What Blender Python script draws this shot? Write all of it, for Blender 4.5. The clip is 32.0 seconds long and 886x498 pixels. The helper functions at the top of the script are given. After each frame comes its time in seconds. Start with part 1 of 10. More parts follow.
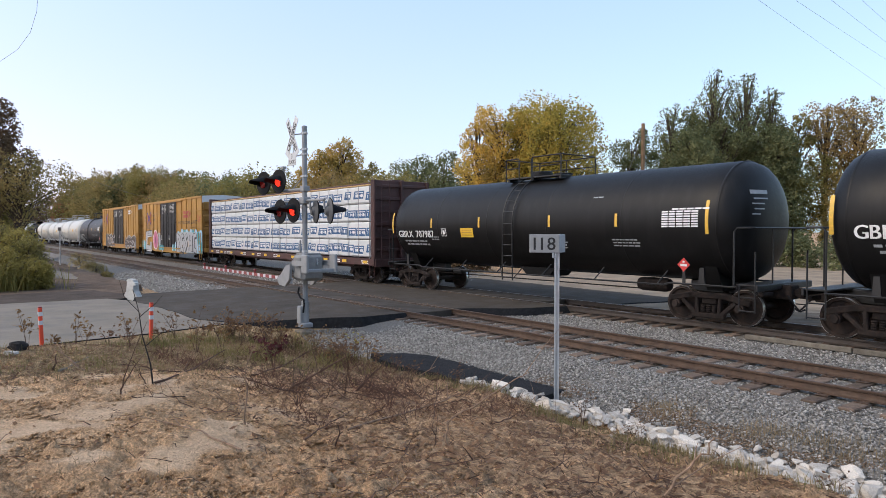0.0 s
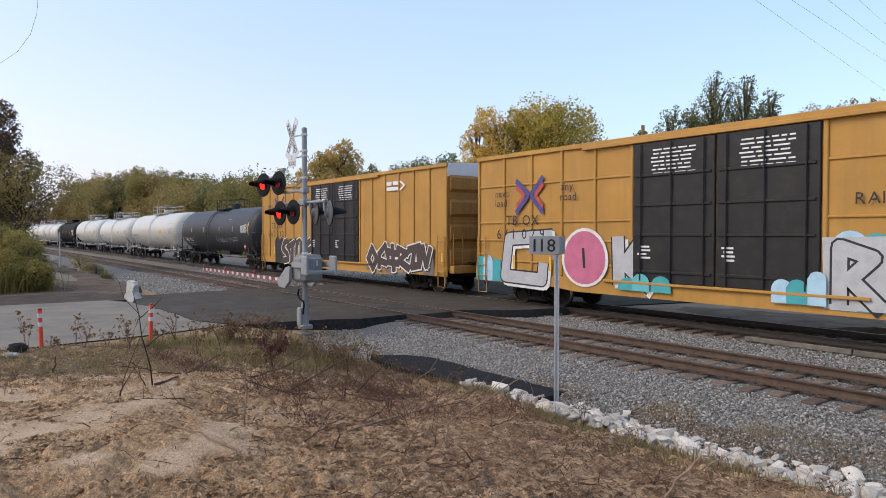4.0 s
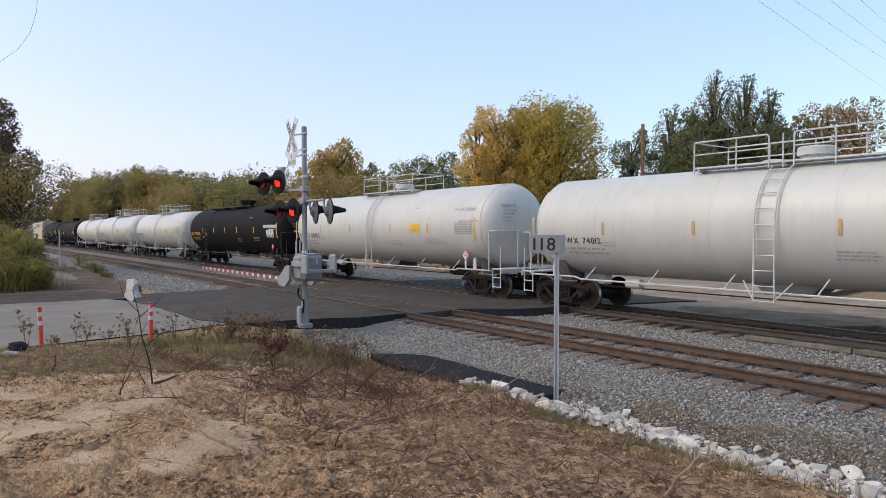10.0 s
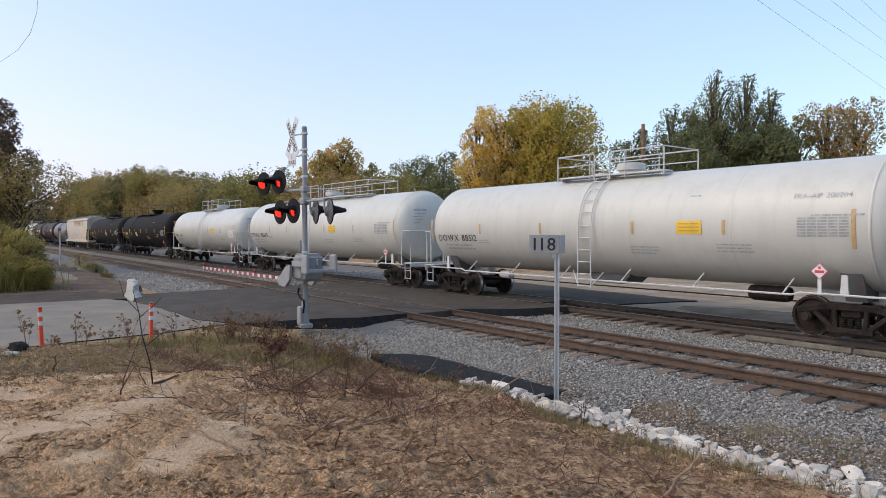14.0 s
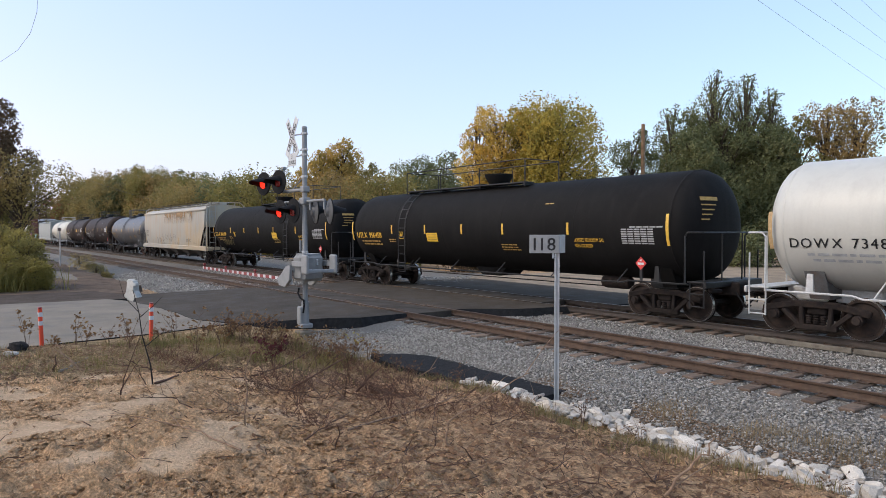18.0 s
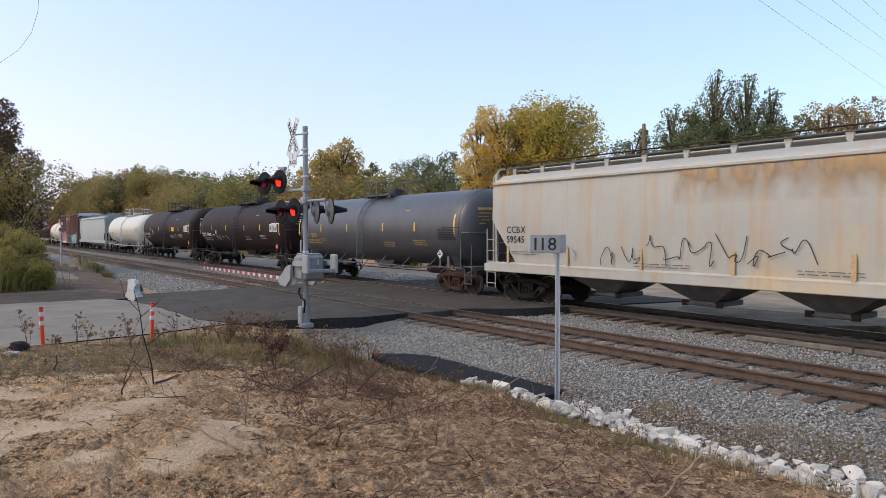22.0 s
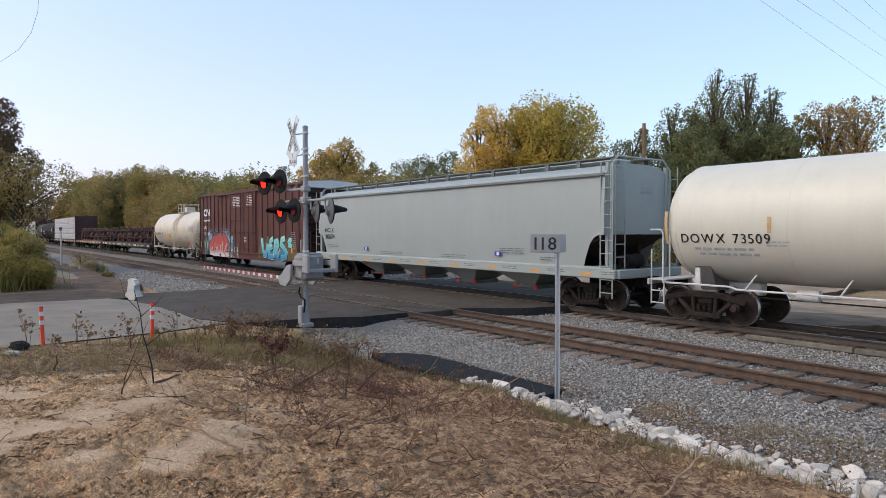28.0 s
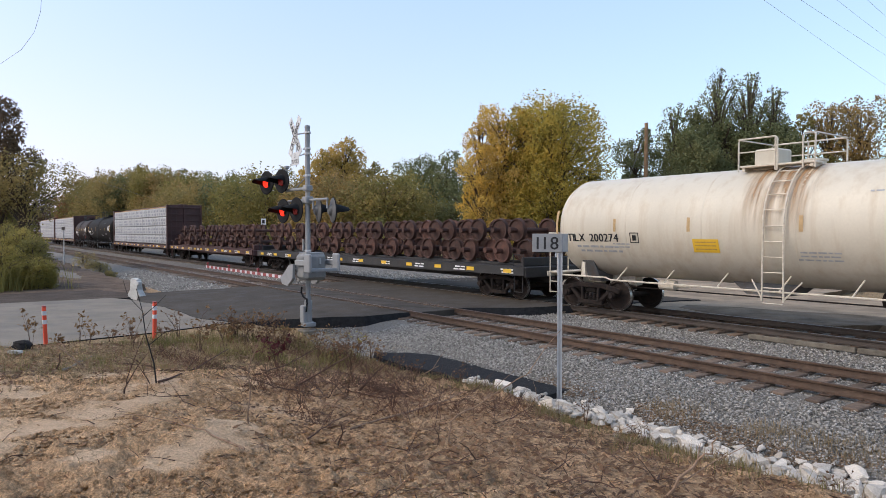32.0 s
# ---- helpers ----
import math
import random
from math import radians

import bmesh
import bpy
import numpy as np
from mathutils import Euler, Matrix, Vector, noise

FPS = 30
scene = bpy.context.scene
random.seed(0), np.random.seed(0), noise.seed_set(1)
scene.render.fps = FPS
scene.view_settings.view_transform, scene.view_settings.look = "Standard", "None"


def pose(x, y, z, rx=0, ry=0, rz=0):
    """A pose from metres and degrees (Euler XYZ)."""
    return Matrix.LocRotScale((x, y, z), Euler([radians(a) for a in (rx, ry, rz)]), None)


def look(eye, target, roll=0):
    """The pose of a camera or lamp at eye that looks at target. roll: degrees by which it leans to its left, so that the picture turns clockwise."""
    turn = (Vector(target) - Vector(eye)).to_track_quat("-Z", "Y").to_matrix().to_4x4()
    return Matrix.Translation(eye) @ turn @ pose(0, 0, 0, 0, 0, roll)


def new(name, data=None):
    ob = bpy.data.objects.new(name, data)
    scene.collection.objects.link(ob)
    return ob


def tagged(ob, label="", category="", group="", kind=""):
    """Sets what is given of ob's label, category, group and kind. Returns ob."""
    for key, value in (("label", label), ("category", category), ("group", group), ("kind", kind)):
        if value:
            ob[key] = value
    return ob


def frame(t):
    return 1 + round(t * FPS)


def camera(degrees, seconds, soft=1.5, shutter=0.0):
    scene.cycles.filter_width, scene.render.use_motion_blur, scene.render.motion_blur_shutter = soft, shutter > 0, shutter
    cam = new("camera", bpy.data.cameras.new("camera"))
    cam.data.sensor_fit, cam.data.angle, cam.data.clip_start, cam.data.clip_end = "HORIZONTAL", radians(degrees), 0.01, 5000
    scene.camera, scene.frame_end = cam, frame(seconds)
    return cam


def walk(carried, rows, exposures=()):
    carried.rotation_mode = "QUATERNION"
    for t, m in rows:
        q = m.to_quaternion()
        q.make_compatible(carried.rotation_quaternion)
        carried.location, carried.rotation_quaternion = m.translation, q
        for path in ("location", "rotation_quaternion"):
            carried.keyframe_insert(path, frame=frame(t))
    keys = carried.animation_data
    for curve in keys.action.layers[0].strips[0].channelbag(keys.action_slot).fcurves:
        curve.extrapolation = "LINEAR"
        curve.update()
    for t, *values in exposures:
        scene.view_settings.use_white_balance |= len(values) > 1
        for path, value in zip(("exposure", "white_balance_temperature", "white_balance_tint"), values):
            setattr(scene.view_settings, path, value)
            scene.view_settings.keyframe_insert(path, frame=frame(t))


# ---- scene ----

# ---------------------------------------------------------------- camera and its walk
EYE = (0.0, 0.0, 2.385)
LENS = 67.5
FOCAL = 784.0 / math.tan(radians(LENS / 2))
cam = camera(LENS, 32.0, soft=0.75)


def sight(dx, dy):
    """The pose of a tripod head that swings by small amounts from its rest."""
    a = radians(143.0) + dx / FOCAL
    p = -math.atan(29.5 / FOCAL) + dy / FOCAL
    d = (math.cos(a) * math.cos(p), math.sin(a) * math.cos(p), math.sin(p))
    return look(EYE, (EYE[0] + d[0], EYE[1] + d[1], EYE[2] + d[2]))


SWAY = [(0, 1.4, -1.1), (1, 1.3, -0.9), (2, 0.9, 1.6), (3, 0.7, 2.0), (3.5, 1.0, 2.1), (5.5, 0.9, 0.5), (6, 0.4, 0.0), (7, 0.4, -1.8), (8, 0.4, -2.0), (8.5, 0.3, -1.0), (9, 0.4, -1.6), (10, 0.9, -0.3),
        (11, 1.0, -1.9), (12, 1.3, -3.0), (13, 1.4, -1.5), (14, 1.4, -0.2), (16.5, 1.0, 0.0), (17.5, 1.4, -1.0), (18.5, 1.5, 0.6), (19.3, 1.7, 0.0), (20.2, 1.8, 1.9), (21, 2.1, 0.0), (22, 2.7, -0.6), (23, 2.8, -1.7),
        (24, 2.9, -2.4), (25.5, 3.1, -2.1), (27.5, 3.1, -1.7), (28, 2.8, -1.4), (29, 2.5, -2.6), (30, 1.5, -3.6), (30.5, 1.6, -2.7), (31, 5.0, -2.1), (31.5, 7.1, -2.1), (32, 6.5, -2.1)]
# the camera opens up a little while dark cars fill its view
EXPOSURE = [(0, 0.05), (1, -0.02), (2, -0.08), (3.5, -0.05), (5.5, -0.02), (7, 0.0), (8.5, -0.08), (11, -0.08), (12, -0.02), (13, 0.0), (14, -0.06), (17, -0.06), (18, 0.0), (19, 0.02), (20, 0.02), (21.5, -0.02), (23, 0.02), (25, 0.04),
            (28, -0.04), (30, 0.0), (32, 0.0)]
walk(cam, [(t, sight(dx, dy)) for t, dx, dy in SWAY], EXPOSURE)

# ---------------------------------------------------------------- world, sun, exposure
world = bpy.data.worlds.new("sky")
scene.world = world
world.use_nodes = True
wn, wl = world.node_tree.nodes, world.node_tree.links
sky = wn.new("ShaderNodeTexSky")
sky.sky_type = "NISHITA"
sky.sun_disc = False
SUN_EL, SUN_AZ = 42.0, 246.0      # veiled sun behind the camera; degrees, azimuth counted from +X anticlockwise
sky.sun_elevation = radians(SUN_EL)
sky.sun_rotation = radians(90.0 - SUN_AZ)
sky.altitude = 200.0
sky.air_density = 1.0
sky.dust_density = 3.0
sky.ozone_density = 1.0
# a thin even veil of high haze over the clear sky
veil = wn.new("ShaderNodeMix")
veil.data_type, veil.blend_type = "RGBA", "ADD"
veil.inputs[0].default_value = 1.0
wl.new(sky.outputs[0], veil.inputs[6])
sky_at = wn.new("ShaderNodeTexCoord")
sky_xyz = wn.new("ShaderNodeSeparateXYZ")
wl.new(sky_at.outputs["Generated"], sky_xyz.inputs[0])
rise = wn.new("ShaderNodeMapRange")
rise.inputs[1].default_value, rise.inputs[2].default_value = 0.04, 0.42
wl.new(sky_xyz.outputs[2], rise.inputs[0])
haze = wn.new("ShaderNodeMix")                          # warmer haze low down, bluer above
haze.data_type = "RGBA"
haze.inputs[7].default_value = (1.95, 2.75, 4.1, 1)
wl.new(rise.outputs[0], haze.inputs[0])
across = wn.new("ShaderNodeVectorMath")                 # the low sky is pinker towards the evening side
across.operation = "DOT_PRODUCT"
across.inputs[1].default_value = (0.602, 0.799, 0.0)
wl.new(sky_at.outputs["Generated"], across.inputs[0])
side = wn.new("ShaderNodeMapRange")
side.inputs[1].default_value, side.inputs[2].default_value = -0.6, 0.45
wl.new(across.outputs["Value"], side.inputs[0])
low = wn.new("ShaderNodeMix")
low.data_type = "RGBA"
low.inputs[6].default_value = (3.18, 2.62, 3.68, 1)
low.inputs[7].default_value = (2.45, 3.25, 3.62, 1)
wl.new(side.outputs[0], low.inputs[0])
wl.new(low.outputs[2], haze.inputs[6])
wl.new(haze.outputs[2], veil.inputs[7])
wl.new(veil.outputs[2], wn["Background"].inputs[0])
wn["Background"].inputs[1].default_value = 0.15
sun_data = bpy.data.lights.new("sun", "SUN")
sun_data.energy = 1.25
sun_data.angle = radians(24)
sun_data.color = (1.0, 0.83, 0.62)
sun = new("sun", sun_data)
sd = Vector((math.cos(radians(SUN_AZ)) * math.cos(radians(SUN_EL)), math.sin(radians(SUN_AZ)) * math.cos(radians(SUN_EL)), math.sin(radians(SUN_EL))))
sun.matrix_world = look((0, 0, 60), Vector((0, 0, 60)) - sd)

# ---------------------------------------------------------------- materials


def surf(name, color, rough=0.6, metal=0.0, var=0.25, scale=3.0, fine=40.0, bump=0.15, bumpscale=60.0, stain=None, stain_amt=0.4,
         streak=False, island=0.0, obj=0.0, dist=0.01, spec=0.5, second=None, second_amt=0.0):
    """A procedural surface: base colour varied at two scales, stains or streaks, fine relief."""
    m = bpy.data.materials.new(name)
    m.use_nodes = True
    n, l = m.node_tree.nodes, m.node_tree.links
    b = n["Principled BSDF"]
    b.inputs["Roughness"].default_value = rough
    b.inputs["Metallic"].default_value = metal
    b.inputs["Specular IOR Level"].default_value = spec
    tc = n.new("ShaderNodeTexCoord")
    vec = tc.outputs["Object"]

    def nz(sc, detail, v=None):
        t = n.new("ShaderNodeTexNoise")
        t.inputs["Scale"].default_value = sc
        t.inputs["Detail"].default_value = detail
        t.inputs["Roughness"].default_value = 0.6
        l.new(v or vec, t.inputs["Vector"])
        return t.outputs["Fac"]

    def mix(fac, c1, c2, mode="MIX"):
        x = n.new("ShaderNodeMix")
        x.data_type, x.blend_type = "RGBA", mode
        if isinstance(fac, float):
            x.inputs[0].default_value = fac
        else:
            l.new(fac, x.inputs[0])
        for s, c in ((6, c1), (7, c2)):
            if isinstance(c, tuple):
                x.inputs[s].default_value = (*c, 1)
            else:
                l.new(c, x.inputs[s])
        return x.outputs[2]

    def ramp(f, lo, hi):
        r = n.new("ShaderNodeMapRange")
        r.inputs[1].default_value, r.inputs[2].default_value = lo, hi
        l.new(f, r.inputs[0])
        return r.outputs[0]

    dark = tuple(c * (1 - var) for c in color)
    light = tuple(min(1, c * (1 + var)) for c in color)
    col = mix(ramp(nz(scale, 4), 0.3, 0.7), dark, light)
    f2 = ramp(nz(fine, 3), 0.25, 0.75)
    mul = n.new("ShaderNodeMapRange")
    mul.inputs[3].default_value, mul.inputs[4].default_value = 1 - var * 0.7, 1 + var * 0.4
    l.new(f2, mul.inputs[0])
    col = mix(1.0, col, mul.outputs[0], "MULTIPLY")
    if second:
        col = mix(ramp(nz(scale * 0.37, 5), 0.62 - second_amt, 0.62), col, second)
    if stain:
        v = None
        if streak:
            mp = n.new("ShaderNodeMapping")
            mp.inputs["Scale"].default_value = (2.2, 2.2, 0.22)
            l.new(vec, mp.inputs["Vector"])
            v = mp.outputs[0]
        s = ramp(nz(1.6 if streak else scale * 1.7, 6, v), 0.48, 0.72)
        sm = n.new("ShaderNodeMath")
        sm.operation = "MULTIPLY"
        l.new(s, sm.inputs[0])
        sm.inputs[1].default_value = stain_amt
        col = mix(sm.outputs[0], col, stain)
    if island or obj:
        if island:
            g = n.new("ShaderNodeNewGeometry").outputs["Random Per Island"]
        else:
            g = n.new("ShaderNodeObjectInfo").outputs["Random"]
        amt = island or obj
        r = n.new("ShaderNodeMapRange")
        r.inputs[3].default_value, r.inputs[4].default_value = 1 - amt, 1 + amt
        l.new(g, r.inputs[0])
        col = mix(1.0, col, r.outputs[0], "MULTIPLY")
    l.new(col, b.inputs["Base Color"])
    rr = n.new("ShaderNodeMapRange")
    rr.inputs[3].default_value, rr.inputs[4].default_value = max(0.05, rough - 0.12), min(1, rough + 0.12)
    l.new(f2, rr.inputs[0])
    l.new(rr.outputs[0], b.inputs["Roughness"])
    if bump:
        bp = n.new("ShaderNodeBump")
        bp.inputs["Strength"].default_value = bump
        bp.inputs["Distance"].default_value = dist
        l.new(nz(bumpscale, 5), bp.inputs["Height"])
        l.new(bp.outputs[0], b.inputs["Normal"])
    return m


def leafy(name, c1, c2, c3):
    """Leaves of three mixed tints, thin enough to let some light through."""
    m = bpy.data.materials.new(name)
    m.use_nodes = True
    n, l = m.node_tree.nodes, m.node_tree.links
    b = n["Principled BSDF"]
    g = n.new("ShaderNodeNewGeometry")
    r = n.new("ShaderNodeValToRGB")
    e = r.color_ramp.elements
    e[0].color, e[1].color = (*c1, 1), (*c3, 1)
    e.new(0.5).color = (*c2, 1)
    tc = n.new("ShaderNodeTexCoord")
    t = n.new("ShaderNodeTexNoise")
    t.inputs["Scale"].default_value = 0.35
    t.inputs["Detail"].default_value = 3
    l.new(tc.outputs["Object"], t.inputs["Vector"])
    a = n.new("ShaderNodeMath")
    a.operation = "MULTIPLY_ADD"
    l.new(g.outputs["Random Per Island"], a.inputs[0])
    a.inputs[1].default_value = 0.38
    s = n.new("ShaderNodeMapRange")
    s.inputs[1].default_value, s.inputs[2].default_value = 0.3, 0.7
    s.inputs[3].default_value, s.inputs[4].default_value = -0.05, 0.65
    l.new(t.outputs["Fac"], s.inputs[0])
    l.new(s.outputs[0], a.inputs[2])
    l.new(a.outputs[0], r.inputs[0])
    l.new(r.outputs[0], b.inputs["Base Color"])
    b.inputs["Roughness"].default_value = 0.65
    b.inputs["Specular IOR Level"].default_value = 0.2
    tr = n.new("ShaderNodeBsdfTranslucent")
    l.new(r.outputs[0], tr.inputs["Color"])
    mx = n.new("ShaderNodeMixShader")
    mx.inputs[0].default_value = 0.42
    l.new(b.outputs[0], mx.inputs[1])
    l.new(tr.outputs[0], mx.inputs[2])
    l.new(mx.outputs[0], n["Material Output"].inputs[0])
    return m


def glow(name, color, strength):
    m = bpy.data.materials.new(name)
    m.use_nodes = True
    b = m.node_tree.nodes["Principled BSDF"]
    b.inputs["Base Color"].default_value = (*color, 1)
    b.inputs["Emission Color"].default_value = (*color, 1)
    b.inputs["Emission Strength"].default_value = strength
    b.inputs["Roughness"].default_value = 0.3
    return m


M = {}
M["ballast"] = surf("ballast", (0.185, 0.166, 0.142), 0.9, var=0.45, scale=26, fine=70, bump=0.9, bumpscale=38, dist=0.03, spec=0.2)
M["stone"] = surf("ballast_stone", (0.27, 0.252, 0.226), 0.85, var=0.3, scale=20, fine=90, bump=0.3, bumpscale=90, island=0.62, spec=0.25)
M["riprap"] = surf("white_limestone", (0.56, 0.505, 0.435), 0.85, var=0.2, scale=9, fine=60, bump=0.5, bumpscale=35, obj=0.22, spec=0.2, stain=(0.34, 0.28, 0.22), stain_amt=0.5)
M["asphalt"] = surf("new_asphalt", (0.064, 0.052, 0.040), 0.92, spec=0.15, var=0.22, scale=0.9, fine=120, bump=0.4, bumpscale=150, dist=0.006, stain=(0.095, 0.09, 0.085), stain_amt=0.5)
M["dirt_dark"] = surf("oily_dirt", (0.075, 0.057, 0.045), 0.95, spec=0.1, var=0.3, scale=1.2, fine=50, bump=0.5, bumpscale=45, dist=0.02, stain=(0.10, 0.085, 0.07), stain_amt=0.5)
M["dirt"] = surf("packed_dirt", (0.12, 0.084, 0.06), 0.95, spec=0.1, var=0.35, scale=1.2, fine=50, bump=0.6, bumpscale=45, dist=0.02, stain=(0.20, 0.155, 0.12), stain_amt=0.5)
M["dark_wood"] = surf("rotten_wood", (0.03, 0.026, 0.024), 0.9, var=0.5, scale=9, fine=50, bump=0.9, bumpscale=20, dist=0.03, spec=0.2)
M["asphalt_edge"] = surf("fresh_asphalt_edge", (0.016, 0.016, 0.017), 0.9, var=0.4, scale=8, fine=60, bump=0.8, bumpscale=45, dist=0.02, spec=0.2)
M["oldroad"] = surf("old_pavement", (0.205, 0.174, 0.136), 0.92, spec=0.25, var=0.15, scale=0.7, fine=90, bump=0.3, bumpscale=110, dist=0.006, stain=(0.125, 0.115, 0.105), stain_amt=0.7)
M["farpatch"] = surf("patched_old_asphalt", (0.18, 0.132, 0.09), 0.95, spec=0.08, var=0.4, scale=1.1, fine=50, bump=0.5, bumpscale=60, dist=0.01, stain=(0.20, 0.17, 0.14), stain_amt=0.6)
M["farpave"] = surf("pale_pavement", (0.30, 0.232, 0.165), 0.95, spec=0.05, var=0.32, scale=0.7, fine=60, bump=0.3, bumpscale=80, stain=(0.22, 0.19, 0.16), stain_amt=0.4)
M["crossing"] = surf("crossing_panel", (0.060, 0.050, 0.040), 0.92, spec=0.15, var=0.4, scale=1.4, fine=60, bump=0.3, bumpscale=70, stain=(0.085, 0.075, 0.066), stain_amt=0.6)
M["rust"] = surf("rail_rust", (0.062, 0.034, 0.019), 0.75, var=0.3, scale=4, fine=40, bump=0.3, bumpscale=60, stain=(0.11, 0.07, 0.045), stain_amt=0.5)
M["rust_dark"] = surf("oily_rail_rust", (0.042, 0.03, 0.023), 0.75, var=0.3, scale=4, fine=40, bump=0.3, bumpscale=60, stain=(0.045, 0.035, 0.028), stain_amt=0.5)
M["railhead"] = surf("rail_head_worn", (0.10, 0.062, 0.043), 0.5, metal=0.3, var=0.2, scale=2, fine=20, bump=0.1)
M["railshine"] = surf("rail_head_shiny", (0.25, 0.24, 0.235), 0.42, metal=0.9, var=0.15, scale=2, fine=20, bump=0.05)
M["tie"] = surf("weathered_tie", (0.168, 0.12, 0.088), 0.9, var=0.35, scale=7, fine=50, bump=0.6, bumpscale=40, obj=0.35, dist=0.02, spec=0.2)
M["plank"] = surf("grey_plank", (0.135, 0.118, 0.094), 0.9, var=0.3, scale=5, fine=50, bump=0.5, bumpscale=40, obj=0.25, spec=0.2)
M["tie_far"] = surf("weathered_tie_row", (0.20, 0.155, 0.12), 0.9, var=0.35, scale=7, fine=50, bump=0.6, bumpscale=40, island=0.35, spec=0.2)
M["galv"] = surf("galvanised_steel", (0.46, 0.47, 0.48), 0.5, metal=0.5, var=0.12, scale=6, fine=40, bump=0.08)
M["greypaint"] = surf("aluminium_paint", (0.24, 0.245, 0.25), 0.55, var=0.1, scale=4, fine=40, bump=0.08, stain=(0.32, 0.31, 0.29), stain_amt=0.35)
M["blackpaint"] = surf("flat_black_paint", (0.009, 0.009, 0.01), 0.75, spec=0.2, var=0.2, scale=5, bump=0.05)
M["whitepaint"] = surf("white_sign_sheet", (0.58, 0.59, 0.6), 0.5, var=0.05, scale=3, bump=0.03)
M["case_grey"] = surf("dull_grey_paint", (0.19, 0.192, 0.19), 0.6, var=0.15, scale=4, fine=40, bump=0.1, stain=(0.27, 0.26, 0.245), stain_amt=0.4)
M["marker_white"] = surf("weathered_white_concrete", (0.50, 0.485, 0.45), 0.8, var=0.15, scale=4, fine=40, bump=0.3, bumpscale=30, stain=(0.28, 0.25, 0.21), stain_amt=0.4)
M["redpaint"] = surf("red_sheeting", (0.24, 0.03, 0.03), 0.45, var=0.08, scale=3, bump=0.03)
M["orange"] = surf("orange_plastic", (0.72, 0.075, 0.03), 0.5, var=0.08, scale=3, bump=0.03)
M["black_letter"] = surf("black_lettering", (0.012, 0.012, 0.013), 0.55, var=0.1, bump=0)
M["white_letter"] = surf("white_lettering", (0.72, 0.72, 0.71), 0.6, var=0.1, scale=9, bump=0)
M["grey_letter"] = surf("faded_grey_lettering", (0.33, 0.34, 0.35), 0.6, var=0.2, scale=9, bump=0)
M["faint_letter"] = surf("worn_faint_lettering", (0.33, 0.335, 0.335), 0.6, var=0.35, scale=9, bump=0)
M["hop_print"] = surf("small_dark_print", (0.10, 0.105, 0.105), 0.6, var=0.2, scale=9, bump=0)
M["dull_yellow"] = surf("worn_yellow_lettering", (0.42, 0.26, 0.07), 0.6, var=0.3, scale=9, bump=0)
M["faded_red"] = surf("faded_red_paint", (0.42, 0.065, 0.045), 0.6, var=0.25, scale=6, bump=0)
M["faded_blue"] = surf("faded_blue_paint", (0.055, 0.05, 0.20), 0.6, var=0.25, scale=6, bump=0)
M["worn_olive"] = surf("worn_olive_spray", (0.11, 0.085, 0.025), 0.7, var=0.5, scale=7, fine=40, bump=0)
M["yellow_letter"] = surf("yellow_lettering", (0.72, 0.42, 0.04), 0.6, var=0.1, scale=9, bump=0)
M["reflect"] = surf("yellow_reflector", (0.70, 0.42, 0.05), 0.45, var=0.15, scale=12, bump=0.05, stain=(0.35, 0.2, 0.05), stain_amt=0.5)
M["reflect_old"] = surf("tan_reflector", (0.45, 0.30, 0.14), 0.6, var=0.2, scale=12, bump=0.05)
M["reflect_tan"] = surf("amber_reflector", (0.55, 0.27, 0.06), 0.5, var=0.15, scale=12, bump=0.05)
M["lamp_on"] = glow("lit_red_lens", (1.0, 0.028, 0.012), 1.5)
M["lamp_off"] = surf("dark_red_lens", (0.26, 0.012, 0.012), 0.25, var=0.1, bump=0)
M["wood"] = surf("pole_wood", (0.23, 0.14, 0.075), 0.85, var=0.25, scale=3, fine=40, bump=0.4, bumpscale=30)
M["bark"] = surf("bark", (0.09, 0.07, 0.055), 0.9, var=0.35, scale=6, fine=30, bump=0.7, bumpscale=20, dist=0.03, spec=0.2)
M["twig"] = surf("dry_twig", (0.10, 0.058, 0.04), 0.85, var=0.3, scale=12, fine=60, bump=0.4, spec=0.2)
M["twig_light"] = surf("bleached_twig", (0.26, 0.17, 0.112), 0.85, var=0.3, scale=12, fine=60, bump=0.4, spec=0.2)
M["cable"] = surf("wire", (0.24, 0.24, 0.25), 0.6, var=0.1, bump=0)

# tank car and freight car paints
M["tank_black"] = surf("tank_black", (0.0100, 0.0093, 0.0090), 0.75, spec=0.12, var=0.25, scale=0.8, fine=30, bump=0.03, stain=(0.020, 0.018, 0.017), stain_amt=0.35, streak=True)
M["tank_gloss"] = surf("tank_new_black", (0.0080, 0.0077, 0.0078), 0.45, spec=0.2, var=0.2, scale=0.8, fine=30, bump=0.02, stain=(0.03, 0.03, 0.03), stain_amt=0.25, streak=True)
M["tank_grey"] = surf("tank_grey", (0.064, 0.063, 0.068), 0.4, spec=0.45, var=0.15, scale=0.8, fine=30, bump=0.03, stain=(0.09, 0.088, 0.088), stain_amt=0.5, streak=True)
M["tank_dgrey"] = surf("tank_dark_grey", (0.029, 0.030, 0.034), 0.52, spec=0.35, var=0.2, scale=0.8, fine=30, bump=0.03, stain=(0.028, 0.028, 0.03), stain_amt=0.5, streak=True)
M["tank_brown"] = surf("tank_brown", (0.0225, 0.0130, 0.0108), 0.6, spec=0.16, var=0.25, scale=0.8, fine=30, bump=0.03, stain=(0.04, 0.028, 0.024), stain_amt=0.4, streak=True)
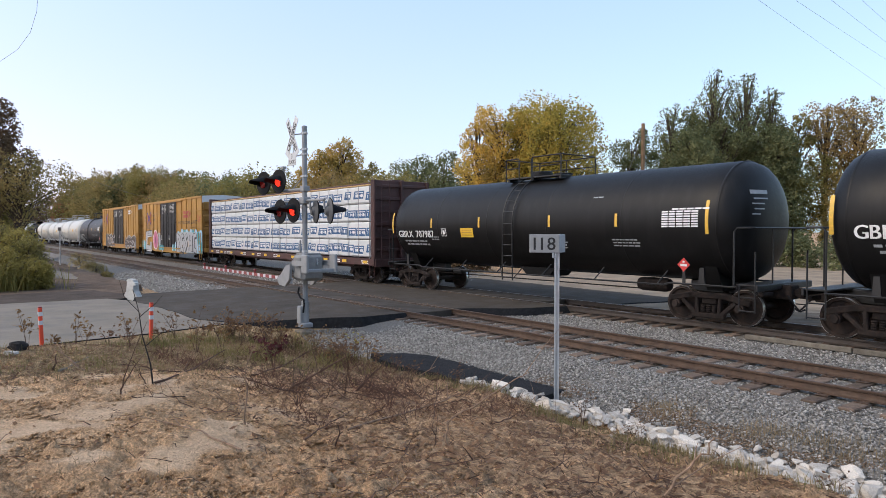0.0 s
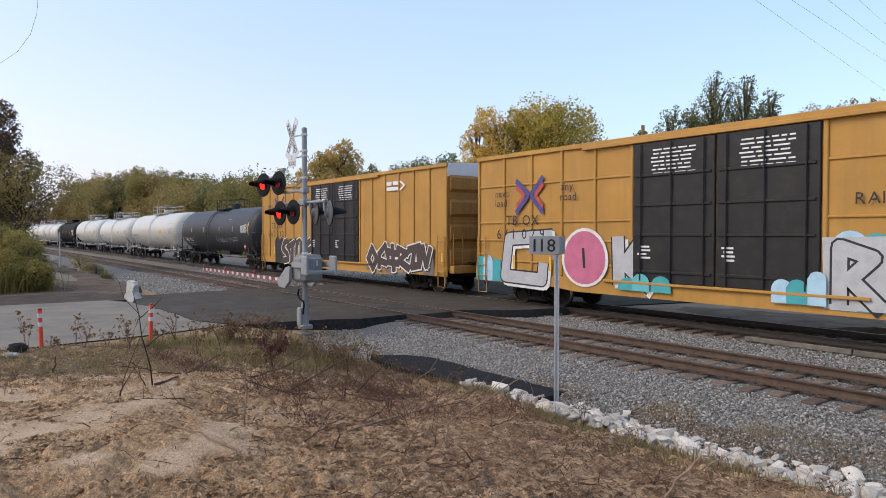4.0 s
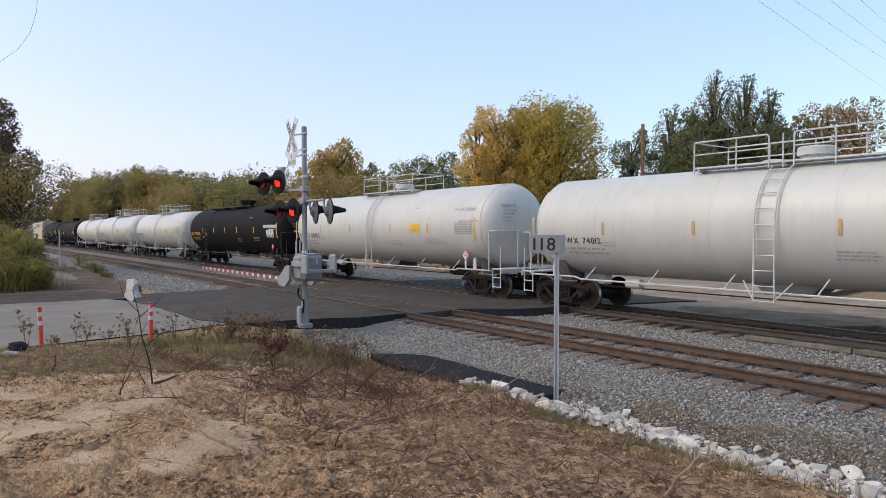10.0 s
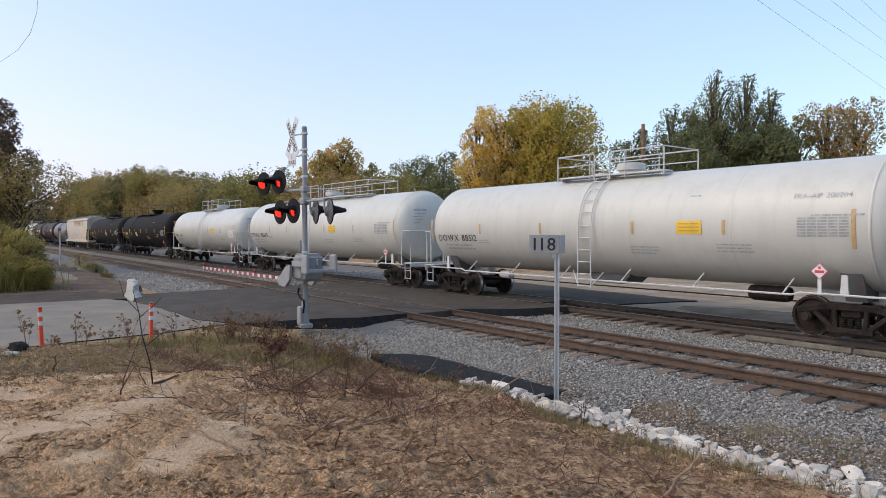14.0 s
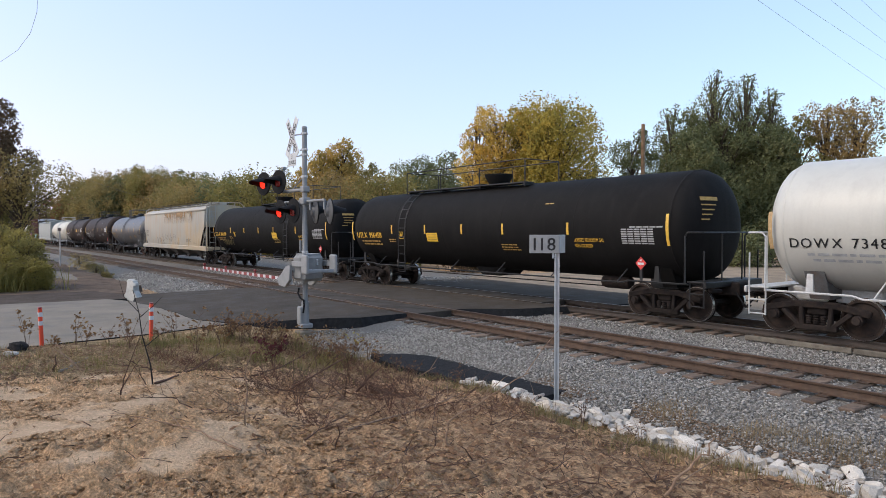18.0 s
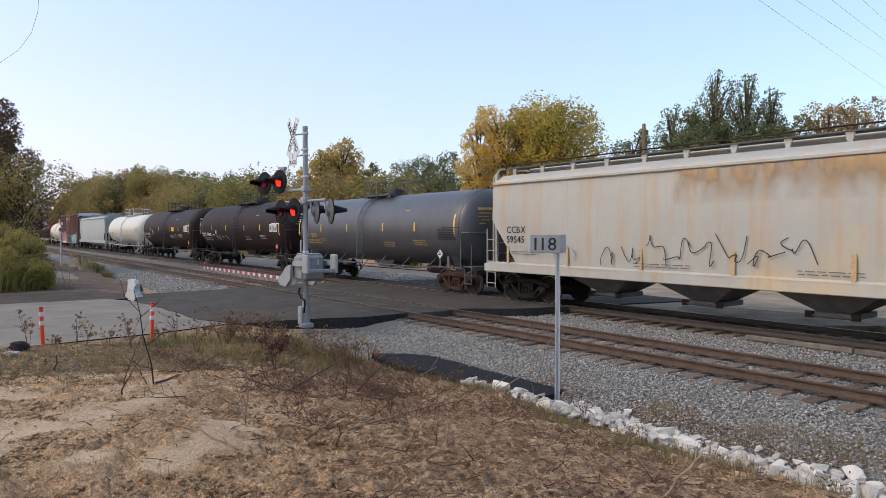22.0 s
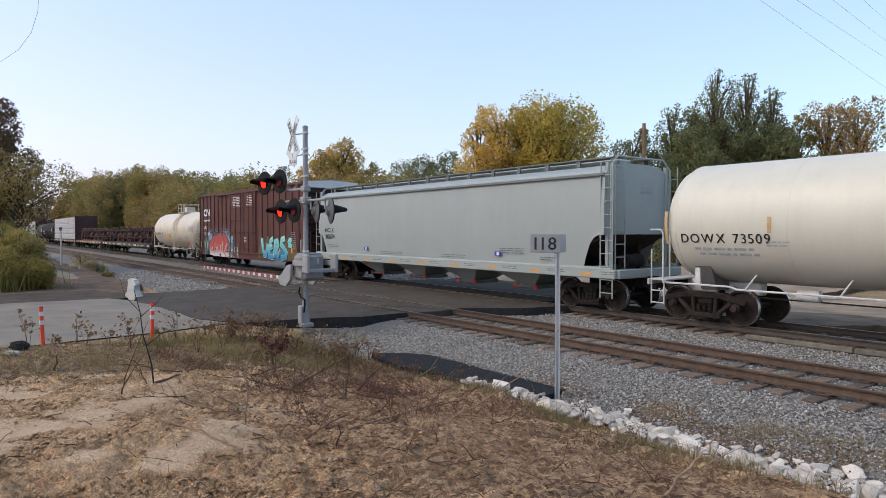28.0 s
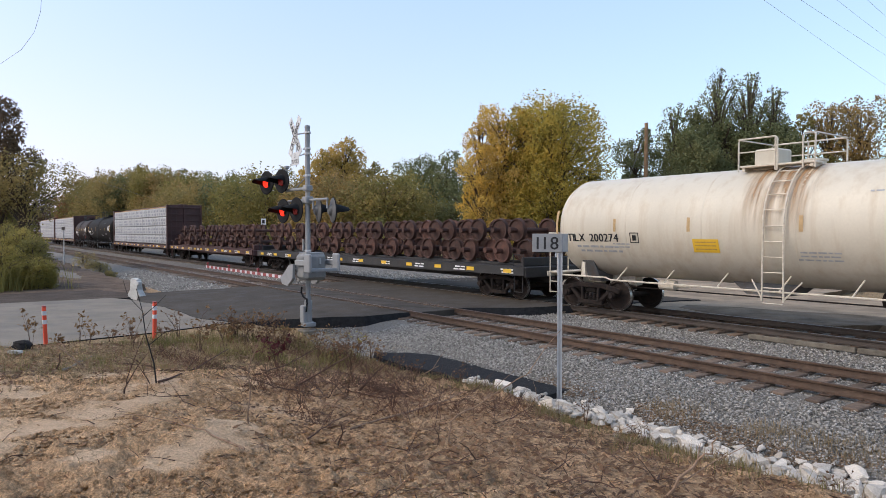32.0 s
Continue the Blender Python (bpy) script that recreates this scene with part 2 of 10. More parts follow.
M["tank_white"] = surf("tank_white", (0.495, 0.484, 0.438), 0.42, var=0.05, scale=0.6, fine=20, bump=0.02, stain=(0.36, 0.345, 0.32), stain_amt=0.35, streak=True)
M["tank_offwhite"] = surf("tank_offwhite", (0.53, 0.505, 0.425), 0.45, var=0.05, scale=0.6, fine=20, bump=0.02, stain=(0.44, 0.415, 0.35), stain_amt=0.3, streak=True)
M["tank_cream"] = surf("tank_cream", (0.56, 0.505, 0.405), 0.48, var=0.07, scale=0.6, fine=20, bump=0.02, stain=(0.40, 0.30, 0.19), stain_amt=0.5, streak=True)
M["pipe_white"] = surf("white_pipe", (0.5, 0.5, 0.49), 0.5, var=0.12, scale=5, fine=30, bump=0.04, stain=(0.25, 0.18, 0.12), stain_amt=0.4)
M["pipe_cream"] = surf("cream_pipe", (0.58, 0.52, 0.42), 0.5, var=0.12, scale=5, fine=30, bump=0.04, stain=(0.3, 0.2, 0.12), stain_amt=0.5)
M["pipe_black"] = surf("black_pipe", (0.012, 0.0115, 0.0115), 0.5, var=0.2, scale=5, fine=30, bump=0.04)
M["pipe_grey"] = surf("grey_pipe", (0.085, 0.085, 0.088), 0.5, var=0.2, scale=5, fine=30, bump=0.04)
M["truck"] = surf("truck_iron", (0.017, 0.013, 0.0115), 0.85, spec=0.2, var=0.35, scale=5, fine=40, bump=0.3, bumpscale=50, stain=(0.055, 0.035, 0.025), stain_amt=0.5, obj=0.3)
M["truck_rust"] = surf("rusty_truck_iron", (0.055, 0.026, 0.018), 0.85, spec=0.2, var=0.35, scale=5, fine=40, bump=0.3, bumpscale=50, stain=(0.11, 0.045, 0.025), stain_amt=0.5)
M["wheel"] = surf("wheel_steel", (0.021, 0.015, 0.0125), 0.8, spec=0.25, var=0.35, scale=5, fine=40, bump=0.2, stain=(0.06, 0.034, 0.023), stain_amt=0.5, obj=0.3)
M["tread"] = surf("wheel_tread", (0.42, 0.41, 0.40), 0.3, metal=0.9, var=0.15, scale=5, bump=0.03)
M["cap_blue"] = surf("blue_axle_cap", (0.05, 0.075, 0.18), 0.5, var=0.1, bump=0.02)
M["box_yellow"] = surf("boxcar_yellow", (0.43, 0.225, 0.047), 0.58, spec=0.35, var=0.12, scale=0.7, fine=30, bump=0.04, stain=(0.30, 0.16, 0.05), stain_amt=0.5, streak=True)
# car-end yellow: dirt, plus the sunless side's darkening put into the colour
M["box_end"] = surf("boxcar_dirty_shaded_yellow", (0.30, 0.155, 0.04), 0.65, spec=0.25, var=0.2, scale=0.9, fine=30, bump=0.05, stain=(0.14, 0.075, 0.03), stain_amt=0.6, streak=True)
M["box_brown"] = surf("boxcar_oxide_red", (0.084, 0.0285, 0.0215), 0.62, spec=0.3, var=0.15, scale=0.7, fine=30, bump=0.04, stain=(0.07, 0.028, 0.022), stain_amt=0.5, streak=True)
# oxide red darkened so the car end's shade sits in its colour
M["end_shade"] = surf("shaded_oxide_red", (0.034, 0.0165, 0.0135), 0.75, spec=0.2, var=0.25, scale=1.2, fine=30, bump=0.08, stain=(0.016, 0.011, 0.01), stain_amt=0.6)
M["flat_red"] = surf("flatcar_oxide_red", (0.066, 0.026, 0.022), 0.65, var=0.25, scale=1.2, fine=30, bump=0.08, stain=(0.045, 0.025, 0.02), stain_amt=0.5)
M["flat_black"] = surf("flatcar_black", (0.022, 0.021, 0.021), 0.65, var=0.25, scale=1.2, fine=30, bump=0.08, stain=(0.06, 0.045, 0.035), stain_amt=0.4)
M["door_black"] = surf("door_black", (0.012, 0.0115, 0.012), 0.5, spec=0.35, var=0.2, scale=1.5, fine=30, bump=0.05, stain=(0.05, 0.04, 0.03), stain_amt=0.4)
M["hop_grey"] = surf("hopper_grey", (0.275, 0.302, 0.288), 0.5, var=0.05, scale=0.5, fine=20, bump=0.02, stain=(0.30, 0.32, 0.325), stain_amt=0.35, streak=True)
M["hop_trim"] = surf("hopper_grey_trim", (0.13, 0.142, 0.138), 0.6, var=0.1, scale=2, bump=0.03)
M["hop_cream"] = surf("hopper_cream", (0.375, 0.358, 0.315), 0.55, var=0.07, scale=0.5, fine=20, bump=0.03, stain=(0.42, 0.26, 0.12), stain_amt=0.55, streak=True, second=(0.46, 0.37, 0.25), second_amt=0.1)
M["hop_dark"] = surf("hopper_underside", (0.12, 0.12, 0.12), 0.7, var=0.3, scale=2, bump=0.1, stain=(0.13, 0.07, 0.04), stain_amt=0.6)
# slope brown: dirty paint, with the shade under the hopper ends mixed in
M["hop_slope"] = surf("slope_dirt_and_shade", (0.035, 0.022, 0.017), 0.85, spec=0.15, var=0.35, scale=2, bump=0.1, stain=(0.075, 0.04, 0.026), stain_amt=0.6)
M["gate_red"] = surf("outlet_gate_red", (0.42, 0.035, 0.035), 0.6, var=0.25, scale=5, bump=0.1)
M["wrap_white"] = surf("lumber_wrap", (0.59, 0.59, 0.58), 0.5, var=0.06, scale=2.5, fine=12, bump=0.5, bumpscale=7, dist=0.03)
M["wrap_grey"] = surf("grey_lumber_wrap", (0.40, 0.405, 0.41), 0.5, var=0.08, scale=2.5, fine=12, bump=0.5, bumpscale=7, dist=0.03, stain=(0.25, 0.25, 0.25), stain_amt=0.3)
M["wrap_blue"] = surf("wrap_print_blue", (0.022, 0.085, 0.20), 0.5, var=0.12, scale=6, bump=0.1)
M["wrap_pale"] = surf("wrap_print_pale", (0.16, 0.18, 0.21), 0.5, var=0.12, scale=6, bump=0.1)
M["lumber"] = surf("raw_lumber", (0.48, 0.30, 0.13), 0.75, var=0.2, scale=5, fine=40, bump=0.2)
M["wheel_rust"] = surf("scrap_wheel_rust", (0.068, 0.029, 0.020), 0.85, var=0.4, scale=4, fine=30, bump=0.3, bumpscale=30, obj=0.35, stain=(0.03, 0.022, 0.02), stain_amt=0.5)
for key, rgb in dict(g_teal=(0.05, 0.33, 0.35), g_sky=(0.36, 0.55, 0.66), g_silver=(0.42, 0.42, 0.43), g_pink=(0.50, 0.13, 0.22),
                     g_brown=(0.055, 0.034, 0.028), g_grey=(0.16, 0.13, 0.12), g_white=(0.66, 0.65, 0.63), g_black=(0.012, 0.012, 0.013),
                     g_aqua=(0.10, 0.42, 0.45), g_rose=(0.55, 0.16, 0.17), g_pale=(0.30, 0.52, 0.53), g_deep=(0.015, 0.15, 0.27), l_blue=(0.02, 0.035, 0.30), l_red=(0.55, 0.035, 0.03), p_yellow=(0.72, 0.44, 0.03)).items():
    M[key] = surf("paint_" + key[2:], rgb, 0.55, var=0.12, scale=3, bump=0.02)


def wash(name, color, x0, x1, z_clear, z_full, stretch):
    """A thin stain that is dense at height z_full, fades out towards z_clear and at its sides, broken by streaks."""
    m = bpy.data.materials.new(name)
    m.use_nodes = True
    n, l = m.node_tree.nodes, m.node_tree.links
    b = n["Principled BSDF"]
    b.inputs["Base Color"].default_value = (*color, 1)
    b.inputs["Roughness"].default_value = 0.7
    tc, mp, nz = n.new("ShaderNodeTexCoord"), n.new("ShaderNodeMapping"), n.new("ShaderNodeTexNoise")
    mp.inputs["Scale"].default_value = stretch
    nz.inputs["Scale"].default_value, nz.inputs["Detail"].default_value = 1.6, 5
    l.new(tc.outputs["Object"], mp.inputs[0])
    l.new(mp.outputs[0], nz.inputs["Vector"])
    xyz = n.new("ShaderNodeSeparateXYZ")
    l.new(tc.outputs["Object"], xyz.inputs[0])

    def ramp(out, lo, hi):
        r = n.new("ShaderNodeMapRange")
        r.inputs[1].default_value, r.inputs[2].default_value = lo, hi
        l.new(out, r.inputs[0])
        return r.outputs[0]

    def times(p, q):
        k = n.new("ShaderNodeMath")
        k.operation = "MULTIPLY"
        l.new(p, k.inputs[0])
        l.new(q, k.inputs[1])
        return k.outputs[0]

    side = times(ramp(xyz.outputs[0], x0, x0 + 0.3), ramp(xyz.outputs[0], x1, x1 - 0.3))
    l.new(times(times(ramp(xyz.outputs[2], z_clear, z_full), ramp(nz.outputs["Fac"], 0.36, 0.62)), side), b.inputs["Alpha"])
    return m


def ground_material():
    """Bare tan earth with darker litter, grey gravel and dull grass mixed by patches."""
    m = bpy.data.materials.new("bare_earth")
    m.use_nodes = True
    n, l = m.node_tree.nodes, m.node_tree.links
    b = n["Principled BSDF"]
    b.inputs["Roughness"].default_value = 0.95
    b.inputs["Specular IOR Level"].default_value = 0.15
    tc = n.new("ShaderNodeTexCoord")

    def nz(sc, d=5, r=0.6):
        t = n.new("ShaderNodeTexNoise")
        t.inputs["Scale"].default_value, t.inputs["Detail"].default_value, t.inputs["Roughness"].default_value = sc, d, r
        l.new(tc.outputs["Object"], t.inputs["Vector"])
        return t.outputs["Fac"]

    def ramp(f, a, c):
        r = n.new("ShaderNodeMapRange")
        r.inputs[1].default_value, r.inputs[2].default_value = a, c
        l.new(f, r.inputs[0])
        return r.outputs[0]

    def mix(f, c1, c2, mode="MIX"):
        x = n.new("ShaderNodeMix")
        x.data_type, x.blend_type = "RGBA", mode
        l.new(f, x.inputs[0]) if not isinstance(f, float) else None
        if isinstance(f, float):
            x.inputs[0].default_value = f
        for s, c in ((6, c1), (7, c2)):
            if isinstance(c, tuple):
                x.inputs[s].default_value = (*c, 1)
            else:
                l.new(c, x.inputs[s])
        return x.outputs[2]

    at = n.new("ShaderNodeAttribute")
    at.attribute_name = "cover"
    sep = n.new("ShaderNodeSeparateColor")
    l.new(at.outputs["Color"], sep.inputs[0])
    earth = mix(ramp(nz(1.1), 0.35, 0.68), (0.595, 0.378, 0.21), (0.79, 0.55, 0.335))
    earth = mix(ramp(nz(14), 0.3, 0.75), earth, mix(1.0, earth, (0.78, 0.68, 0.60), "MULTIPLY"))
    earth = mix(sep.outputs[2], earth, mix(ramp(nz(3), 0.3, 0.7), (0.645, 0.442, 0.278), (0.78, 0.56, 0.365)))
    litter = mix(ramp(nz(9), 0.35, 0.7), (0.335, 0.207, 0.12), (0.67, 0.436, 0.248))
    grass = mix(ramp(nz(6), 0.35, 0.7), (0.25, 0.182, 0.095), (0.475, 0.32, 0.182))

    def soft(out, amount):
        a = n.new("ShaderNodeMath")
        a.operation = "ADD"
        l.new(out, a.inputs[0])
        s = n.new("ShaderNodeMath")
        s.operation = "MULTIPLY_ADD"
        l.new(nz(3.2), s.inputs[0])
        s.inputs[1].default_value, s.inputs[2].default_value = amount, -amount / 2
        l.new(s.outputs[0], a.inputs[1])
        return ramp(a.outputs[0], 0.35, 0.65)

    col = mix(soft(sep.outputs[0], 1.3), earth, litter)
    col = mix(soft(sep.outputs[1], 1.1), col, grass)

    def speckle(sc, lo, hi):
        r = n.new("ShaderNodeMapRange")
        r.inputs[1].default_value, r.inputs[2].default_value = 0.36, 0.62
        r.inputs[3].default_value, r.inputs[4].default_value = lo, hi
        l.new(nz(sc, 4, 0.65), r.inputs[0])
        return r.outputs[0]

    firm = n.new("ShaderNodeMath")                      # packed sand is less mottled
    firm.operation = "MULTIPLY_ADD"
    l.new(sep.outputs[2], firm.inputs[0])
    firm.inputs[1].default_value, firm.inputs[2].default_value = -0.7, 1.0
    col = mix(firm.outputs[0], col, speckle(24, 0.68, 1.2), "MULTIPLY")
    col = mix(firm.outputs[0], col, speckle(60, 0.66, 1.22), "MULTIPLY")
    l.new(col, b.inputs["Base Color"])
    bp = n.new("ShaderNodeBump")
    bp.inputs["Strength"].default_value, bp.inputs["Distance"].default_value = 1.0, 0.055
    h = n.new("ShaderNodeMath")
    h.operation = "MULTIPLY_ADD"
    l.new(nz(9, 8, 0.72), h.inputs[0])
    h.inputs[1].default_value = 1.3
    l.new(nz(38, 4, 0.7), h.inputs[2])
    l.new(h.outputs[0], bp.inputs["Height"])
    l.new(bp.outputs[0], b.inputs["Normal"])
    return m


M["ground"] = ground_material()

# ---------------------------------------------------------------- mesh building


class Geo:
    """Collects corners and faces of one mesh."""

    def __init__(self):
        self.v, self.f = [], []

    def add(self, verts, faces):
        o = len(self.v)
        self.v.extend([tuple(p) for p in verts])
        self.f.extend([tuple(i + o for i in f) for f in faces])
        return self

    def box(self, c, s, b=0.0, rot=None):
        """A box of centre c and size s with chamfered edges b."""
        hx, hy, hz = s[0] / 2, s[1] / 2, s[2] / 2
        b = min(b, hx * 0.9, hy * 0.9, hz * 0.9)
        vs, fs = [], []
        if b <= 0:
            vs = [(x * hx, y * hy, z * hz) for x in (-1, 1) for y in (-1, 1) for z in (-1, 1)]
            fs = [(0, 1, 3, 2), (4, 6, 7, 5), (0, 4, 5, 1), (2, 3, 7, 6), (0, 2, 6, 4), (1, 5, 7, 3)]
        else:
            idx = {}
            for x in (-1, 1):
                for y in (-1, 1):
                    for z in (-1, 1):
                        for k in range(3):
                            p = [x * (hx - b), y * (hy - b), z * (hz - b)]
                            p[k] = (x * hx, y * hy, z * hz)[k]
                            idx[x, y, z, k] = len(vs)
                            vs.append(tuple(p))
            q = [(-1, -1), (1, -1), (1, 1), (-1, 1)]
            for sg in (-1, 1):
                fs.append(tuple(idx[sg, a, c2, 0] for a, c2 in (q if sg > 0 else q[::-1])))
                fs.append(tuple(idx[a, sg, c2, 1] for a, c2 in (q[::-1] if sg > 0 else q)))
                fs.append(tuple(idx[a, c2, sg, 2] for a, c2 in (q if sg > 0 else q[::-1])))
            for a in (-1, 1):
                for c2 in (-1, 1):
                    fs.append((idx[-1, a, c2, 1], idx[1, a, c2, 1], idx[1, a, c2, 2], idx[-1, a, c2, 2]))
                    fs.append((idx[a, -1, c2, 0], idx[a, 1, c2, 0], idx[a, 1, c2, 2], idx[a, -1, c2, 2]))
                    fs.append((idx[a, c2, -1, 0], idx[a, c2, 1, 0], idx[a, c2, 1, 1], idx[a, c2, -1, 1]))
            for x in (-1, 1):
                for y in (-1, 1):
                    for z in (-1, 1):
                        fs.append(tuple(idx[x, y, z, k] for k in range(3)))
        if rot is not None:
            vs = [tuple(rot @ Vector(p)) for p in vs]
        return self.add([(p[0] + c[0], p[1] + c[1], p[2] + c[2]) for p in vs], fs)

    def cyl(self, p0, p1, r0, r1=None, n=10, caps=True):
        r1 = r0 if r1 is None else r1
        p0, p1 = Vector(p0), Vector(p1)
        d = (p1 - p0).normalized()
        u = d.orthogonal().normalized()
        w = d.cross(u)
        vs = []
        for p, r in ((p0, r0), (p1, r1)):
            for i in range(n):
                a = 2 * math.pi * i / n
                vs.append(p + u * (r * math.cos(a)) + w * (r * math.sin(a)))
        fs = [(i, (i + 1) % n, n + (i + 1) % n, n + i) for i in range(n)]
        if caps:
            fs += [tuple(range(n))[::-1], tuple(range(n, 2 * n))]
        return self.add(vs, fs)

    def pipe(self, pts, r, n=6, r_end=None):
        """A pipe along a line of points, in one tube."""
        pts = [Vector(p) for p in pts]
        vs, fs = [], []
        u = None
        for k, p in enumerate(pts):
            d = (pts[min(k + 1, len(pts) - 1)] - pts[max(k - 1, 0)]).normalized()
            if u is None:
                u = d.orthogonal().normalized()
            u = (u - d * u.dot(d)).normalized()
            w = d.cross(u)
            rr = r if r_end is None else r + (r_end - r) * k / (len(pts) - 1)
            for i in range(n):
                a = 2 * math.pi * i / n
                vs.append(p + u * (rr * math.cos(a)) + w * (rr * math.sin(a)))
        for k in range(len(pts) - 1):
            for i in range(n):
                j = (i + 1) % n
                fs.append((k * n + i, k * n + j, (k + 1) * n + j, (k + 1) * n + i))
        fs += [tuple(range(n))[::-1], tuple(range((len(pts) - 1) * n, len(pts) * n))]
        return self.add(vs, fs)

    def lathe(self, profile, n=24, axis="x", caps=True):
        """A turned body: profile of (along, radius)."""
        vs, fs = [], []
        for a, r in profile:
            for i in range(n):
                t = 2 * math.pi * i / n
                c, s = r * math.cos(t), r * math.sin(t)
                vs.append({"x": (a, c, s), "y": (c, a, -s), "z": (c, s, a)}[axis])
        for k in range(len(profile) - 1):
            for i in range(n):
                j = (i + 1) % n
                fs.append((k * n + i, k * n + j, (k + 1) * n + j, (k + 1) * n + i))
        if caps:
            fs += [tuple(range(n))[::-1], tuple(range((len(profile) - 1) * n, len(profile) * n))]
        return self.add(vs, fs)

    def prism(self, poly, y0, y1, plane="xz"):
        """A polygon of (a, b) drawn out from y0 to y1 across its plane."""
        n = len(poly)
        put = {"xz": lambda a, b, c: (a, c, b), "yz": lambda a, b, c: (c, a, b), "xy": lambda a, b, c: (a, b, c)}[plane]
        vs = [put(a, b, y0) for a, b in poly] + [put(a, b, y1) for a, b in poly]
        fs = [(i, (i + 1) % n, n + (i + 1) % n, n + i) for i in range(n)]
        return self.add(vs, fs + [tuple(range(n))[::-1], tuple(range(n, 2 * n))])

    def move(self, m):
        self.v = [tuple(m @ Vector(p)) for p in self.v]
        return self


MESHES = {}


def mesh_of(name, g, material, smooth=True, angle=35, fix=True):
    me = bpy.data.meshes.new(name)
    me.from_pydata(g.v, [], g.f)
    if fix:
        bm = bmesh.new()
        bm.from_mesh(me)
        bmesh.ops.recalc_face_normals(bm, faces=bm.faces)
        bm.to_mesh(me)
        bm.free()
    if smooth:
        me.shade_smooth()
        me.set_sharp_from_angle(angle=radians(angle))
    for mm in (material if isinstance(material, (list, tuple)) else [material]):
        me.materials.append(mm)
    return me


def part(name, g, material, parent, label="", m=None, smooth=True, key=None, fix=True):
    """Links a mesh as one object under a thing or a part. key: shares the mesh between alike parts."""
    if key is not None and key in MESHES:
        me = MESHES[key]
    else:
        g = g() if callable(g) else g
        me = mesh_of(name, g, material, smooth, fix=fix)
        if key is not None:
            MESHES[key] = me
    ob = new(name, me)
    ob.parent = parent
    if m is not None:
        ob.matrix_local = m
    if label:
        ob["label"] = label
    return ob


def thing(name, label, category, m=None, group="", kind=""):
    ob = new(name)
    ob.empty_display_size = 0.2
    if m is not None:
        ob.matrix_world = m
    return tagged(ob, label, category, group, kind)


def solid(name, g, material, label, category="", m=None, group="", kind="", smooth=True, fix=True, key=None):
    """A top-level thing of one mesh."""
    if key is not None and key in MESHES:
        me = MESHES[key]
    else:
        me = mesh_of(name, g() if callable(g) else g, material, smooth, fix=fix)
        if key is not None:
            MESHES[key] = me
    ob = new(name, me)
    if m is not None:
        ob.matrix_world = m
    return tagged(ob, label, category, group, kind)


# letters, cut once from the built-in font
GLYPHS = {}


def cut_letters(chars):
    obs = []
    for ch in chars:
        cu = bpy.data.curves.new("letter", "FONT")
        cu.body = ch
        cu.resolution_u = 3
        obs.append((ch, new("letter", cu)))
    dg = bpy.context.evaluated_depsgraph_get()
    for ch, ob in obs:
        me = ob.evaluated_get(dg).to_mesh()
        vs = [tuple(v.co[:2]) for v in me.vertices]
        fs = [tuple(p.vertices) for p in me.polygons]
        w = max([v[0] for v in vs], default=0.3)
        x0 = min([v[0] for v in vs], default=0.0)
        GLYPHS[ch] = (vs, fs, x0, w)
        ob.evaluated_get(dg).to_mesh_clear()
    for ch, ob in obs:
        cu = ob.data
        bpy.data.objects.remove(ob)
        bpy.data.curves.remove(cu)


cut_letters("-0123456789ABCDEFGHIKLMNOPQRSTUWXZadelnortxy")


def lettering(text, height, bold=0.0, spacing=0.14, narrow=1.0):
    """Flat letters from x = 0 on a baseline z = 0, as (points, faces, width). '#' is a plain bar as wide as a letter."""
    vs, fs, x = [], [], 0.0
    k = height / 0.72
    for ch in text:
        if ch == " ":
            x += 0.4 * k * narrow
            continue
        if ch == "#":
            w = 0.3 * k * narrow
            o = len(vs)
            vs += [(x, 0), (x + w, 0), (x + w, height), (x, height)]
            fs.append((o, o + 1, o + 2, o + 3))
            x += w + spacing * k
            continue
        gv, gf, x0, x1 = GLYPHS[ch]
        for dx in ((0.0, bold) if bold else (0.0,)):
            o = len(vs)
            vs += [((p[0] - x0) * k * narrow + x + dx, p[1] * k) for p in gv]
            fs += [tuple(i + o for i in f) for f in gf]
        x += (x1 - x0) * k * narrow + spacing * k
    return vs, fs, x


def flat_text(g, text, x, z, y, height, **kw):
    """Letters on an upright plane that faces -y."""
    vs, fs, w = lettering(text, height, **kw)
    g.add([(p[0] + x, y, p[1] + z) for p in vs], fs)
    return w


# ---------------------------------------------------------------- lie of the land
NEAR_Y, FAR_Y = 11.80, 16.87     # centre lines of the two tracks; rail tops at z = 0


def smooth(a, b, x):
    t = min(1.0, max(0.0, (x - a) / (b - a)))
    return t * t * (3 - 2 * t)


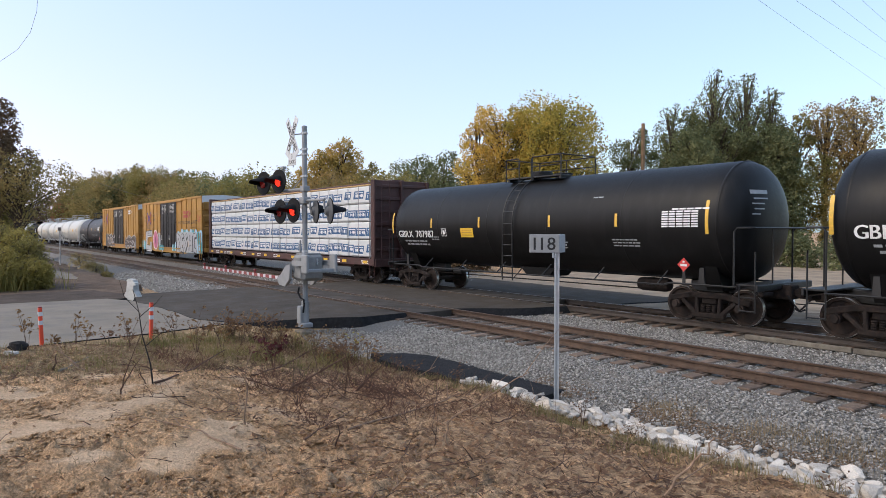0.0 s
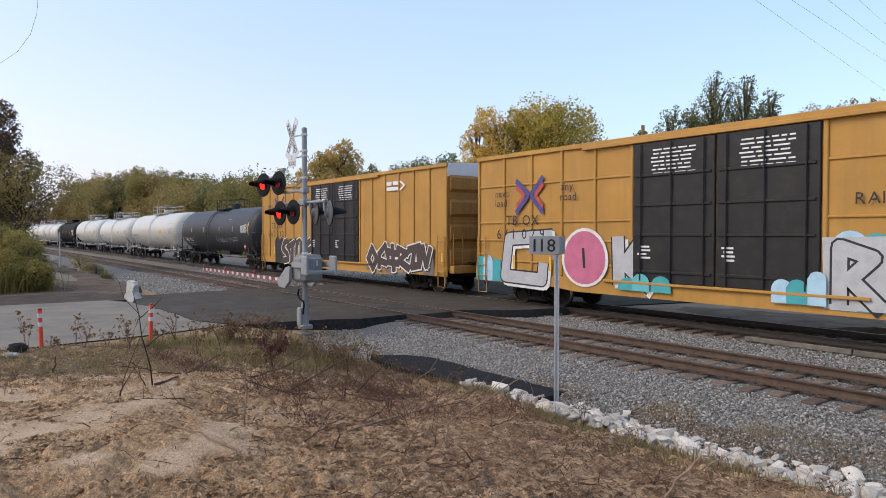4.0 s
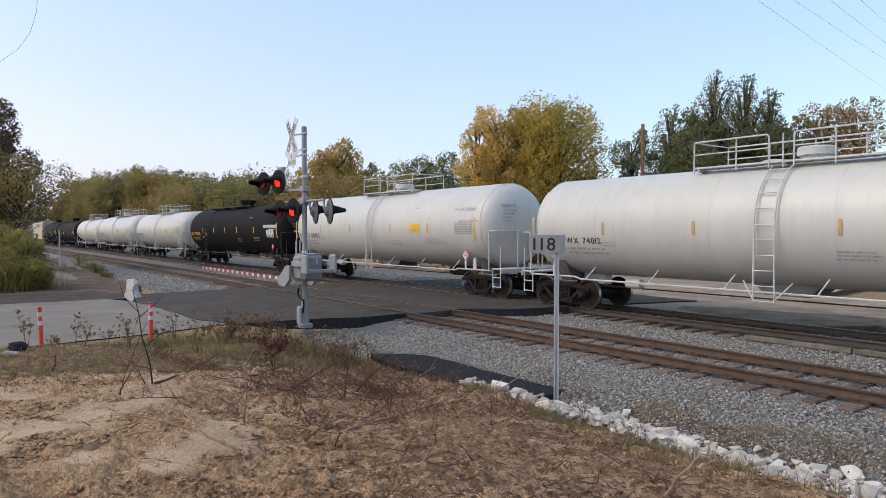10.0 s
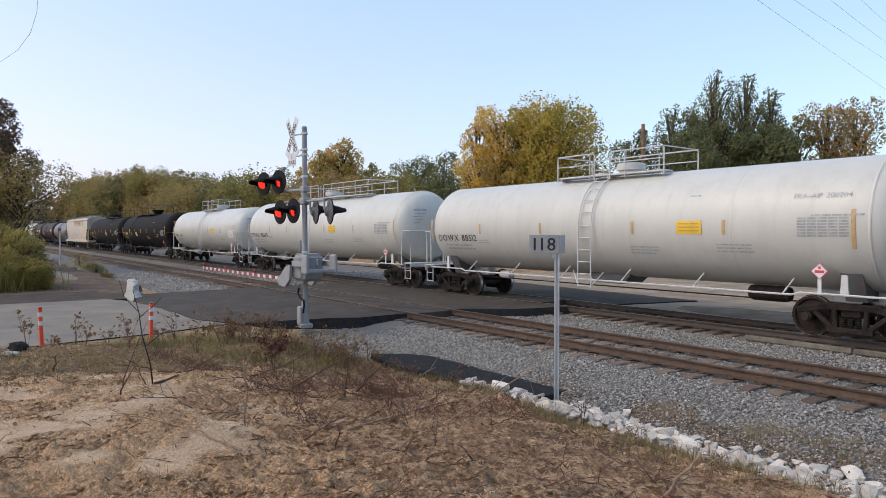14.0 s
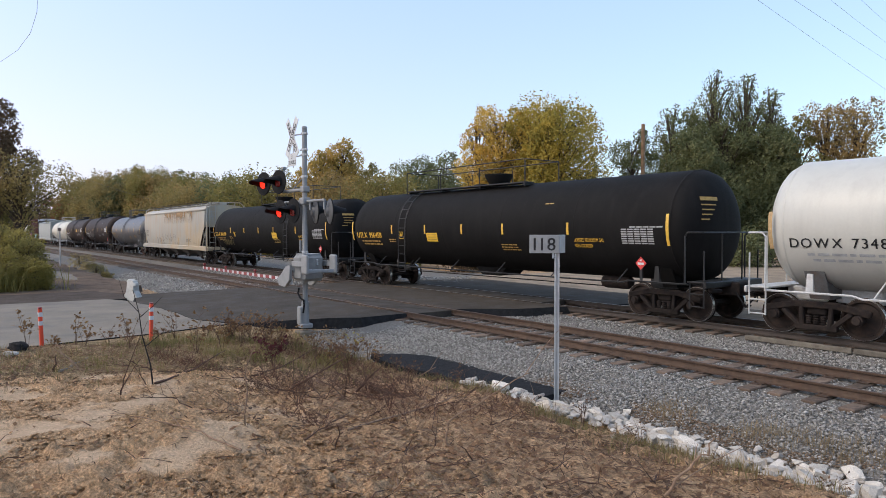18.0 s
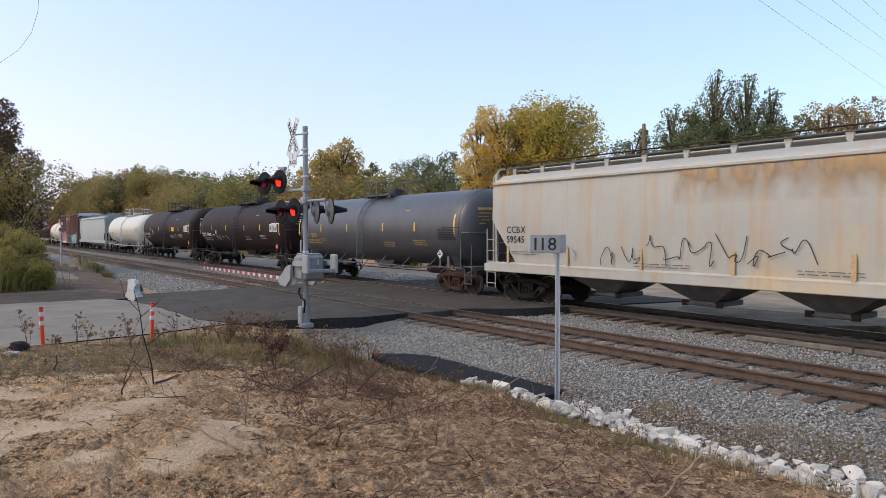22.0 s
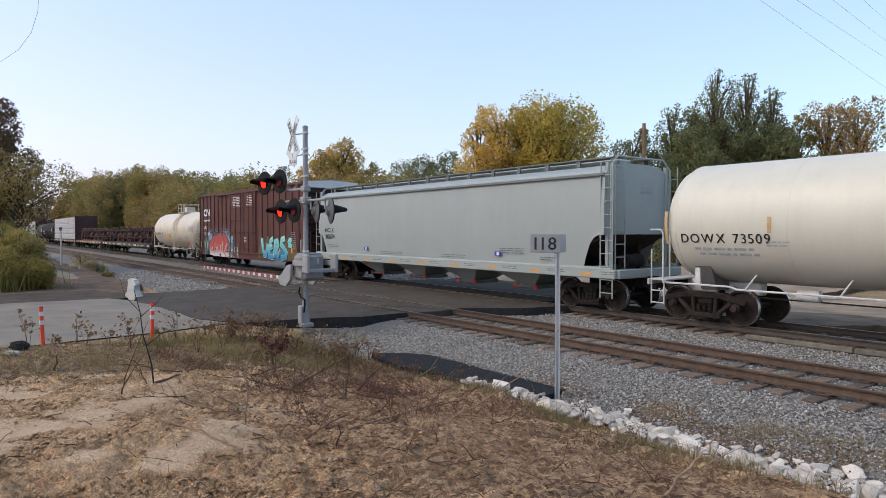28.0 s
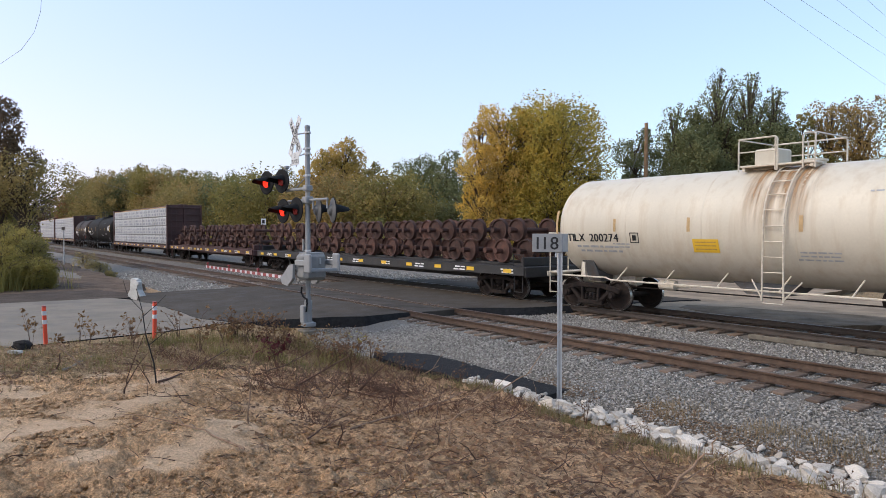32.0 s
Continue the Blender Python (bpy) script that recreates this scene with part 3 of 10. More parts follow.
def earth(x, y):
    """Height of the bare ground."""
    d = -x
    mound = 0.78 - 0.043 * abs(x) - 0.05 * max(0.0, y) - 0.075 * max(0.0, y - 2.0) + 0.02 * min(0.0, y)
    mound = max(mound, -0.62 if y > 6 else -0.34)
    mound += 0.10 * noise.noise((x * 0.35, y * 0.35, 3.1)) + 0.05 * noise.noise((x * 1.1, y * 1.1, 7.7))
    mound += 0.16 * math.exp(-((x + 6.6) ** 2 + (y - 1.4) ** 2) / 1.6) - 0.06 * math.exp(-((x + 5.2) ** 2 + (y - 3.0) ** 2) / 1.5)
    low = -0.62 + 0.03 * noise.noise((x * 0.3, y * 0.3, 1.0))
    e = 1.0 * smooth(-9.0, -5.5, x)
    k = smooth(7.2 - e, 8.6 - e, y)                                   # falls to the foot of the ballast
    z = mound * (1 - k) + low * k
    road = smooth(-15.6, -17.2, x)                            # flat towards the road
    z = z * (1 - road) + (-0.36 + 0.13 * smooth(7.6, 6.6, y) * smooth(-23, -19, x)) * road
    if x < -26:
        k = smooth(6.0, 8.2, y) * smooth(-26, -28, x)
        z = z * (1 - k) + low * k
    if y > 19:
        z = z * (1 - smooth(19, 21, y)) + (-0.34) * smooth(19, 21, y)
    far = smooth(40, 90, math.hypot(x, y))
    return z * (1 - far) + (-0.5) * far


def sandy(x, y):
    """Smooth packed sand: one long worn ridge and a few loose patches."""
    w = 0.35 * noise.noise((x * 0.9, y * 0.9, 21.0))
    ridge = math.exp(-((x - float(np.interp(y, (0.0, 0.55, 1.15, 2.05, 2.6), (-6.9, -7.4, -7.8, -9.3, -10.1))) + 1.6 * w) / 0.72) ** 2) * smooth(2.9, 2.4, y)
    patch = smooth(0.16, 0.34, noise.noise((x * 0.75, y * 1.1, 33.0)) + 0.3 * w) * smooth(4.2, 2.6, y + 0.2 * (x + 6))
    return min(1.0, ridge + 0.85 * patch) * smooth(-0.35, 0.1, noise.noise((x * 2.2, y * 2.2, 51.0)))


def crumble(x, y):
    """Broken clods: angular lumps at two sizes over ridged relief."""
    u, v = noise.noise((x * 3.0, y * 3.0, 5.0)), noise.noise((x * 3.0, y * 3.0, 15.0))
    lump = 0.022 * noise.cell((x * 9 + u * 2.5, y * 9 + v * 2.5, 0.5)) + 0.017 * noise.cell((x * 19 + v * 4, y * 19 + u * 4, 3.5))
    return (lump * (0.4 + 0.6 * smooth(-0.1, 0.2, u)) + ridges(x, y) * 0.75) * 1.5


def ridges(x, y):
    a = 1 - abs(noise.noise((x * 2.1, y * 2.1, 0.5))) * 2
    b = 1 - abs(noise.noise((x * 5.3, y * 5.3, 4.5))) * 2
    c = abs(noise.noise((x * 11.0, y * 11.0, 8.5)))
    return 0.035 * a * a - 0.05 + 0.038 * max(0.0, b) * (0.4 + a) + 0.05 * c + 0.02 * noise.noise((x * 19.0, y * 19.0, 2.5))


def axis(lo, hi, fine_lo, fine_hi, fine, grow=1.35):
    a = list(np.arange(fine_lo, fine_hi + 1e-6, fine))
    s, x = fine, fine_hi
    while x < hi:
        s *= grow
        x += s
        a.append(min(x, hi))
    s, x = fine, fine_lo
    while x > lo:
        s *= grow
        x -= s
        a.insert(0, max(x, lo))
    return a


def build_ground():
    xs, ys = axis(-2500, 2500, -14.0, -1.6, 0.036), axis(-2500, 2500, -0.6, 7.8, 0.036)
    g = Geo()
    for y in ys:
        for x in xs:
            z = earth(x, y)
            if -17.5 < x < 1.0 and -2 < y < 8.7:
                rough = 0.35 + 0.65 * smooth(-0.15, 0.25, noise.noise((x * 0.5, y * 0.5, 11.0)))
                z += crumble(x, y) * rough * (1 - 0.85 * sandy(x, y))
            g.v.append((x, y, z))
    n = len(xs)
    g.f = [(j * n + i, j * n + i + 1, (j + 1) * n + i + 1, (j + 1) * n + i) for j in range(len(ys) - 1) for i in range(n - 1)]
    me = mesh_of("ground", g, M["ground"], True, 180, fix=False)
    at = me.attributes.new("cover", "FLOAT_COLOR", "POINT")
    cols = []
    for x, y, z in g.v:
        litter = 0.9 * smooth(2.3, 4.6, y + 0.25 * (x + 6)) * (1 - smooth(7.4, 8.2, y)) + 0.15
        litter *= 0.55 + 0.45 * smooth(0.2, -0.2, noise.noise((x * 0.45, y * 0.45, 9.0)))
        grass = smooth(-10.2, -12.6, x - 0.15 * y) * 0.75 + 0.5 * smooth(6.9, 7.7, y) * smooth(9.0, 8.2, y) + smooth(19.5, 23, y) * 1.2 + smooth(-2, -6, y)
        grass = min(1.0, grass) if x > -28 else 0.35
        litter = litter if x > -28 else 0.9
        cols += [litter, grass, sandy(x, y) if -15 < x < 0 and -2 < y < 6 else 0.0, 1.0]
    at.data.foreach_set("color", cols)
    ob = new("ground", me)
    tagged(ob, "bare tan earth mound with leaf litter and dull grass", "ground", kind="structure")


build_ground()


def strip(name, prof, x0, x1, step, material, label, category, rough=0.0, kind="structure", along=None):
    """A long bed with the cross profile prof of (y, z) from x0 to x1."""
    g = Geo()
    xs = list(np.arange(x0, x1 + 1e-6, step))
    for x in xs:
        for y, z in prof:
            dz = rough * noise.noise((x * 1.7, y * 1.7, 2.0)) if rough else 0
            g.v.append((x, y + (along(x) if along else 0), z + dz))
    n = len(prof)
    g.f = [(j * n + i, (j + 1) * n + i, (j + 1) * n + i + 1, j * n + i + 1) for j in range(len(xs) - 1) for i in range(n - 1)]
    me = mesh_of(name, g, material, True, 50, fix=False)
    for p in me.polygons:
        if p.normal.z < 0:
            me.flip_normals()
            break
    return tagged(new(name, me), label, category, kind=kind)


# one ballast bed under both tracks
BED = [(7.9, -0.75), (8.35, -0.62), (9.2, -0.415), (10.0, -0.272), (10.5, -0.226), (11.2, -0.216), (11.8, -0.22), (12.5, -0.216), (13.2, -0.222), (13.9, -0.24), (14.7, -0.26),
       (15.4, -0.24), (16.2, -0.238), (16.9, -0.242), (17.6, -0.238), (18.3, -0.215), (18.9, -0.30), (19.8, -0.62)]
strip("ballast_bed", BED, -260, 40, 0.4, M["ballast"], "grey crushed stone ballast bed under two tracks", "ballast", rough=0.03)

# ---------------------------------------------------------------- tracks


def rail_profile():
    return [(-0.07, -0.158), (0.07, -0.158), (0.07, -0.149), (0.02, -0.134), (0.009, -0.118), (0.009, -0.044), (0.034, -0.034), (0.036, -0.008), (0.028, 0.0),
            (-0.028, 0.0), (-0.036, -0.008), (-0.034, -0.034), (-0.009, -0.044), (-0.009, -0.118), (-0.02, -0.134), (-0.07, -0.149)]


def tie_geo():
    return Geo().box((0, 0, 0), (0.23, 2.6, 0.18), 0.015)


def build_track(yc, label, head, web):
    t = thing("railway_track", label, "track", pose(0, yc, 0), kind="structure")
    for s in (-1, 1):
        x0, x1 = -262, 40
        pr = rail_profile()
        g = Geo()
        n = len(pr)
        g.add([(x0, a, b) for a, b in pr] + [(x1, a, b) for a, b in pr], [(i, (i + 1) % n, n + (i + 1) % n, n + i) for i in range(n)])
        r = part("rail", g, M[web], t, "rusty steel rail", m=pose(0, s * 0.7525, 0))
        hd = Geo().box(((x0 + x1) / 2, -s * 0.002, 0.0008), (x1 - x0, 0.052, 0.003))
        part("rail_head", hd, M[head], r, "worn running surface", smooth=False)
    rnd = random.Random(5 + int(yc))
    rest = Geo()
    x = -258.0
    plates = Geo()
    while x < 38:
        dx, dy, rz = rnd.uniform(-0.03, 0.03), rnd.uniform(-0.08, 0.08), rnd.uniform(-1.6, 1.6)
        z = -0.266 + rnd.uniform(-0.012, 0.003)
        if -34 < x < 6:
            part("tie", tie_geo, M["tie"], t, m=pose(x + dx, dy, z, 0, rnd.uniform(-1, 1), rz), key="tie")
            for s in (-1, 1):
                plates.box((x + dx, s * 0.7525, -0.166), (0.19, 0.36, 0.016), 0.004)
                for k in (-1, 1):
                    plates.box((x + dx + 0.06 * k, s * 0.7525 + 0.1 * k, -0.148), (0.03, 0.03, 0.04), 0.006)
        else:
            rest.box((x + dx, dy, z), (0.23, 2.6, 0.18))
        x += 0.53
    tagged(part("tie_row", rest, M["tie_far"], t, "weathered timber ties further along", smooth=False, fix=False), kind="stuff")
    tagged(part("tie_plates", plates, M["rust"], t, "rusty tie plates and spikes", smooth=False, fix=False), kind="stuff")
    return t


near_track = build_track(NEAR_Y, "empty track with rusty rails on weathered timber ties", "railhead", "rust")
far_track = build_track(FAR_Y, "main track with worn rails on dark timber ties", "railshine", "rust_dark")

# low timber retaining planks along the far track
for i in range(9):
    g = Geo().box((0, 0, 0), (2.36, 0.07, 0.12), 0.012)
    p = solid("timber_plank", g, M["plank"], "weathered grey plank set on edge beside the track", "plank", pose(-7.2 + 2.4 * i, FAR_Y - 1.42, -0.15, rz=0.4 * (i % 2)), "planks along the track", key="edge_plank")

strip("gravel_yard", [(18.9, -0.31), (20.5, -0.30), (24.0, -0.30), (28.0, -0.33)], -260, -29.5, 0.8, M["ballast"], "grey gravel beyond the far track", "gravel", rough=0.02)

# ---------------------------------------------------------------- road and crossing
ROAD_R, ROAD_L = -16.55, -28.2


def slab(name, outline, z0, z1, mats, label, category, kind="structure", skirt=0.0, tilt=None):
    """A paved sheet of real thickness with a ragged skirt; top and side have materials of their own."""
    g = Geo()
    n = len(outline)
    cx, cy = sum(p[0] for p in outline) / n, sum(p[1] for p in outline) / n
    for x, y in outline:
        g.v.append((x, y, z1 if tilt is None else z1 + tilt[0] * (y - tilt[1])))
    for x, y in outline:
        d = math.hypot(x - cx, y - cy)
        g.v.append((x + (x - cx) / d * skirt, y + (y - cy) / d * skirt, z0))
    g.f = [tuple(range(n))] + [(i, i + n, (i + 1) % n + n, (i + 1) % n) for i in range(n)]
    me = mesh_of(name, g, mats, False)
    for p in me.polygons:
        p.material_index = 0 if len(p.vertices) == n and n != 4 or p.index == 0 else 1
    return tagged(new(name, me), label, category, kind=kind)


def ragged(pts, step=0.35, amt=0.06, seed=1):
    rnd = random.Random(seed)
    out = []
    for (x0, y0), (x1, y1) in zip(pts, pts[1:] + pts[:1]):
        k = max(1, int(math.hypot(x1 - x0, y1 - y0) / step))
        for i in range(k):
            t = i / k
            out.append((x0 + (x1 - x0) * t + rnd.uniform(-amt, amt), y0 + (y1 - y0) * t + rnd.uniform(-amt, amt)))
    return out


YN0, YN1 = NEAR_Y - 0.7525, NEAR_Y + 0.7525
YF0, YF1 = FAR_Y - 0.7525, FAR_Y + 0.7525
AS = [M["asphalt"], M["asphalt_edge"]]
slab("road_approach", ragged([(ROAD_L - 1.2, 6.2), (-26.3, 5.6), (-23.2, 5.9), (-20.4, 5.8), (-18.2, 6.6), (-17.8, 7.6), (-17.3, 8.8), (-16.7, 9.6), (-16.5, YN0 - 0.08), (ROAD_L, YN0 - 0.08)], 0.5, 0.07, 3), -0.62, -0.03, AS,
     "new dark asphalt road climbing to the crossing", "road", skirt=0.3, tilt=(0.031, YN0))
slab("road_between_tracks", ragged([(ROAD_L, YN1 + 0.1), (ROAD_R + 0.2, YN1 + 0.1), (ROAD_R + 1.3, YN1 + 1.6), (ROAD_R + 1.9, YF0 - 0.1), (ROAD_L, YF0 - 0.1)], 0.5, 0.06, 4), -0.4, -0.012, AS,
     "new dark asphalt between the two tracks", "road", skirt=0.25)
slab("road_beyond", ragged([(ROAD_L - 1, YF1 + 0.1), (-8.5, YF1 + 0.1), (-7.0, 19.8), (8, 20.4), (60, 22), (60, 27), (-12, 27.5), (-15.5, 60), (-26, 60), (-29, 26)], 1.0, 0.08, 5), -0.55, -0.1, [M["farpave"], M["farpatch"]],
     "pale worn pavement beyond the tracks", "road", skirt=0.3)
slab("road_apron", ragged([(-14.5, YF1 + 0.15), (-13.5, 21.5), (-27, 22.5), (-28.0, YF1 + 0.15)], 0.6, 0.1, 6), -0.4, -0.06, AS, "dark asphalt apron beyond the far track", "road", skirt=0.2)
slab("pavement_edge", ragged([(-12.6, 19.0), (-12.9, 19.9), (-11.4, 20.6), (-9.6, 21.1), (-6.0, 22.0), (8, 23.0), (60, 24.2), (60, 22.3), (8, 20.6), (-6.9, 20.0), (-8.4, YF1 + 0.2)], 0.6, 0.16, 16), -0.3, -0.092, [M["farpatch"], M["farpatch"]],
     "dark patched asphalt along the pavement's edge", "road", skirt=0.1)
crossing = thing("crossing_surface", "worn timber and asphalt panels between the rails", "level crossing", pose(0, 0, 0), kind="structure")
for nm, y0, y1 in (("near", YN0 + 0.1, YN1 - 0.1), ("far", YF0 + 0.1, YF1 - 0.1)):
    k = 0
    x = ROAD_L + 0.1
    while x < ROAD_R - 1.5:
        g = Geo().box((0, 0, 0), (2.36, y1 - y0, 0.2), 0.012)
        part("panel", g, M["crossing"], crossing, m=pose(x + 1.2, (y0 + y1) / 2, -0.113), key="panel_" + nm)
        x += 2.4
slab("old_road", ragged([(-17.6, -60), (-17.5, 1.0), (-18.0, 4.4), (-18.6, 6.7), (-20.4, 5.9), (-23.2, 6.0), (-26.3, 5.7), (-28.3, 5.0), (-28.4, 0), (-28.4, -60)], 0.8, 0.06, 7), -0.6, -0.2, [M["oldroad"], M["asphalt_edge"]],
     "pale grey worn road pavement", "road", skirt=0.15)
slab("road_shoulder", ragged([(-28.3, -60), (-28.3, 5.4), (-29.4, 6.6), (-33, 5.2), (-33, -60)], 0.8, 0.12, 8), -0.6, -0.235, [M["dirt_dark"], M["asphalt_edge"]], "dark dirty shoulder beside the old road", "road", skirt=0.2)
slab("dirt_drive", ragged([(-33, -3), (-32.6, 5.2), (-31.0, 6.9), (-36, 7.7), (-60, 7.8), (-110, 8.6), (-110, 4.6), (-60, -3), (-45, -6)], 1.5, 0.25, 9), -0.7, -0.29, [M["dirt"], M["dirt"]], "packed dirt drive along the railway", "drive", skirt=0.3)
slab("asphalt_flume", ragged([(-13.45, 8.0), (-12.6, 7.75), (-11.7, 7.7), (-10.7, 7.9), (-9.5, 7.72), (-8.0, 7.72), (-8.2, 8.95), (-10.4, 8.9), (-12.2, 9.05), (-12.9, 8.6)], 0.25, 0.04, 10), -0.75, -0.465, [M["asphalt_edge"], M["asphalt_edge"]],
     "black asphalt drainage flume at the ballast foot", "asphalt", skirt=0.05)

slab("old_concrete_pad", ragged([(-42.5, 5.2), (-41.8, 6.0), (-47.5, 6.3), (-52, 6.2), (-51.0, 5.3)], 0.8, 0.15, 12), -0.6, -0.27, [M["oldroad"], M["dirt"]], "broken pale concrete pad in the dirt drive", "concrete", skirt=0.1)

# ---------------------------------------------------------------- the train
SPEED = 12.57
TRAIN = []          # things with their place along the track at the start


def wrap(g, R, zc, off=0.012):
    """Bends a flat drawing (x, z) in the plane y = 0 on to the near side of a tank."""
    out = []
    for x, y, z in g.v:
        h = max(-R * 0.98, min(R * 0.98, z - zc))
        out.append((x, -math.sqrt(R * R - h * h) - off, z))
    g.v = out
    return g


def grid_rect(g, x0, x1, z0, z1, nx=1, nz=4):
    o = len(g.v)
    for j in range(nz + 1):
        for i in range(nx + 1):
            g.v.append((x0 + (x1 - x0) * i / nx, 0, z0 + (z1 - z0) * j / nz))
    n = nx + 1
    g.f += [(o + j * n + i, o + j * n + i + 1, o + (j + 1) * n + i + 1, o + (j + 1) * n + i) for j in range(nz) for i in range(nx)]
    return g


def wheel_geo():
    return Geo().lathe([(-0.02, 0.10), (-0.018, 0.14), (0.005, 0.2), (0.02, 0.36), (-0.035, 0.39), (-0.035, 0.452), (0.07, 0.457), (0.075, 0.47), (0.10, 0.485), (0.11, 0.475), (0.11, 0.39), (0.06, 0.36), (0.05, 0.2), (0.09, 0.13), (0.09, 0.1)], 32, "y")


def truck_side():
    """Cast side frame with two windows, pedestals and spring opening, centre at the origin."""
    g = Geo()
    outer = [(-1.12, 0.48), (-1.1, 0.66), (-0.85, 0.70), (-0.5, 0.80), (0.5, 0.80), (0.85, 0.70), (1.1, 0.66), (1.12, 0.48), (0.98, 0.42), (0.68, 0.46), (0.42, 0.20), (0.3, 0.16), (-0.3, 0.16), (-0.42, 0.20), (-0.68, 0.46), (-0.98, 0.42)]

    def beam(a, b, w):
        a, b = Vector((a[0], 0, a[1])), Vector((b[0], 0, b[1]))
        d = b - a
        rot = Matrix.Rotation(-math.atan2(d.z, d.x), 3, "Y")
        g.box(((a.x + b.x) / 2, 0, (a.z + b.z) / 2), (d.length + w * 0.7, 0.13, w), 0.02, rot)

    beam((-1.08, 0.60), (-0.5, 0.72), 0.15)
    beam((-0.5, 0.73), (0.5, 0.73), 0.15)
    beam((1.08, 0.60), (0.5, 0.72), 0.15)
    beam((-0.72, 0.56), (-0.36, 0.24), 0.11)
    beam((0.72, 0.56), (0.36, 0.24), 0.11)
    beam((-0.42, 0.21), (0.42, 0.21), 0.13)
    beam((-0.30, 0.26), (-0.33, 0.70), 0.10)
    beam((0.30, 0.26), (0.33, 0.70), 0.10)
    return g


def spring():
    """One coil spring with four turns."""
    prof = []
    for k in range(4):
        z = 0.285 + k * 0.052
        prof += [(z, 0.05), (z + 0.013, 0.068), (z + 0.028, 0.068), (z + 0.041, 0.05)]
    return Geo().lathe(prof, 10, "z")


def build_truck(car, x, cap="wheel", iron="truck"):
    """A two-axle freight truck under a car."""
    t = part("truck", lambda: Geo().box((0, 0, 0.60), (0.42, 2.0, 0.22), 0.03).cyl((0, 0, 0.7), (0, 0, 0.86), 0.2, n=14).box((0, -0.6, 0.72), (0.2, 0.2, 0.08), 0.01).box((0, 0.6, 0.72), (0.2, 0.2, 0.08), 0.01),
             M[iron], car, "rusty cast iron freight truck" if iron == "truck_rust" else "dark cast iron freight truck", m=pose(x, 0, 0), key="bolster_" + iron)
    for s in (-1, 1):
        part("side_frame", truck_side, M[iron], t, m=pose(0, s * 1.0, 0), key="side_frame_" + iron)
        for dx in (-0.16, 0.0, 0.16):
            part("spring", spring, M[iron], t, m=pose(dx, s * 1.0, 0), key="spring_" + iron)
        for ax in (-0.89, 0.89):
            part("bearing_cap", lambda: Geo().lathe([(-0.13, 0.05), (-0.13, 0.085), (-0.08, 0.09), (-0.07, 0.115), (0.06, 0.115)], 16, "y"), M[cap], t, m=pose(ax, s * 1.06, 0.457, 0, 0, 0 if s < 0 else 180), key="cap_" + cap)
    for ax in (-0.89, 0.89):
        w = part("wheelset", lambda: Geo().cyl((0, -0.98, 0), (0, 0.98, 0), 0.085, n=12), M["wheel"], t, m=pose(ax, 0, 0.457), key="axle")
        WHEELSETS.append((w, ax))
        for s in (-1, 1):
            part("wheel", wheel_geo, M["wheel"], w, m=pose(0, s * 0.7925, 0, 0, 0, 0 if s < 0 else 180), key="wheel")
            part("wheel_tread", lambda: Geo().lathe([(-0.034, 0.450), (-0.034, 0.459), (0.068, 0.4615), (0.068, 0.45)], 32, "y", False), M["tread"], w, m=pose(0, s * 0.7925, 0, 0, 0, 0 if s < 0 else 180), key="tread")
    return t


WHEELSETS = []


def build_coupler(car, x, s):
    g = Geo().box((s * -0.45, 0, 0), (0.9, 0.16, 0.18), 0.03).box((s * 0.02, 0.03, 0), (0.22, 0.26, 0.27), 0.05).box((s * 0.12, -0.07, 0), (0.12, 0.1, 0.26), 0.03)
    c = part("coupler", g, M["truck"], car, "dark iron knuckle coupler", m=pose(x, 0, 0.87))
    part("air_hose", Geo().pipe([(s * -0.3, -0.35, -0.05), (s * -0.12, -0.37, -0.28), (s * 0.02, -0.36, -0.42), (s * 0.12, -0.34, -0.36)], 0.022, 6), M["blackpaint"], c, "black rubber air hose")


def ladder_geo(w, z0, z1, rung=0.38, r=0.016, y=0.0):
    g = Geo()
    for s in (-1, 1):
        g.pipe([(s * w / 2, y, z0), (s * w / 2, y, z1)], r * 1.3, 6)
    z = z0 + rung * 0.4
    while z < z1:
        g.pipe([(-w / 2, y, z), (w / 2, y, z)], r, 6)
        z += rung
    return g


def scribble(g, rnd, x0, x1, z0, z1, r=0.012, n=5):
    """Loose strokes of a marker tag, in the plane y = 0."""
    w = (x1 - x0) / n
    for k in range(n):
        px = x0 + w * (k + 0.1)
        pts = []
        for i in range(7):
            pts.append((px + w * (i / 6 * 0.9 + rnd.uniform(-0.25, 0.25)), 0, rnd.uniform(z0, z1)))
        for _ in range(3):                              # rounds the corners off
            pts = [pts[0]] + [tuple(p + (q - p) * f for p, q in zip(a, b)) for a, b in zip(pts, pts[1:]) for f in (0.25, 0.75)] + [pts[-1]]
        for a, b in zip(pts, pts[1:]):
            d = Vector((b[0] - a[0], 0, b[2] - a[2]))
            if d.length < 0.004:
                continue
            q = Vector((-d.z, 0, d.x)).normalized() * r
            o = len(g.v)
            g.v += [(a[0] + q.x, 0, a[2] + q.z), (a[0] - q.x, 0, a[2] - q.z), (b[0] - q.x, 0, b[2] - q.z), (b[0] + q.x, 0, b[2] + q.z)]
            g.f.append((o, o + 1, o + 2, o + 3))
    return g


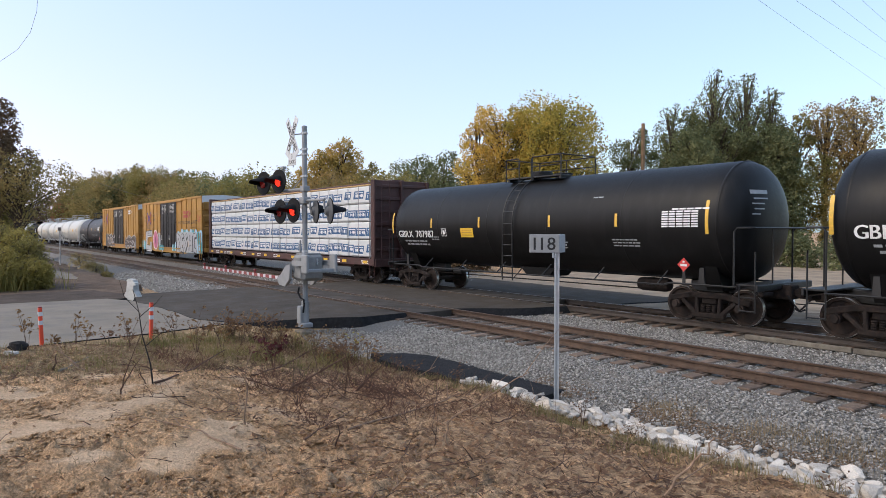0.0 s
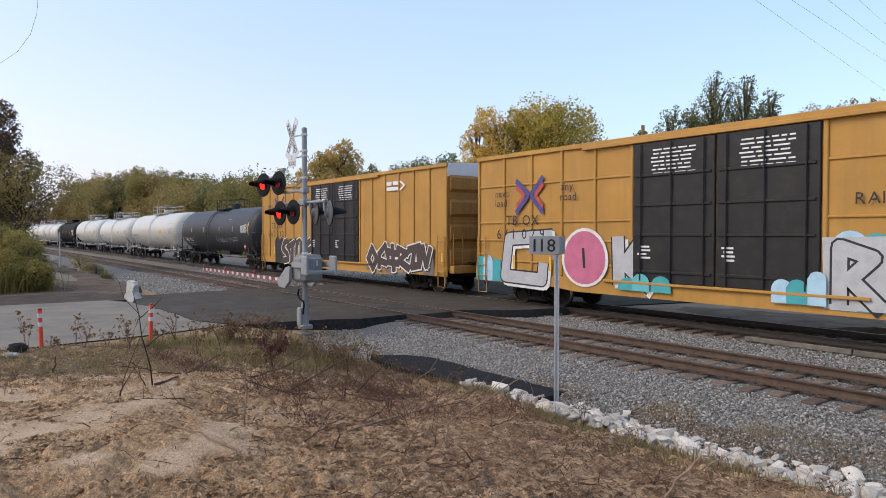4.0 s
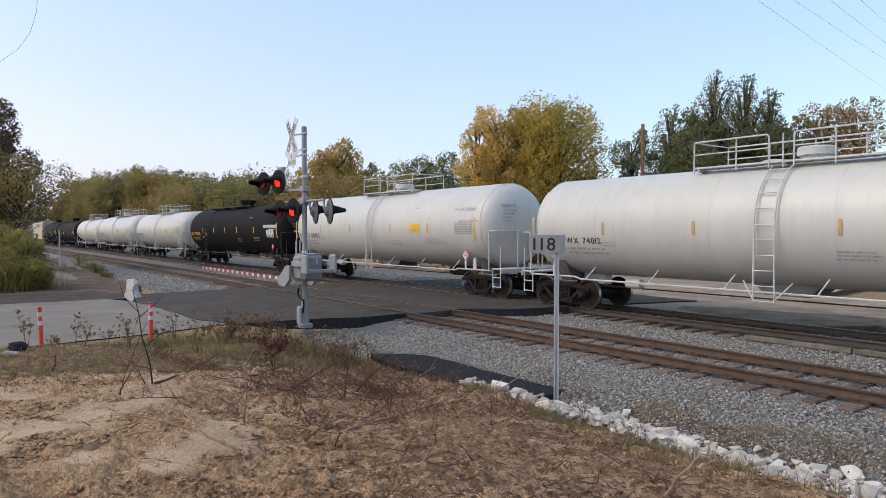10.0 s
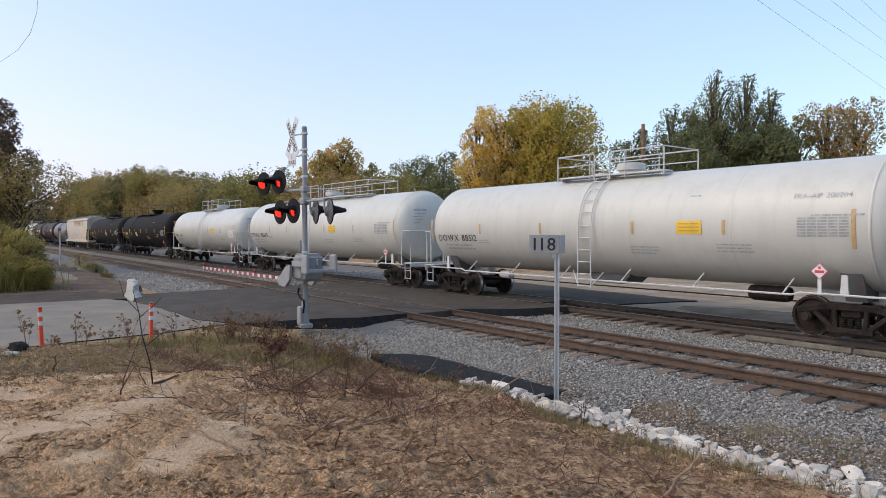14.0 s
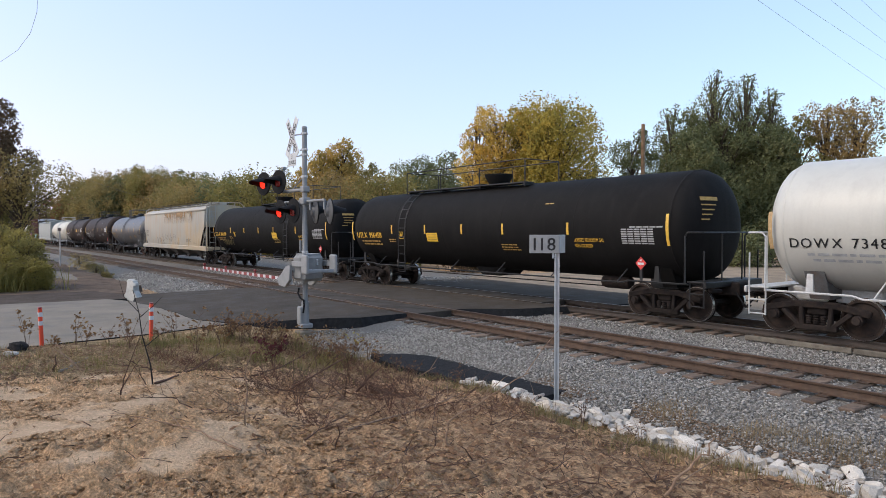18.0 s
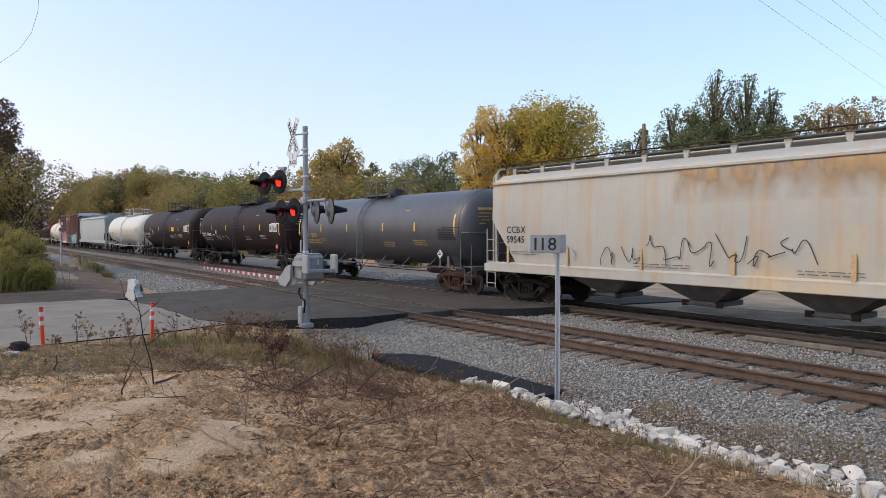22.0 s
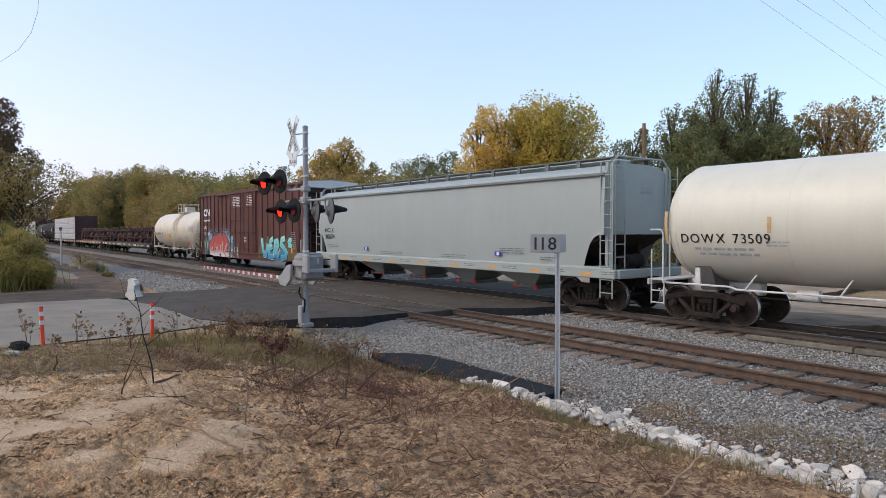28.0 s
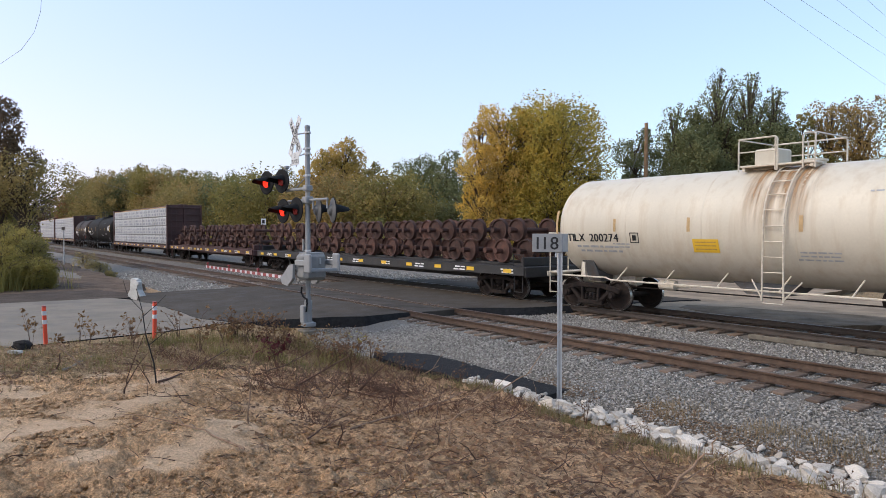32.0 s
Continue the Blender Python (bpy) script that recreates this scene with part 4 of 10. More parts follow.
def tank_car(q0, q1, R, zc, paint, pipe, label, mark, letters, number, platform, dome, reflect="reflect", small="grey_letter", cap="wheel",
             tag=None, long_rail=False, ydz=0.0, aip=False, tshift=0.0, sign="red", panel="white_letter", yellow=True, label_q=True, seed=0, soot=False, lh=0.26, numz=-0.42, gap=0.10, rdz=0.0, over=0.82, gas=False, pdz=0.0, pdx=0.0, lpg=False, scrawl=False):
    """A tank car from coupler line q0 (trailing) to q1 (leading). platform: (x0, x1) of the top platform as shares of the half length."""
    rnd = random.Random(seed)
    L = q1 - q0
    H = L / 2
    car = thing("tank_car", label, "tank car", group="cars of the train")
    TRAIN.append((car, (q0 + q1) / 2))
    ht = H - over
    hd = R * 0.42
    prof = []
    for k in range(11):
        r = (k / 10) ** 0.7
        prof.append((-ht + hd * (1 - max(0.0, 1 - r ** 2.6) ** (1 / 1.75)), max(0.02, R * r)))
    prof += [(x, R) for x in np.linspace(-ht + hd + 0.6, ht - hd - 0.6, 6)]
    prof += [(-p, r) for p, r in prof[10::-1]]
    tank = part("tank", Geo().lathe(prof, 64, "x"), M[paint], car, m=pose(0, 0, zc))
    for x in np.linspace(-ht + hd, ht - hd, 6):
        part("weld_seam", Geo().lathe([(-0.035, R - 0.004), (-0.02, R + 0.004), (0.02, R + 0.004), (0.035, R - 0.004)], 64, "x", False), M[paint], tank, m=pose(x, 0, 0), key=("seam", paint, R))
    # top band plate and ladder, both sides of it
    pm = M[pipe]
    lx = platform[2] * H
    lad = Geo()
    for s in (-0.24, 0.24):
        pts = []
        for k in range(9):
            a = radians(78 - k * 78 / 8)
            pts.append((lx + s, -(R + 0.09) * math.cos(a), zc + (R + 0.09) * math.sin(a)))
        pts += [(lx + s, -(R + 0.09), zc - 0.5), (lx + s * 1.05, -(R + 0.08), 0.75)]
        lad.pipe(pts, 0.022, 6)
    for k in range(11):
        if k < 6:
            a = radians(70 - k * 14)
            y, z = -(R + 0.09) * math.cos(a), zc + (R + 0.09) * math.sin(a)
        else:
            y, z = -(R + 0.085), zc - 0.36 * (k - 5)
        lad.pipe([(lx - 0.24, y, z), (lx + 0.24, y, z)], 0.014, 5)
    for s in (-0.24, 0.24):
        lad.pipe([(lx + s, -(R + 0.08), 0.78), (lx + s + math.copysign(0.35, s), -(R - 0.1), 1.22)], 0.018, 5)
    part("ladder", lad, pm, car)
    # platform
    px0, px1 = platform[0] * H, platform[1] * H
    pz = zc + R + 0.02
    deck = Geo()
    for s in (-1, 1):
        deck.box(((px0 + px1) / 2, s * 0.62, pz - 0.02), (px1 - px0, 0.42, 0.05), 0.01)
    for x in np.linspace(px0 + 0.1, px1 - 0.1, max(3, int((px1 - px0) / 1.6))):
        deck.box((x, 0, pz - 0.08), (0.08, 1.6, 0.1), 0.01)
    part("platform", deck, pm, car, "open grating walkway")
    rail_n = max(2, int(round((px1 - px0) / (2.4 if long_rail else 1.3))))
    top = pz + (0.78 if long_rail else 0.66)
    for s in (-1, 1):
        y = s * 0.84
        g = Geo()
        if not long_rail and s < 0 and px0 < lx < px1:
            segs = [(px0, lx - 0.3), (lx + 0.3, px1)]
        else:
            segs = [(px0, px1)]
        for a, b in segs:
            g.pipe([(a, y, pz - 0.15), (a, y, top - 0.05), (a + 0.05, y, top), (b - 0.05, y, top), (b, y, top - 0.05), (b, y, pz - 0.15)], 0.021, 6)
            g.pipe([(a, y, pz + 0.33), (b, y, pz + 0.33)], 0.016, 6) if not long_rail else None
        part("railing", g, pm, car)
        for x in np.linspace(px0, px1, rail_n + 1)[1:-1]:
            part("rail_post", lambda: Geo().pipe([(0, 0, -0.15), (0, 0, 0.64)], 0.02, 6), pm, car, m=pose(x, y, pz), key=("rail_post", pipe))
    for x in (px0, px1):
        part("end_rail", Geo().pipe([(x, -0.84, top), (x, 0.84, top)], 0.02, 6), pm, car)
    # valve housing
    dx, dr, dh = dome[0] * H, dome[1], dome[2]
    dome_mat = M[paint] if len(dome) < 4 else M[dome[3]]
    if long_rail:                                       # bowl that widens to its rim
        shape = Geo().lathe([(-0.15, dr * 0.72), (0.12, dr * 0.74), (0.2, dr * 0.86), (dh * 0.85, dr * 1.12), (dh * 0.98, dr * 1.12), (dh, dr * 1.0), (dh, dr * 0.1)], 28, "z")
    elif len(dome) > 4:
        shape = Geo().box((0, 0, 0.25), (0.62, 0.7, 0.5), 0.04).lathe([(-0.15, 0.5), (0.02, 0.5), (0.03, 0.3)], 24, "z")
    else:
        shape = Geo().lathe([(-0.15, dr * 0.82), (dh * 0.45, dr * 0.82), (dh * 0.47, dr * 1.02), (dh * 0.9, dr * 1.0), (dh * 0.97, dr * 0.93), (dh, dr * 0.3)], 28, "z")
    d = part("valve_housing", shape, dome_mat, car, m=pose(dx, 0, zc + R - 0.04))
    part("hinge", Geo().box((0, dr * 0.95, dh * 0.75), (0.2, 0.16, 0.08), 0.02), dome_mat, d)
    part("manway", Geo().lathe([(-0.1, 0.27), (0.1, 0.27), (0.1, 0.31), (0.15, 0.31), (0.17, 0.2), (0.18, 0.02)], 20, "z"), dome_mat, car, m=pose(dx - 1.0 if dx > lx else dx + 1.0, 0, zc + R - 0.03))
    # underframe
    # under pale tanks, one dark colour holds both grime and the underside's shade
    grimy_shaded = M["hop_dark"] if letters == "black_letter" else M[paint]
    for s in (-1, 1):
        part("stub_sill", Geo().box((s * (H - 1.75), 0, 0.90), (2.6, 0.36, 0.34), 0.03), pm, car)
        part("saddle", Geo().prism([(-1.15, zc - R * 0.62), (-0.75, 0.84), (0.75, 0.84), (1.15, zc - R * 0.62), (0.9, zc - R * 0.85), (0, zc - R * 1.02), (-0.9, zc - R * 0.85)], s * (H - 2.2), s * (H - 1.75), "yz"), grimy_shaded, car)
        part("end_platform", Geo().box((s * (H - 0.80), 0, 1.08), (0.56, 2.7, 0.05), 0.015).box((s * (H - 0.53), 0, 1.02), (0.06, 2.8, 0.16), 0.015), pm, car)
        part("draft_gear", Geo().box((s * (H - 0.62), 0, 0.88), (0.7, 0.44, 0.36), 0.03), M["truck"], car, "dark draft gear under the platform")
        part("brake_lever", Geo().box((s * (H - 0.55), -0.9, 0.86), (0.14, 0.5, 0.1), 0.02), M["truck"], car)
        for y in (-1, 1):
            part("bolster_plate", Geo().prism([(s * (H - 2.09), 1.0), (s * (H - 1.91), 1.0), (s * (H - 1.94), 1.45), (s * (H - 2.06), 1.45)], y * 1.30, y * 1.35), pm, car)
        # end safety rail round the head
        g = Geo()
        hz = zc - 0.18
        g.pipe([(s * (H - 1.06), -1.48, 1.05), (s * (H - 1.06), -1.48, hz - 0.1), (s * (H - 0.98), -1.48, hz), (s * (H - 0.66), -1.46, hz), (s * (H - 0.6), -1.38, hz), (s * (H - 0.6), 1.38, hz), (s * (H - 0.66), 1.46, hz),
                (s * (H - 0.98), 1.48, hz), (s * (H - 1.06), 1.48, hz - 0.1), (s * (H - 1.06), 1.48, 1.05)], 0.024, 6)
        for y in (-0.5, 0.5):
            g.pipe([(s * (H - 0.6), y, 1.08), (s * (H - 0.6), y, hz)], 0.02, 6)
        part("end_safety_rail", g, pm, car)
        for y in (-1.34, 1.34):
            st = Geo()
            for dx2 in (-0.2, 0.2):
                st.pipe([(s * (H - 0.80) + dx2, y, 1.9 if dx2 * s > 0 else 1.08), (s * (H - 0.80) + dx2, y, 0.42)], 0.02, 6)
            for z in (0.45, 0.78):
                st.pipe([(s * (H - 0.80) - 0.2, y, z), (s * (H - 0.80) + 0.2, y, z)], 0.018, 6)
            part("sill_step", st, pm, car)
        build_truck(car, s * (H - 2.0), cap, "truck_rust" if paint == "tank_grey" and s > 0 else "truck")
        build_coupler(car, s * H, s)
    for y in (-1.40, 1.40):
        part("side_rail", Geo().pipe([(-H + 1.0, y, 1.02), (-H + 2.9, y, 1.02), (-H + 3.1, y, 0.96), (H - 3.1, y, 0.96), (H - 2.9, y, 1.02), (H - 1.0, y, 1.02)], 0.026, 6), pm, car)
        for x in np.linspace(-H + 3.3, H - 3.3, 6):
            part("rail_strut", lambda: Geo().pipe([(0, 0, 0), (0.12, 0.32, 0.36)], 0.02, 6), pm, car, m=pose(x, y, 0.96, 0, 0, 0 if y < 0 else 180), key=("strut", pipe))
    part("outlet_skid", Geo().prism([(-0.9, zc - R + 0.12), (0.9, zc - R + 0.12), (0.5, zc - R - 0.22), (-0.5, zc - R - 0.22)], -0.5, 0.5), grimy_shaded, car)
    part("air_reservoir", Geo().lathe([(-0.55, 0.05), (-0.5, 0.17), (-0.4, 0.2), (0.4, 0.2), (0.5, 0.17), (0.55, 0.05)], 18, "x"), M["truck"], car, m=pose(H - 4.1, -0.35, 0.86))
    part("brake_cylinder", Geo().lathe([(-0.25, 0.13), (0.1, 0.15), (0.25, 0.14), (0.3, 0.05), (0.7, 0.03)], 14, "x"), pm, car, m=pose(-H + 4.4, -0.5, 0.85))
    part("brake_rod", Geo().pipe([(-H + 3, -0.5, 0.72), (H - 3, -0.4, 0.72)], 0.02, 6), M["truck"], car)
    # marks on the near side
    xs = [-0.945, -0.60, -0.235, 0.2, 0.53, 0.885] if H < 9.3 else [-0.96, -0.58, -0.31, -0.05, 0.2, 0.53, 0.92]
    for i, k in enumerate(xs):
        x = k * ht
        end = i in (0, len(xs) - 1)
        if abs(x - lx) < 0.4:
            x += 0.6
        hh = (0.52, -0.42) if end else (0.24, -0.16)
        if i == 0:
            x = -ht + hd * 0.55
        dz = rdz * (1.7 if end else 1)
        g = grid_rect(Geo(), x - 0.045, x + 0.045, zc + hh[1] * 0.8 + dz, zc + hh[0] + dz, 1, 6)
        part("reflector", wrap(g, R * (0.985 if i == 0 else 1), zc, 0.012), M[reflect], car, smooth=False, fix=False)
    tx = -ht + hd + 0.15 + tshift
    g = Geo()
    w = flat_text(g, mark, tx, zc + numz, 0, lh, bold=0.008 if gap > 0.12 else 0.02, spacing=gap)
    part("owner_mark", wrap(g, R, zc), M[letters], car, "stencilled owner's mark", smooth=False, fix=False)
    g = Geo()
    flat_text(g, number, tx + (w or 4.3 * lh) + lh * 0.65, zc + numz, 0, lh, bold=0.008 if gap > 0.12 else 0.02, spacing=gap)
    part("number", wrap(g, R, zc), M[letters], car, "stencilled car number", smooth=False, fix=False)
    if aip:
        g = Geo()
        flat_text(g, "FRA-AIP 200204", ht * 0.73, zc + 0.56 + (0.0 if aip is True else aip), 0, 0.125, spacing=0.08)
        part("approval_mark", wrap(g, R, zc), M["faint_letter"], car, "grey stencilled approval mark", smooth=False, fix=False)
    g = Geo()
    for k in range(2):
        x = tx + 0.35 + 0.1 * k
        for wd in (0.16, 0.24, 0.3, 0.12, 0.3, 0.14):
            grid_rect(g, x, x + wd, zc + numz - 0.18 - 0.13 * k, zc + numz - 0.12 - 0.13 * k, 1, 1)
            x += wd + 0.06
    part("small_print", wrap(g, R, zc), M[small], car, "rows of small stencilled print", smooth=False, fix=False)
    g = Geo()
    for k in range(8):
        x = ht * 0.72 + pdx + (0.0 if k else 0.3)
        for c in range(5):
            grid_rect(g, x + c * 0.22, x + c * 0.22 + 0.19, zc + pdz + 0.30 - k * 0.065, zc + pdz + 0.34 - k * 0.065, 1, 1)
    tagged(part("test_panel", wrap(g, R, zc), M[panel], car, "stencilled test data panel", smooth=False, fix=False), kind="stuff")
    for (xx, zz, ww, rows) in ((0.18 * ht, -0.62, 0.8, 3), *(() if lpg else ((0.50 * ht, -0.52, 0.9, 3),)), (0.40 * ht, 0.72, 0.4, 1), (-0.62 * ht, -0.5, 0.5, 2)):
        g = Geo()
        for k in range(rows):
            x = xx + rnd.uniform(0, 0.08)
            while x < xx + ww:
                wd = rnd.uniform(0.06, 0.2)
                grid_rect(g, x, x + wd, zc + zz - k * 0.085, zc + zz + 0.036 - k * 0.085, 1, 1)
                x += wd + 0.03
        tagged(part("notice", wrap(g, R, zc), M[small], car, "short stencilled notice", smooth=False, fix=False), kind="stuff")
    g = Geo()
    for k in range(5):
        x = -0.35 + rnd.uniform(-0.08, 0.08)
        grid_rect(g, x, x + 0.6 - 0.08 * k, 0.42 - k * 0.13, 0.42 - k * 0.13 + (0.1 if k == 0 else 0.035), 10, 2)
    g.v = [(ht, p[0], p[2]) for p in g.v]
    hv = []
    for x, y, z in g.v:
        yy, zz = -0.55 + y, z + 0.25
        rr = min(0.98, math.hypot(yy, zz) / R)
        hv.append((ht - hd + hd * (1 - rr ** 2.6) ** (1 / 1.75) + 0.02, yy, zc + zz))
    g.v = hv
    part("head_stencil", g, M["faint_letter" if small == "grey_letter" and letters == "black_letter" else small], car, "stencilled marks on the tank head", smooth=False, fix=False)
    if yellow:
        yx = yellow if isinstance(yellow, float) else 0.1
        p = part("warning_panel", wrap(grid_rect(Geo(), yx * ht, yx * ht + 0.72, zc - 0.24 + ydz, zc + 0.10 + ydz, 4, 5), R, zc), M["p_yellow"], car, "yellow painted warning panel", smooth=False, fix=False)
        g = Geo()
        for k in range(3):
            grid_rect(g, yx * ht + 0.07, yx * ht + 0.65, zc - 0.17 + k * 0.09 + ydz, zc - 0.145 + k * 0.09 + ydz, 1, 1)
        part("warning_print", wrap(g, R, zc, 0.017), M["dull_yellow"], p, smooth=False, fix=False)
    if label_q:
        g = Geo()
        for a, b, c2, d2 in ((0, 0.42, 0, 0.035), (0, 0.42, 0.385, 0.42), (0, 0.035, 0, 0.42), (0.385, 0.42, 0, 0.42), (0.12, 0.3, 0.1, 0.32)):
            grid_rect(g, -0.52 * ht + a * 0.7, -0.52 * ht + b * 0.7, zc - 0.45 + c2 * 0.7, zc - 0.45 + d2 * 0.7, 1, 1)
        part("stencil_box", wrap(g, R, zc), M[letters], car, smooth=False, fix=False)
    if tag:
        g = Geo()
        scribble(g, rnd, tag[0] * ht, tag[1] * ht, zc - 0.9, zc - 0.42, 0.011, tag[2])
        part("scrawl", wrap(g, R, zc, 0.015), M["grey_letter"], car, "faint pale sprayed scrawl", smooth=False, fix=False)
    if lpg:
        g = Geo()
        flat_text(g, "LIQUEFIED PETROLEUM GAS", ht * 0.72 + pdx - 1.78, zc + pdz - 0.11, 0, 0.105, spacing=0.05, narrow=0.62)
        flat_text(g, "NON-ODORIZED", ht * 0.72 + pdx - 1.78, zc + pdz - 0.28, 0, 0.105, spacing=0.05, narrow=0.62)
        part("gas_notice", wrap(g, R, zc), M[letters], car, "yellow stencilled words", smooth=False, fix=False)
    if scrawl:
        g = Geo()
        for k in range(7):
            cx, cz, rx = tx + 1.25 + 0.28 * k, zc - 0.86 + 0.03 * (k % 2), 0.17 + 0.03 * (k % 3)
            ring = [(cx + rx * math.cos(a), cz + 0.16 * math.sin(a + 0.3 * k)) for a in np.linspace(0.2 * k, 0.2 * k + 5.9, 11)]
            ribbon(g, ring, 0.03, 0.0)
            ribbon(g, [ring[1], (cx, cz), ring[6]], 0.022, 0.0)
        part("sprayed_scrawl", wrap(g, R, zc, 0.014), M["worn_olive"], car, "worn dull yellow sprayed loops", smooth=False, fix=False)
    if gas:
        strip_g = grid_rect(Geo(), ht * 0.70, ht * 0.70 + 2.05, zc + pdz + 0.40, zc + pdz + 0.58, 8, 2)
        board = part("notice_strip", wrap(strip_g, R, zc, 0.012), M["faint_letter"], car, "pale notice strip", smooth=False, fix=False)
        g = Geo()
        flat_text(g, "LIQUEFIED PETROLEUM GASES", ht * 0.70 + 0.04, zc + pdz + 0.43, 0, 0.12, spacing=0.07, narrow=0.8)
        part("notice_letters", wrap(g, R, zc, 0.017), M["white_letter"], board, "white stencilled words", smooth=False, fix=False)
    # hazard placard on its bracket
    px = H - 2.5
    part("placard_bracket", Geo().box((px, -1.36, 1.2), (0.09, 0.03, 0.45), 0.008).box((px, -1.365, 1.52), (0.26, 0.012, 0.26), 0.0, Matrix.Rotation(radians(45), 3, "Y")), pm, car)
    placard = part("placard", Geo().box((px, -1.376, 1.52), (0.26, 0.006, 0.26), 0.0, Matrix.Rotation(radians(45), 3, "Y")), M["whitepaint" if sign == "white" else "l_red"], car, "diamond hazard placard", smooth=False)
    if sign == "edged":
        part("placard_field", Geo().box((px, -1.381, 1.52), (0.232, 0.004, 0.232), 0.0, Matrix.Rotation(radians(45), 3, "Y")), M["whitepaint"], placard, smooth=False)
    part("placard_mark", Geo().box((px, -1.385, 1.51), (0.2, 0.004, 0.06)).box((px, -1.385, 1.60), (0.06, 0.004, 0.05)), M["whitepaint" if sign == "red" else "l_red" if sign == "edged" else "black_letter"], car, smooth=False)
    if soot:
        x0, x1 = ht - hd - 1.3, ht - hd * 0.35
        part("soot_stain", wrap(grid_rect(Geo(), x0, x1, zc - 1.48, zc - 0.4, 6, 20), R, zc, 0.008), wash("soot_wash", (0.012, 0.011, 0.01), x0, x1, zc - 0.45, zc - 0.95, (1.0, 0.6, 0.5)), car, "black oily spill stain", fix=False)
    if len(dome) > 4:
        part("rust_run", wrap(grid_rect(Geo(), lx - 0.95, lx + 0.85, zc - 0.2, zc + R * 0.985, 6, 24), R, zc, 0.005), wash("rust_wash", (0.36, 0.21, 0.10), lx - 0.95, lx + 0.85, 2.3, 3.8, (5.0, 0.5, 0.4)), car, "rust runs below the housing", fix=False)
    return car


LETTERS = (((-0.42, 0.92, 0.3, 0.72), (0.3, 0.72, -0.28, 0.38), (-0.28, 0.38, 0.42, 0.08)),
           ((-0.3, 0.05, -0.36, 0.6), (-0.36, 0.6, 0.08, 1.0), (0.08, 1.0, 0.4, 0.5), (-0.2, 0.3, 0.25, 0.2)),
           ((-0.44, 0.2, -0.12, 0.92), (-0.12, 0.92, 0.12, 0.2), (0.12, 0.2, 0.44, 0.85)),
           ((-0.38, 0.82, 0.38, 0.98), (0.05, 0.9, -0.12, 0.1), (-0.12, 0.1, 0.4, 0.18), (0.3, 0.7, 0.38, 0.4)),
           ((-0.4, 0.5, 0.0, 0.97), (0.0, 0.97, 0.4, 0.5), (0.4, 0.5, 0.0, 0.04), (0.0, 0.04, -0.4, 0.5)),
           ((-0.42, 0.78, 0.42, 0.7), (-0.4, 0.3, 0.42, 0.26), (-0.14, 1.0, 0.1, 0.02)),
           ((-0.42, 0.15, 0.4, 0.85), (0.4, 0.85, -0.05, 0.95), (0.4, 0.85, 0.32, 0.35), (-0.3, 0.6, 0.0, 0.1)))


def spray(g, pts, y):
    """A flat patch of paint fanned from its middle."""
    o, k = len(g.v), len(pts)
    g.v += [(a, y, b) for a, b in pts]
    g.v.append((sum(p[0] for p in pts) / k, y, sum(p[1] for p in pts) / k))
    g.f += [(o + i, o + (i + 1) % k, o + k) for i in range(k)]


def graffiti(car, x0, x1, z0, z1, y, word, fill, outline, seed, shine=None, shade=None, thick=0.105):
    """Block letters sprayed along a car side, as abstract strokes: each letter an outline, a fill and a shine."""
    rnd = random.Random(seed)
    n = len(word)
    w = (x1 - x0) / n
    for k, kind in enumerate(word):
        line, body, hi, sh = Geo(), Geo(), Geo(), Geo()
        cx = x0 + w * (k + 0.5)
        lean = rnd.uniform(-0.1, 0.18)
        lift = rnd.uniform(-0.08, 0.08)
        t = thick * w + 0.03
        for i, (a, b, c, d) in enumerate(LETTERS[kind]):
            p0 = Vector((cx + a * w * 1.15 + lean * b, z0 + lift + b * (z1 - z0)))
            p1 = Vector((cx + c * w * 1.15 + lean * d, z0 + lift + d * (z1 - z0)))
            dd = (p1 - p0).normalized()
            q = Vector((-dd.y, dd.x))
            wob = [rnd.uniform(0.85, 1.25) for _ in range(4)]
            for g, tt, yy, off in ((sh, t + 0.03, 0.002, Vector((0.09, -0.07))), (line, t + 0.05, 0.004, Vector((0, 0))), (body, t, 0.0065, Vector((0, 0)))):
                e0, e1 = p0 - dd * tt * 0.8 + off, p1 + dd * tt * 0.8 + off
                pts = [e0 + q * tt * wob[0], e0 - dd * tt * 0.25, e0 - q * tt * wob[1], e1 - q * tt * wob[2], e1 + dd * tt * 0.25, e1 + q * tt * wob[3]]
                spray(g, [(p.x, p.y) for p in pts], y - yy - 0.0003 * i - 0.0001 * (k % 2))
            if shine and i < 2:
                m0, m1 = p0.lerp(p1, 0.2) + q * t * 0.45, p0.lerp(p1, 0.6) + q * t * 0.45
                spray(hi, [(m0.x, m0.y), (m0.x + 0.035, m0.y - 0.035), (m1.x + 0.035, m1.y - 0.035), (m1.x, m1.y)], y - 0.0095)
        f = fill[k % len(fill)] if isinstance(fill, tuple) else fill
        if shade:
            part("paint_shade", sh, M[shade], car, smooth=False, fix=False)
        lt = part("paint_outline", line, M[outline], car, "sprayed outline of a block shape", smooth=False, fix=False)
        part("paint_fill", body, M[f], lt, "sprayed block shape", smooth=False, fix=False)
        if shine:
            part("paint_shine", hi, M[shine], lt, smooth=False, fix=False)


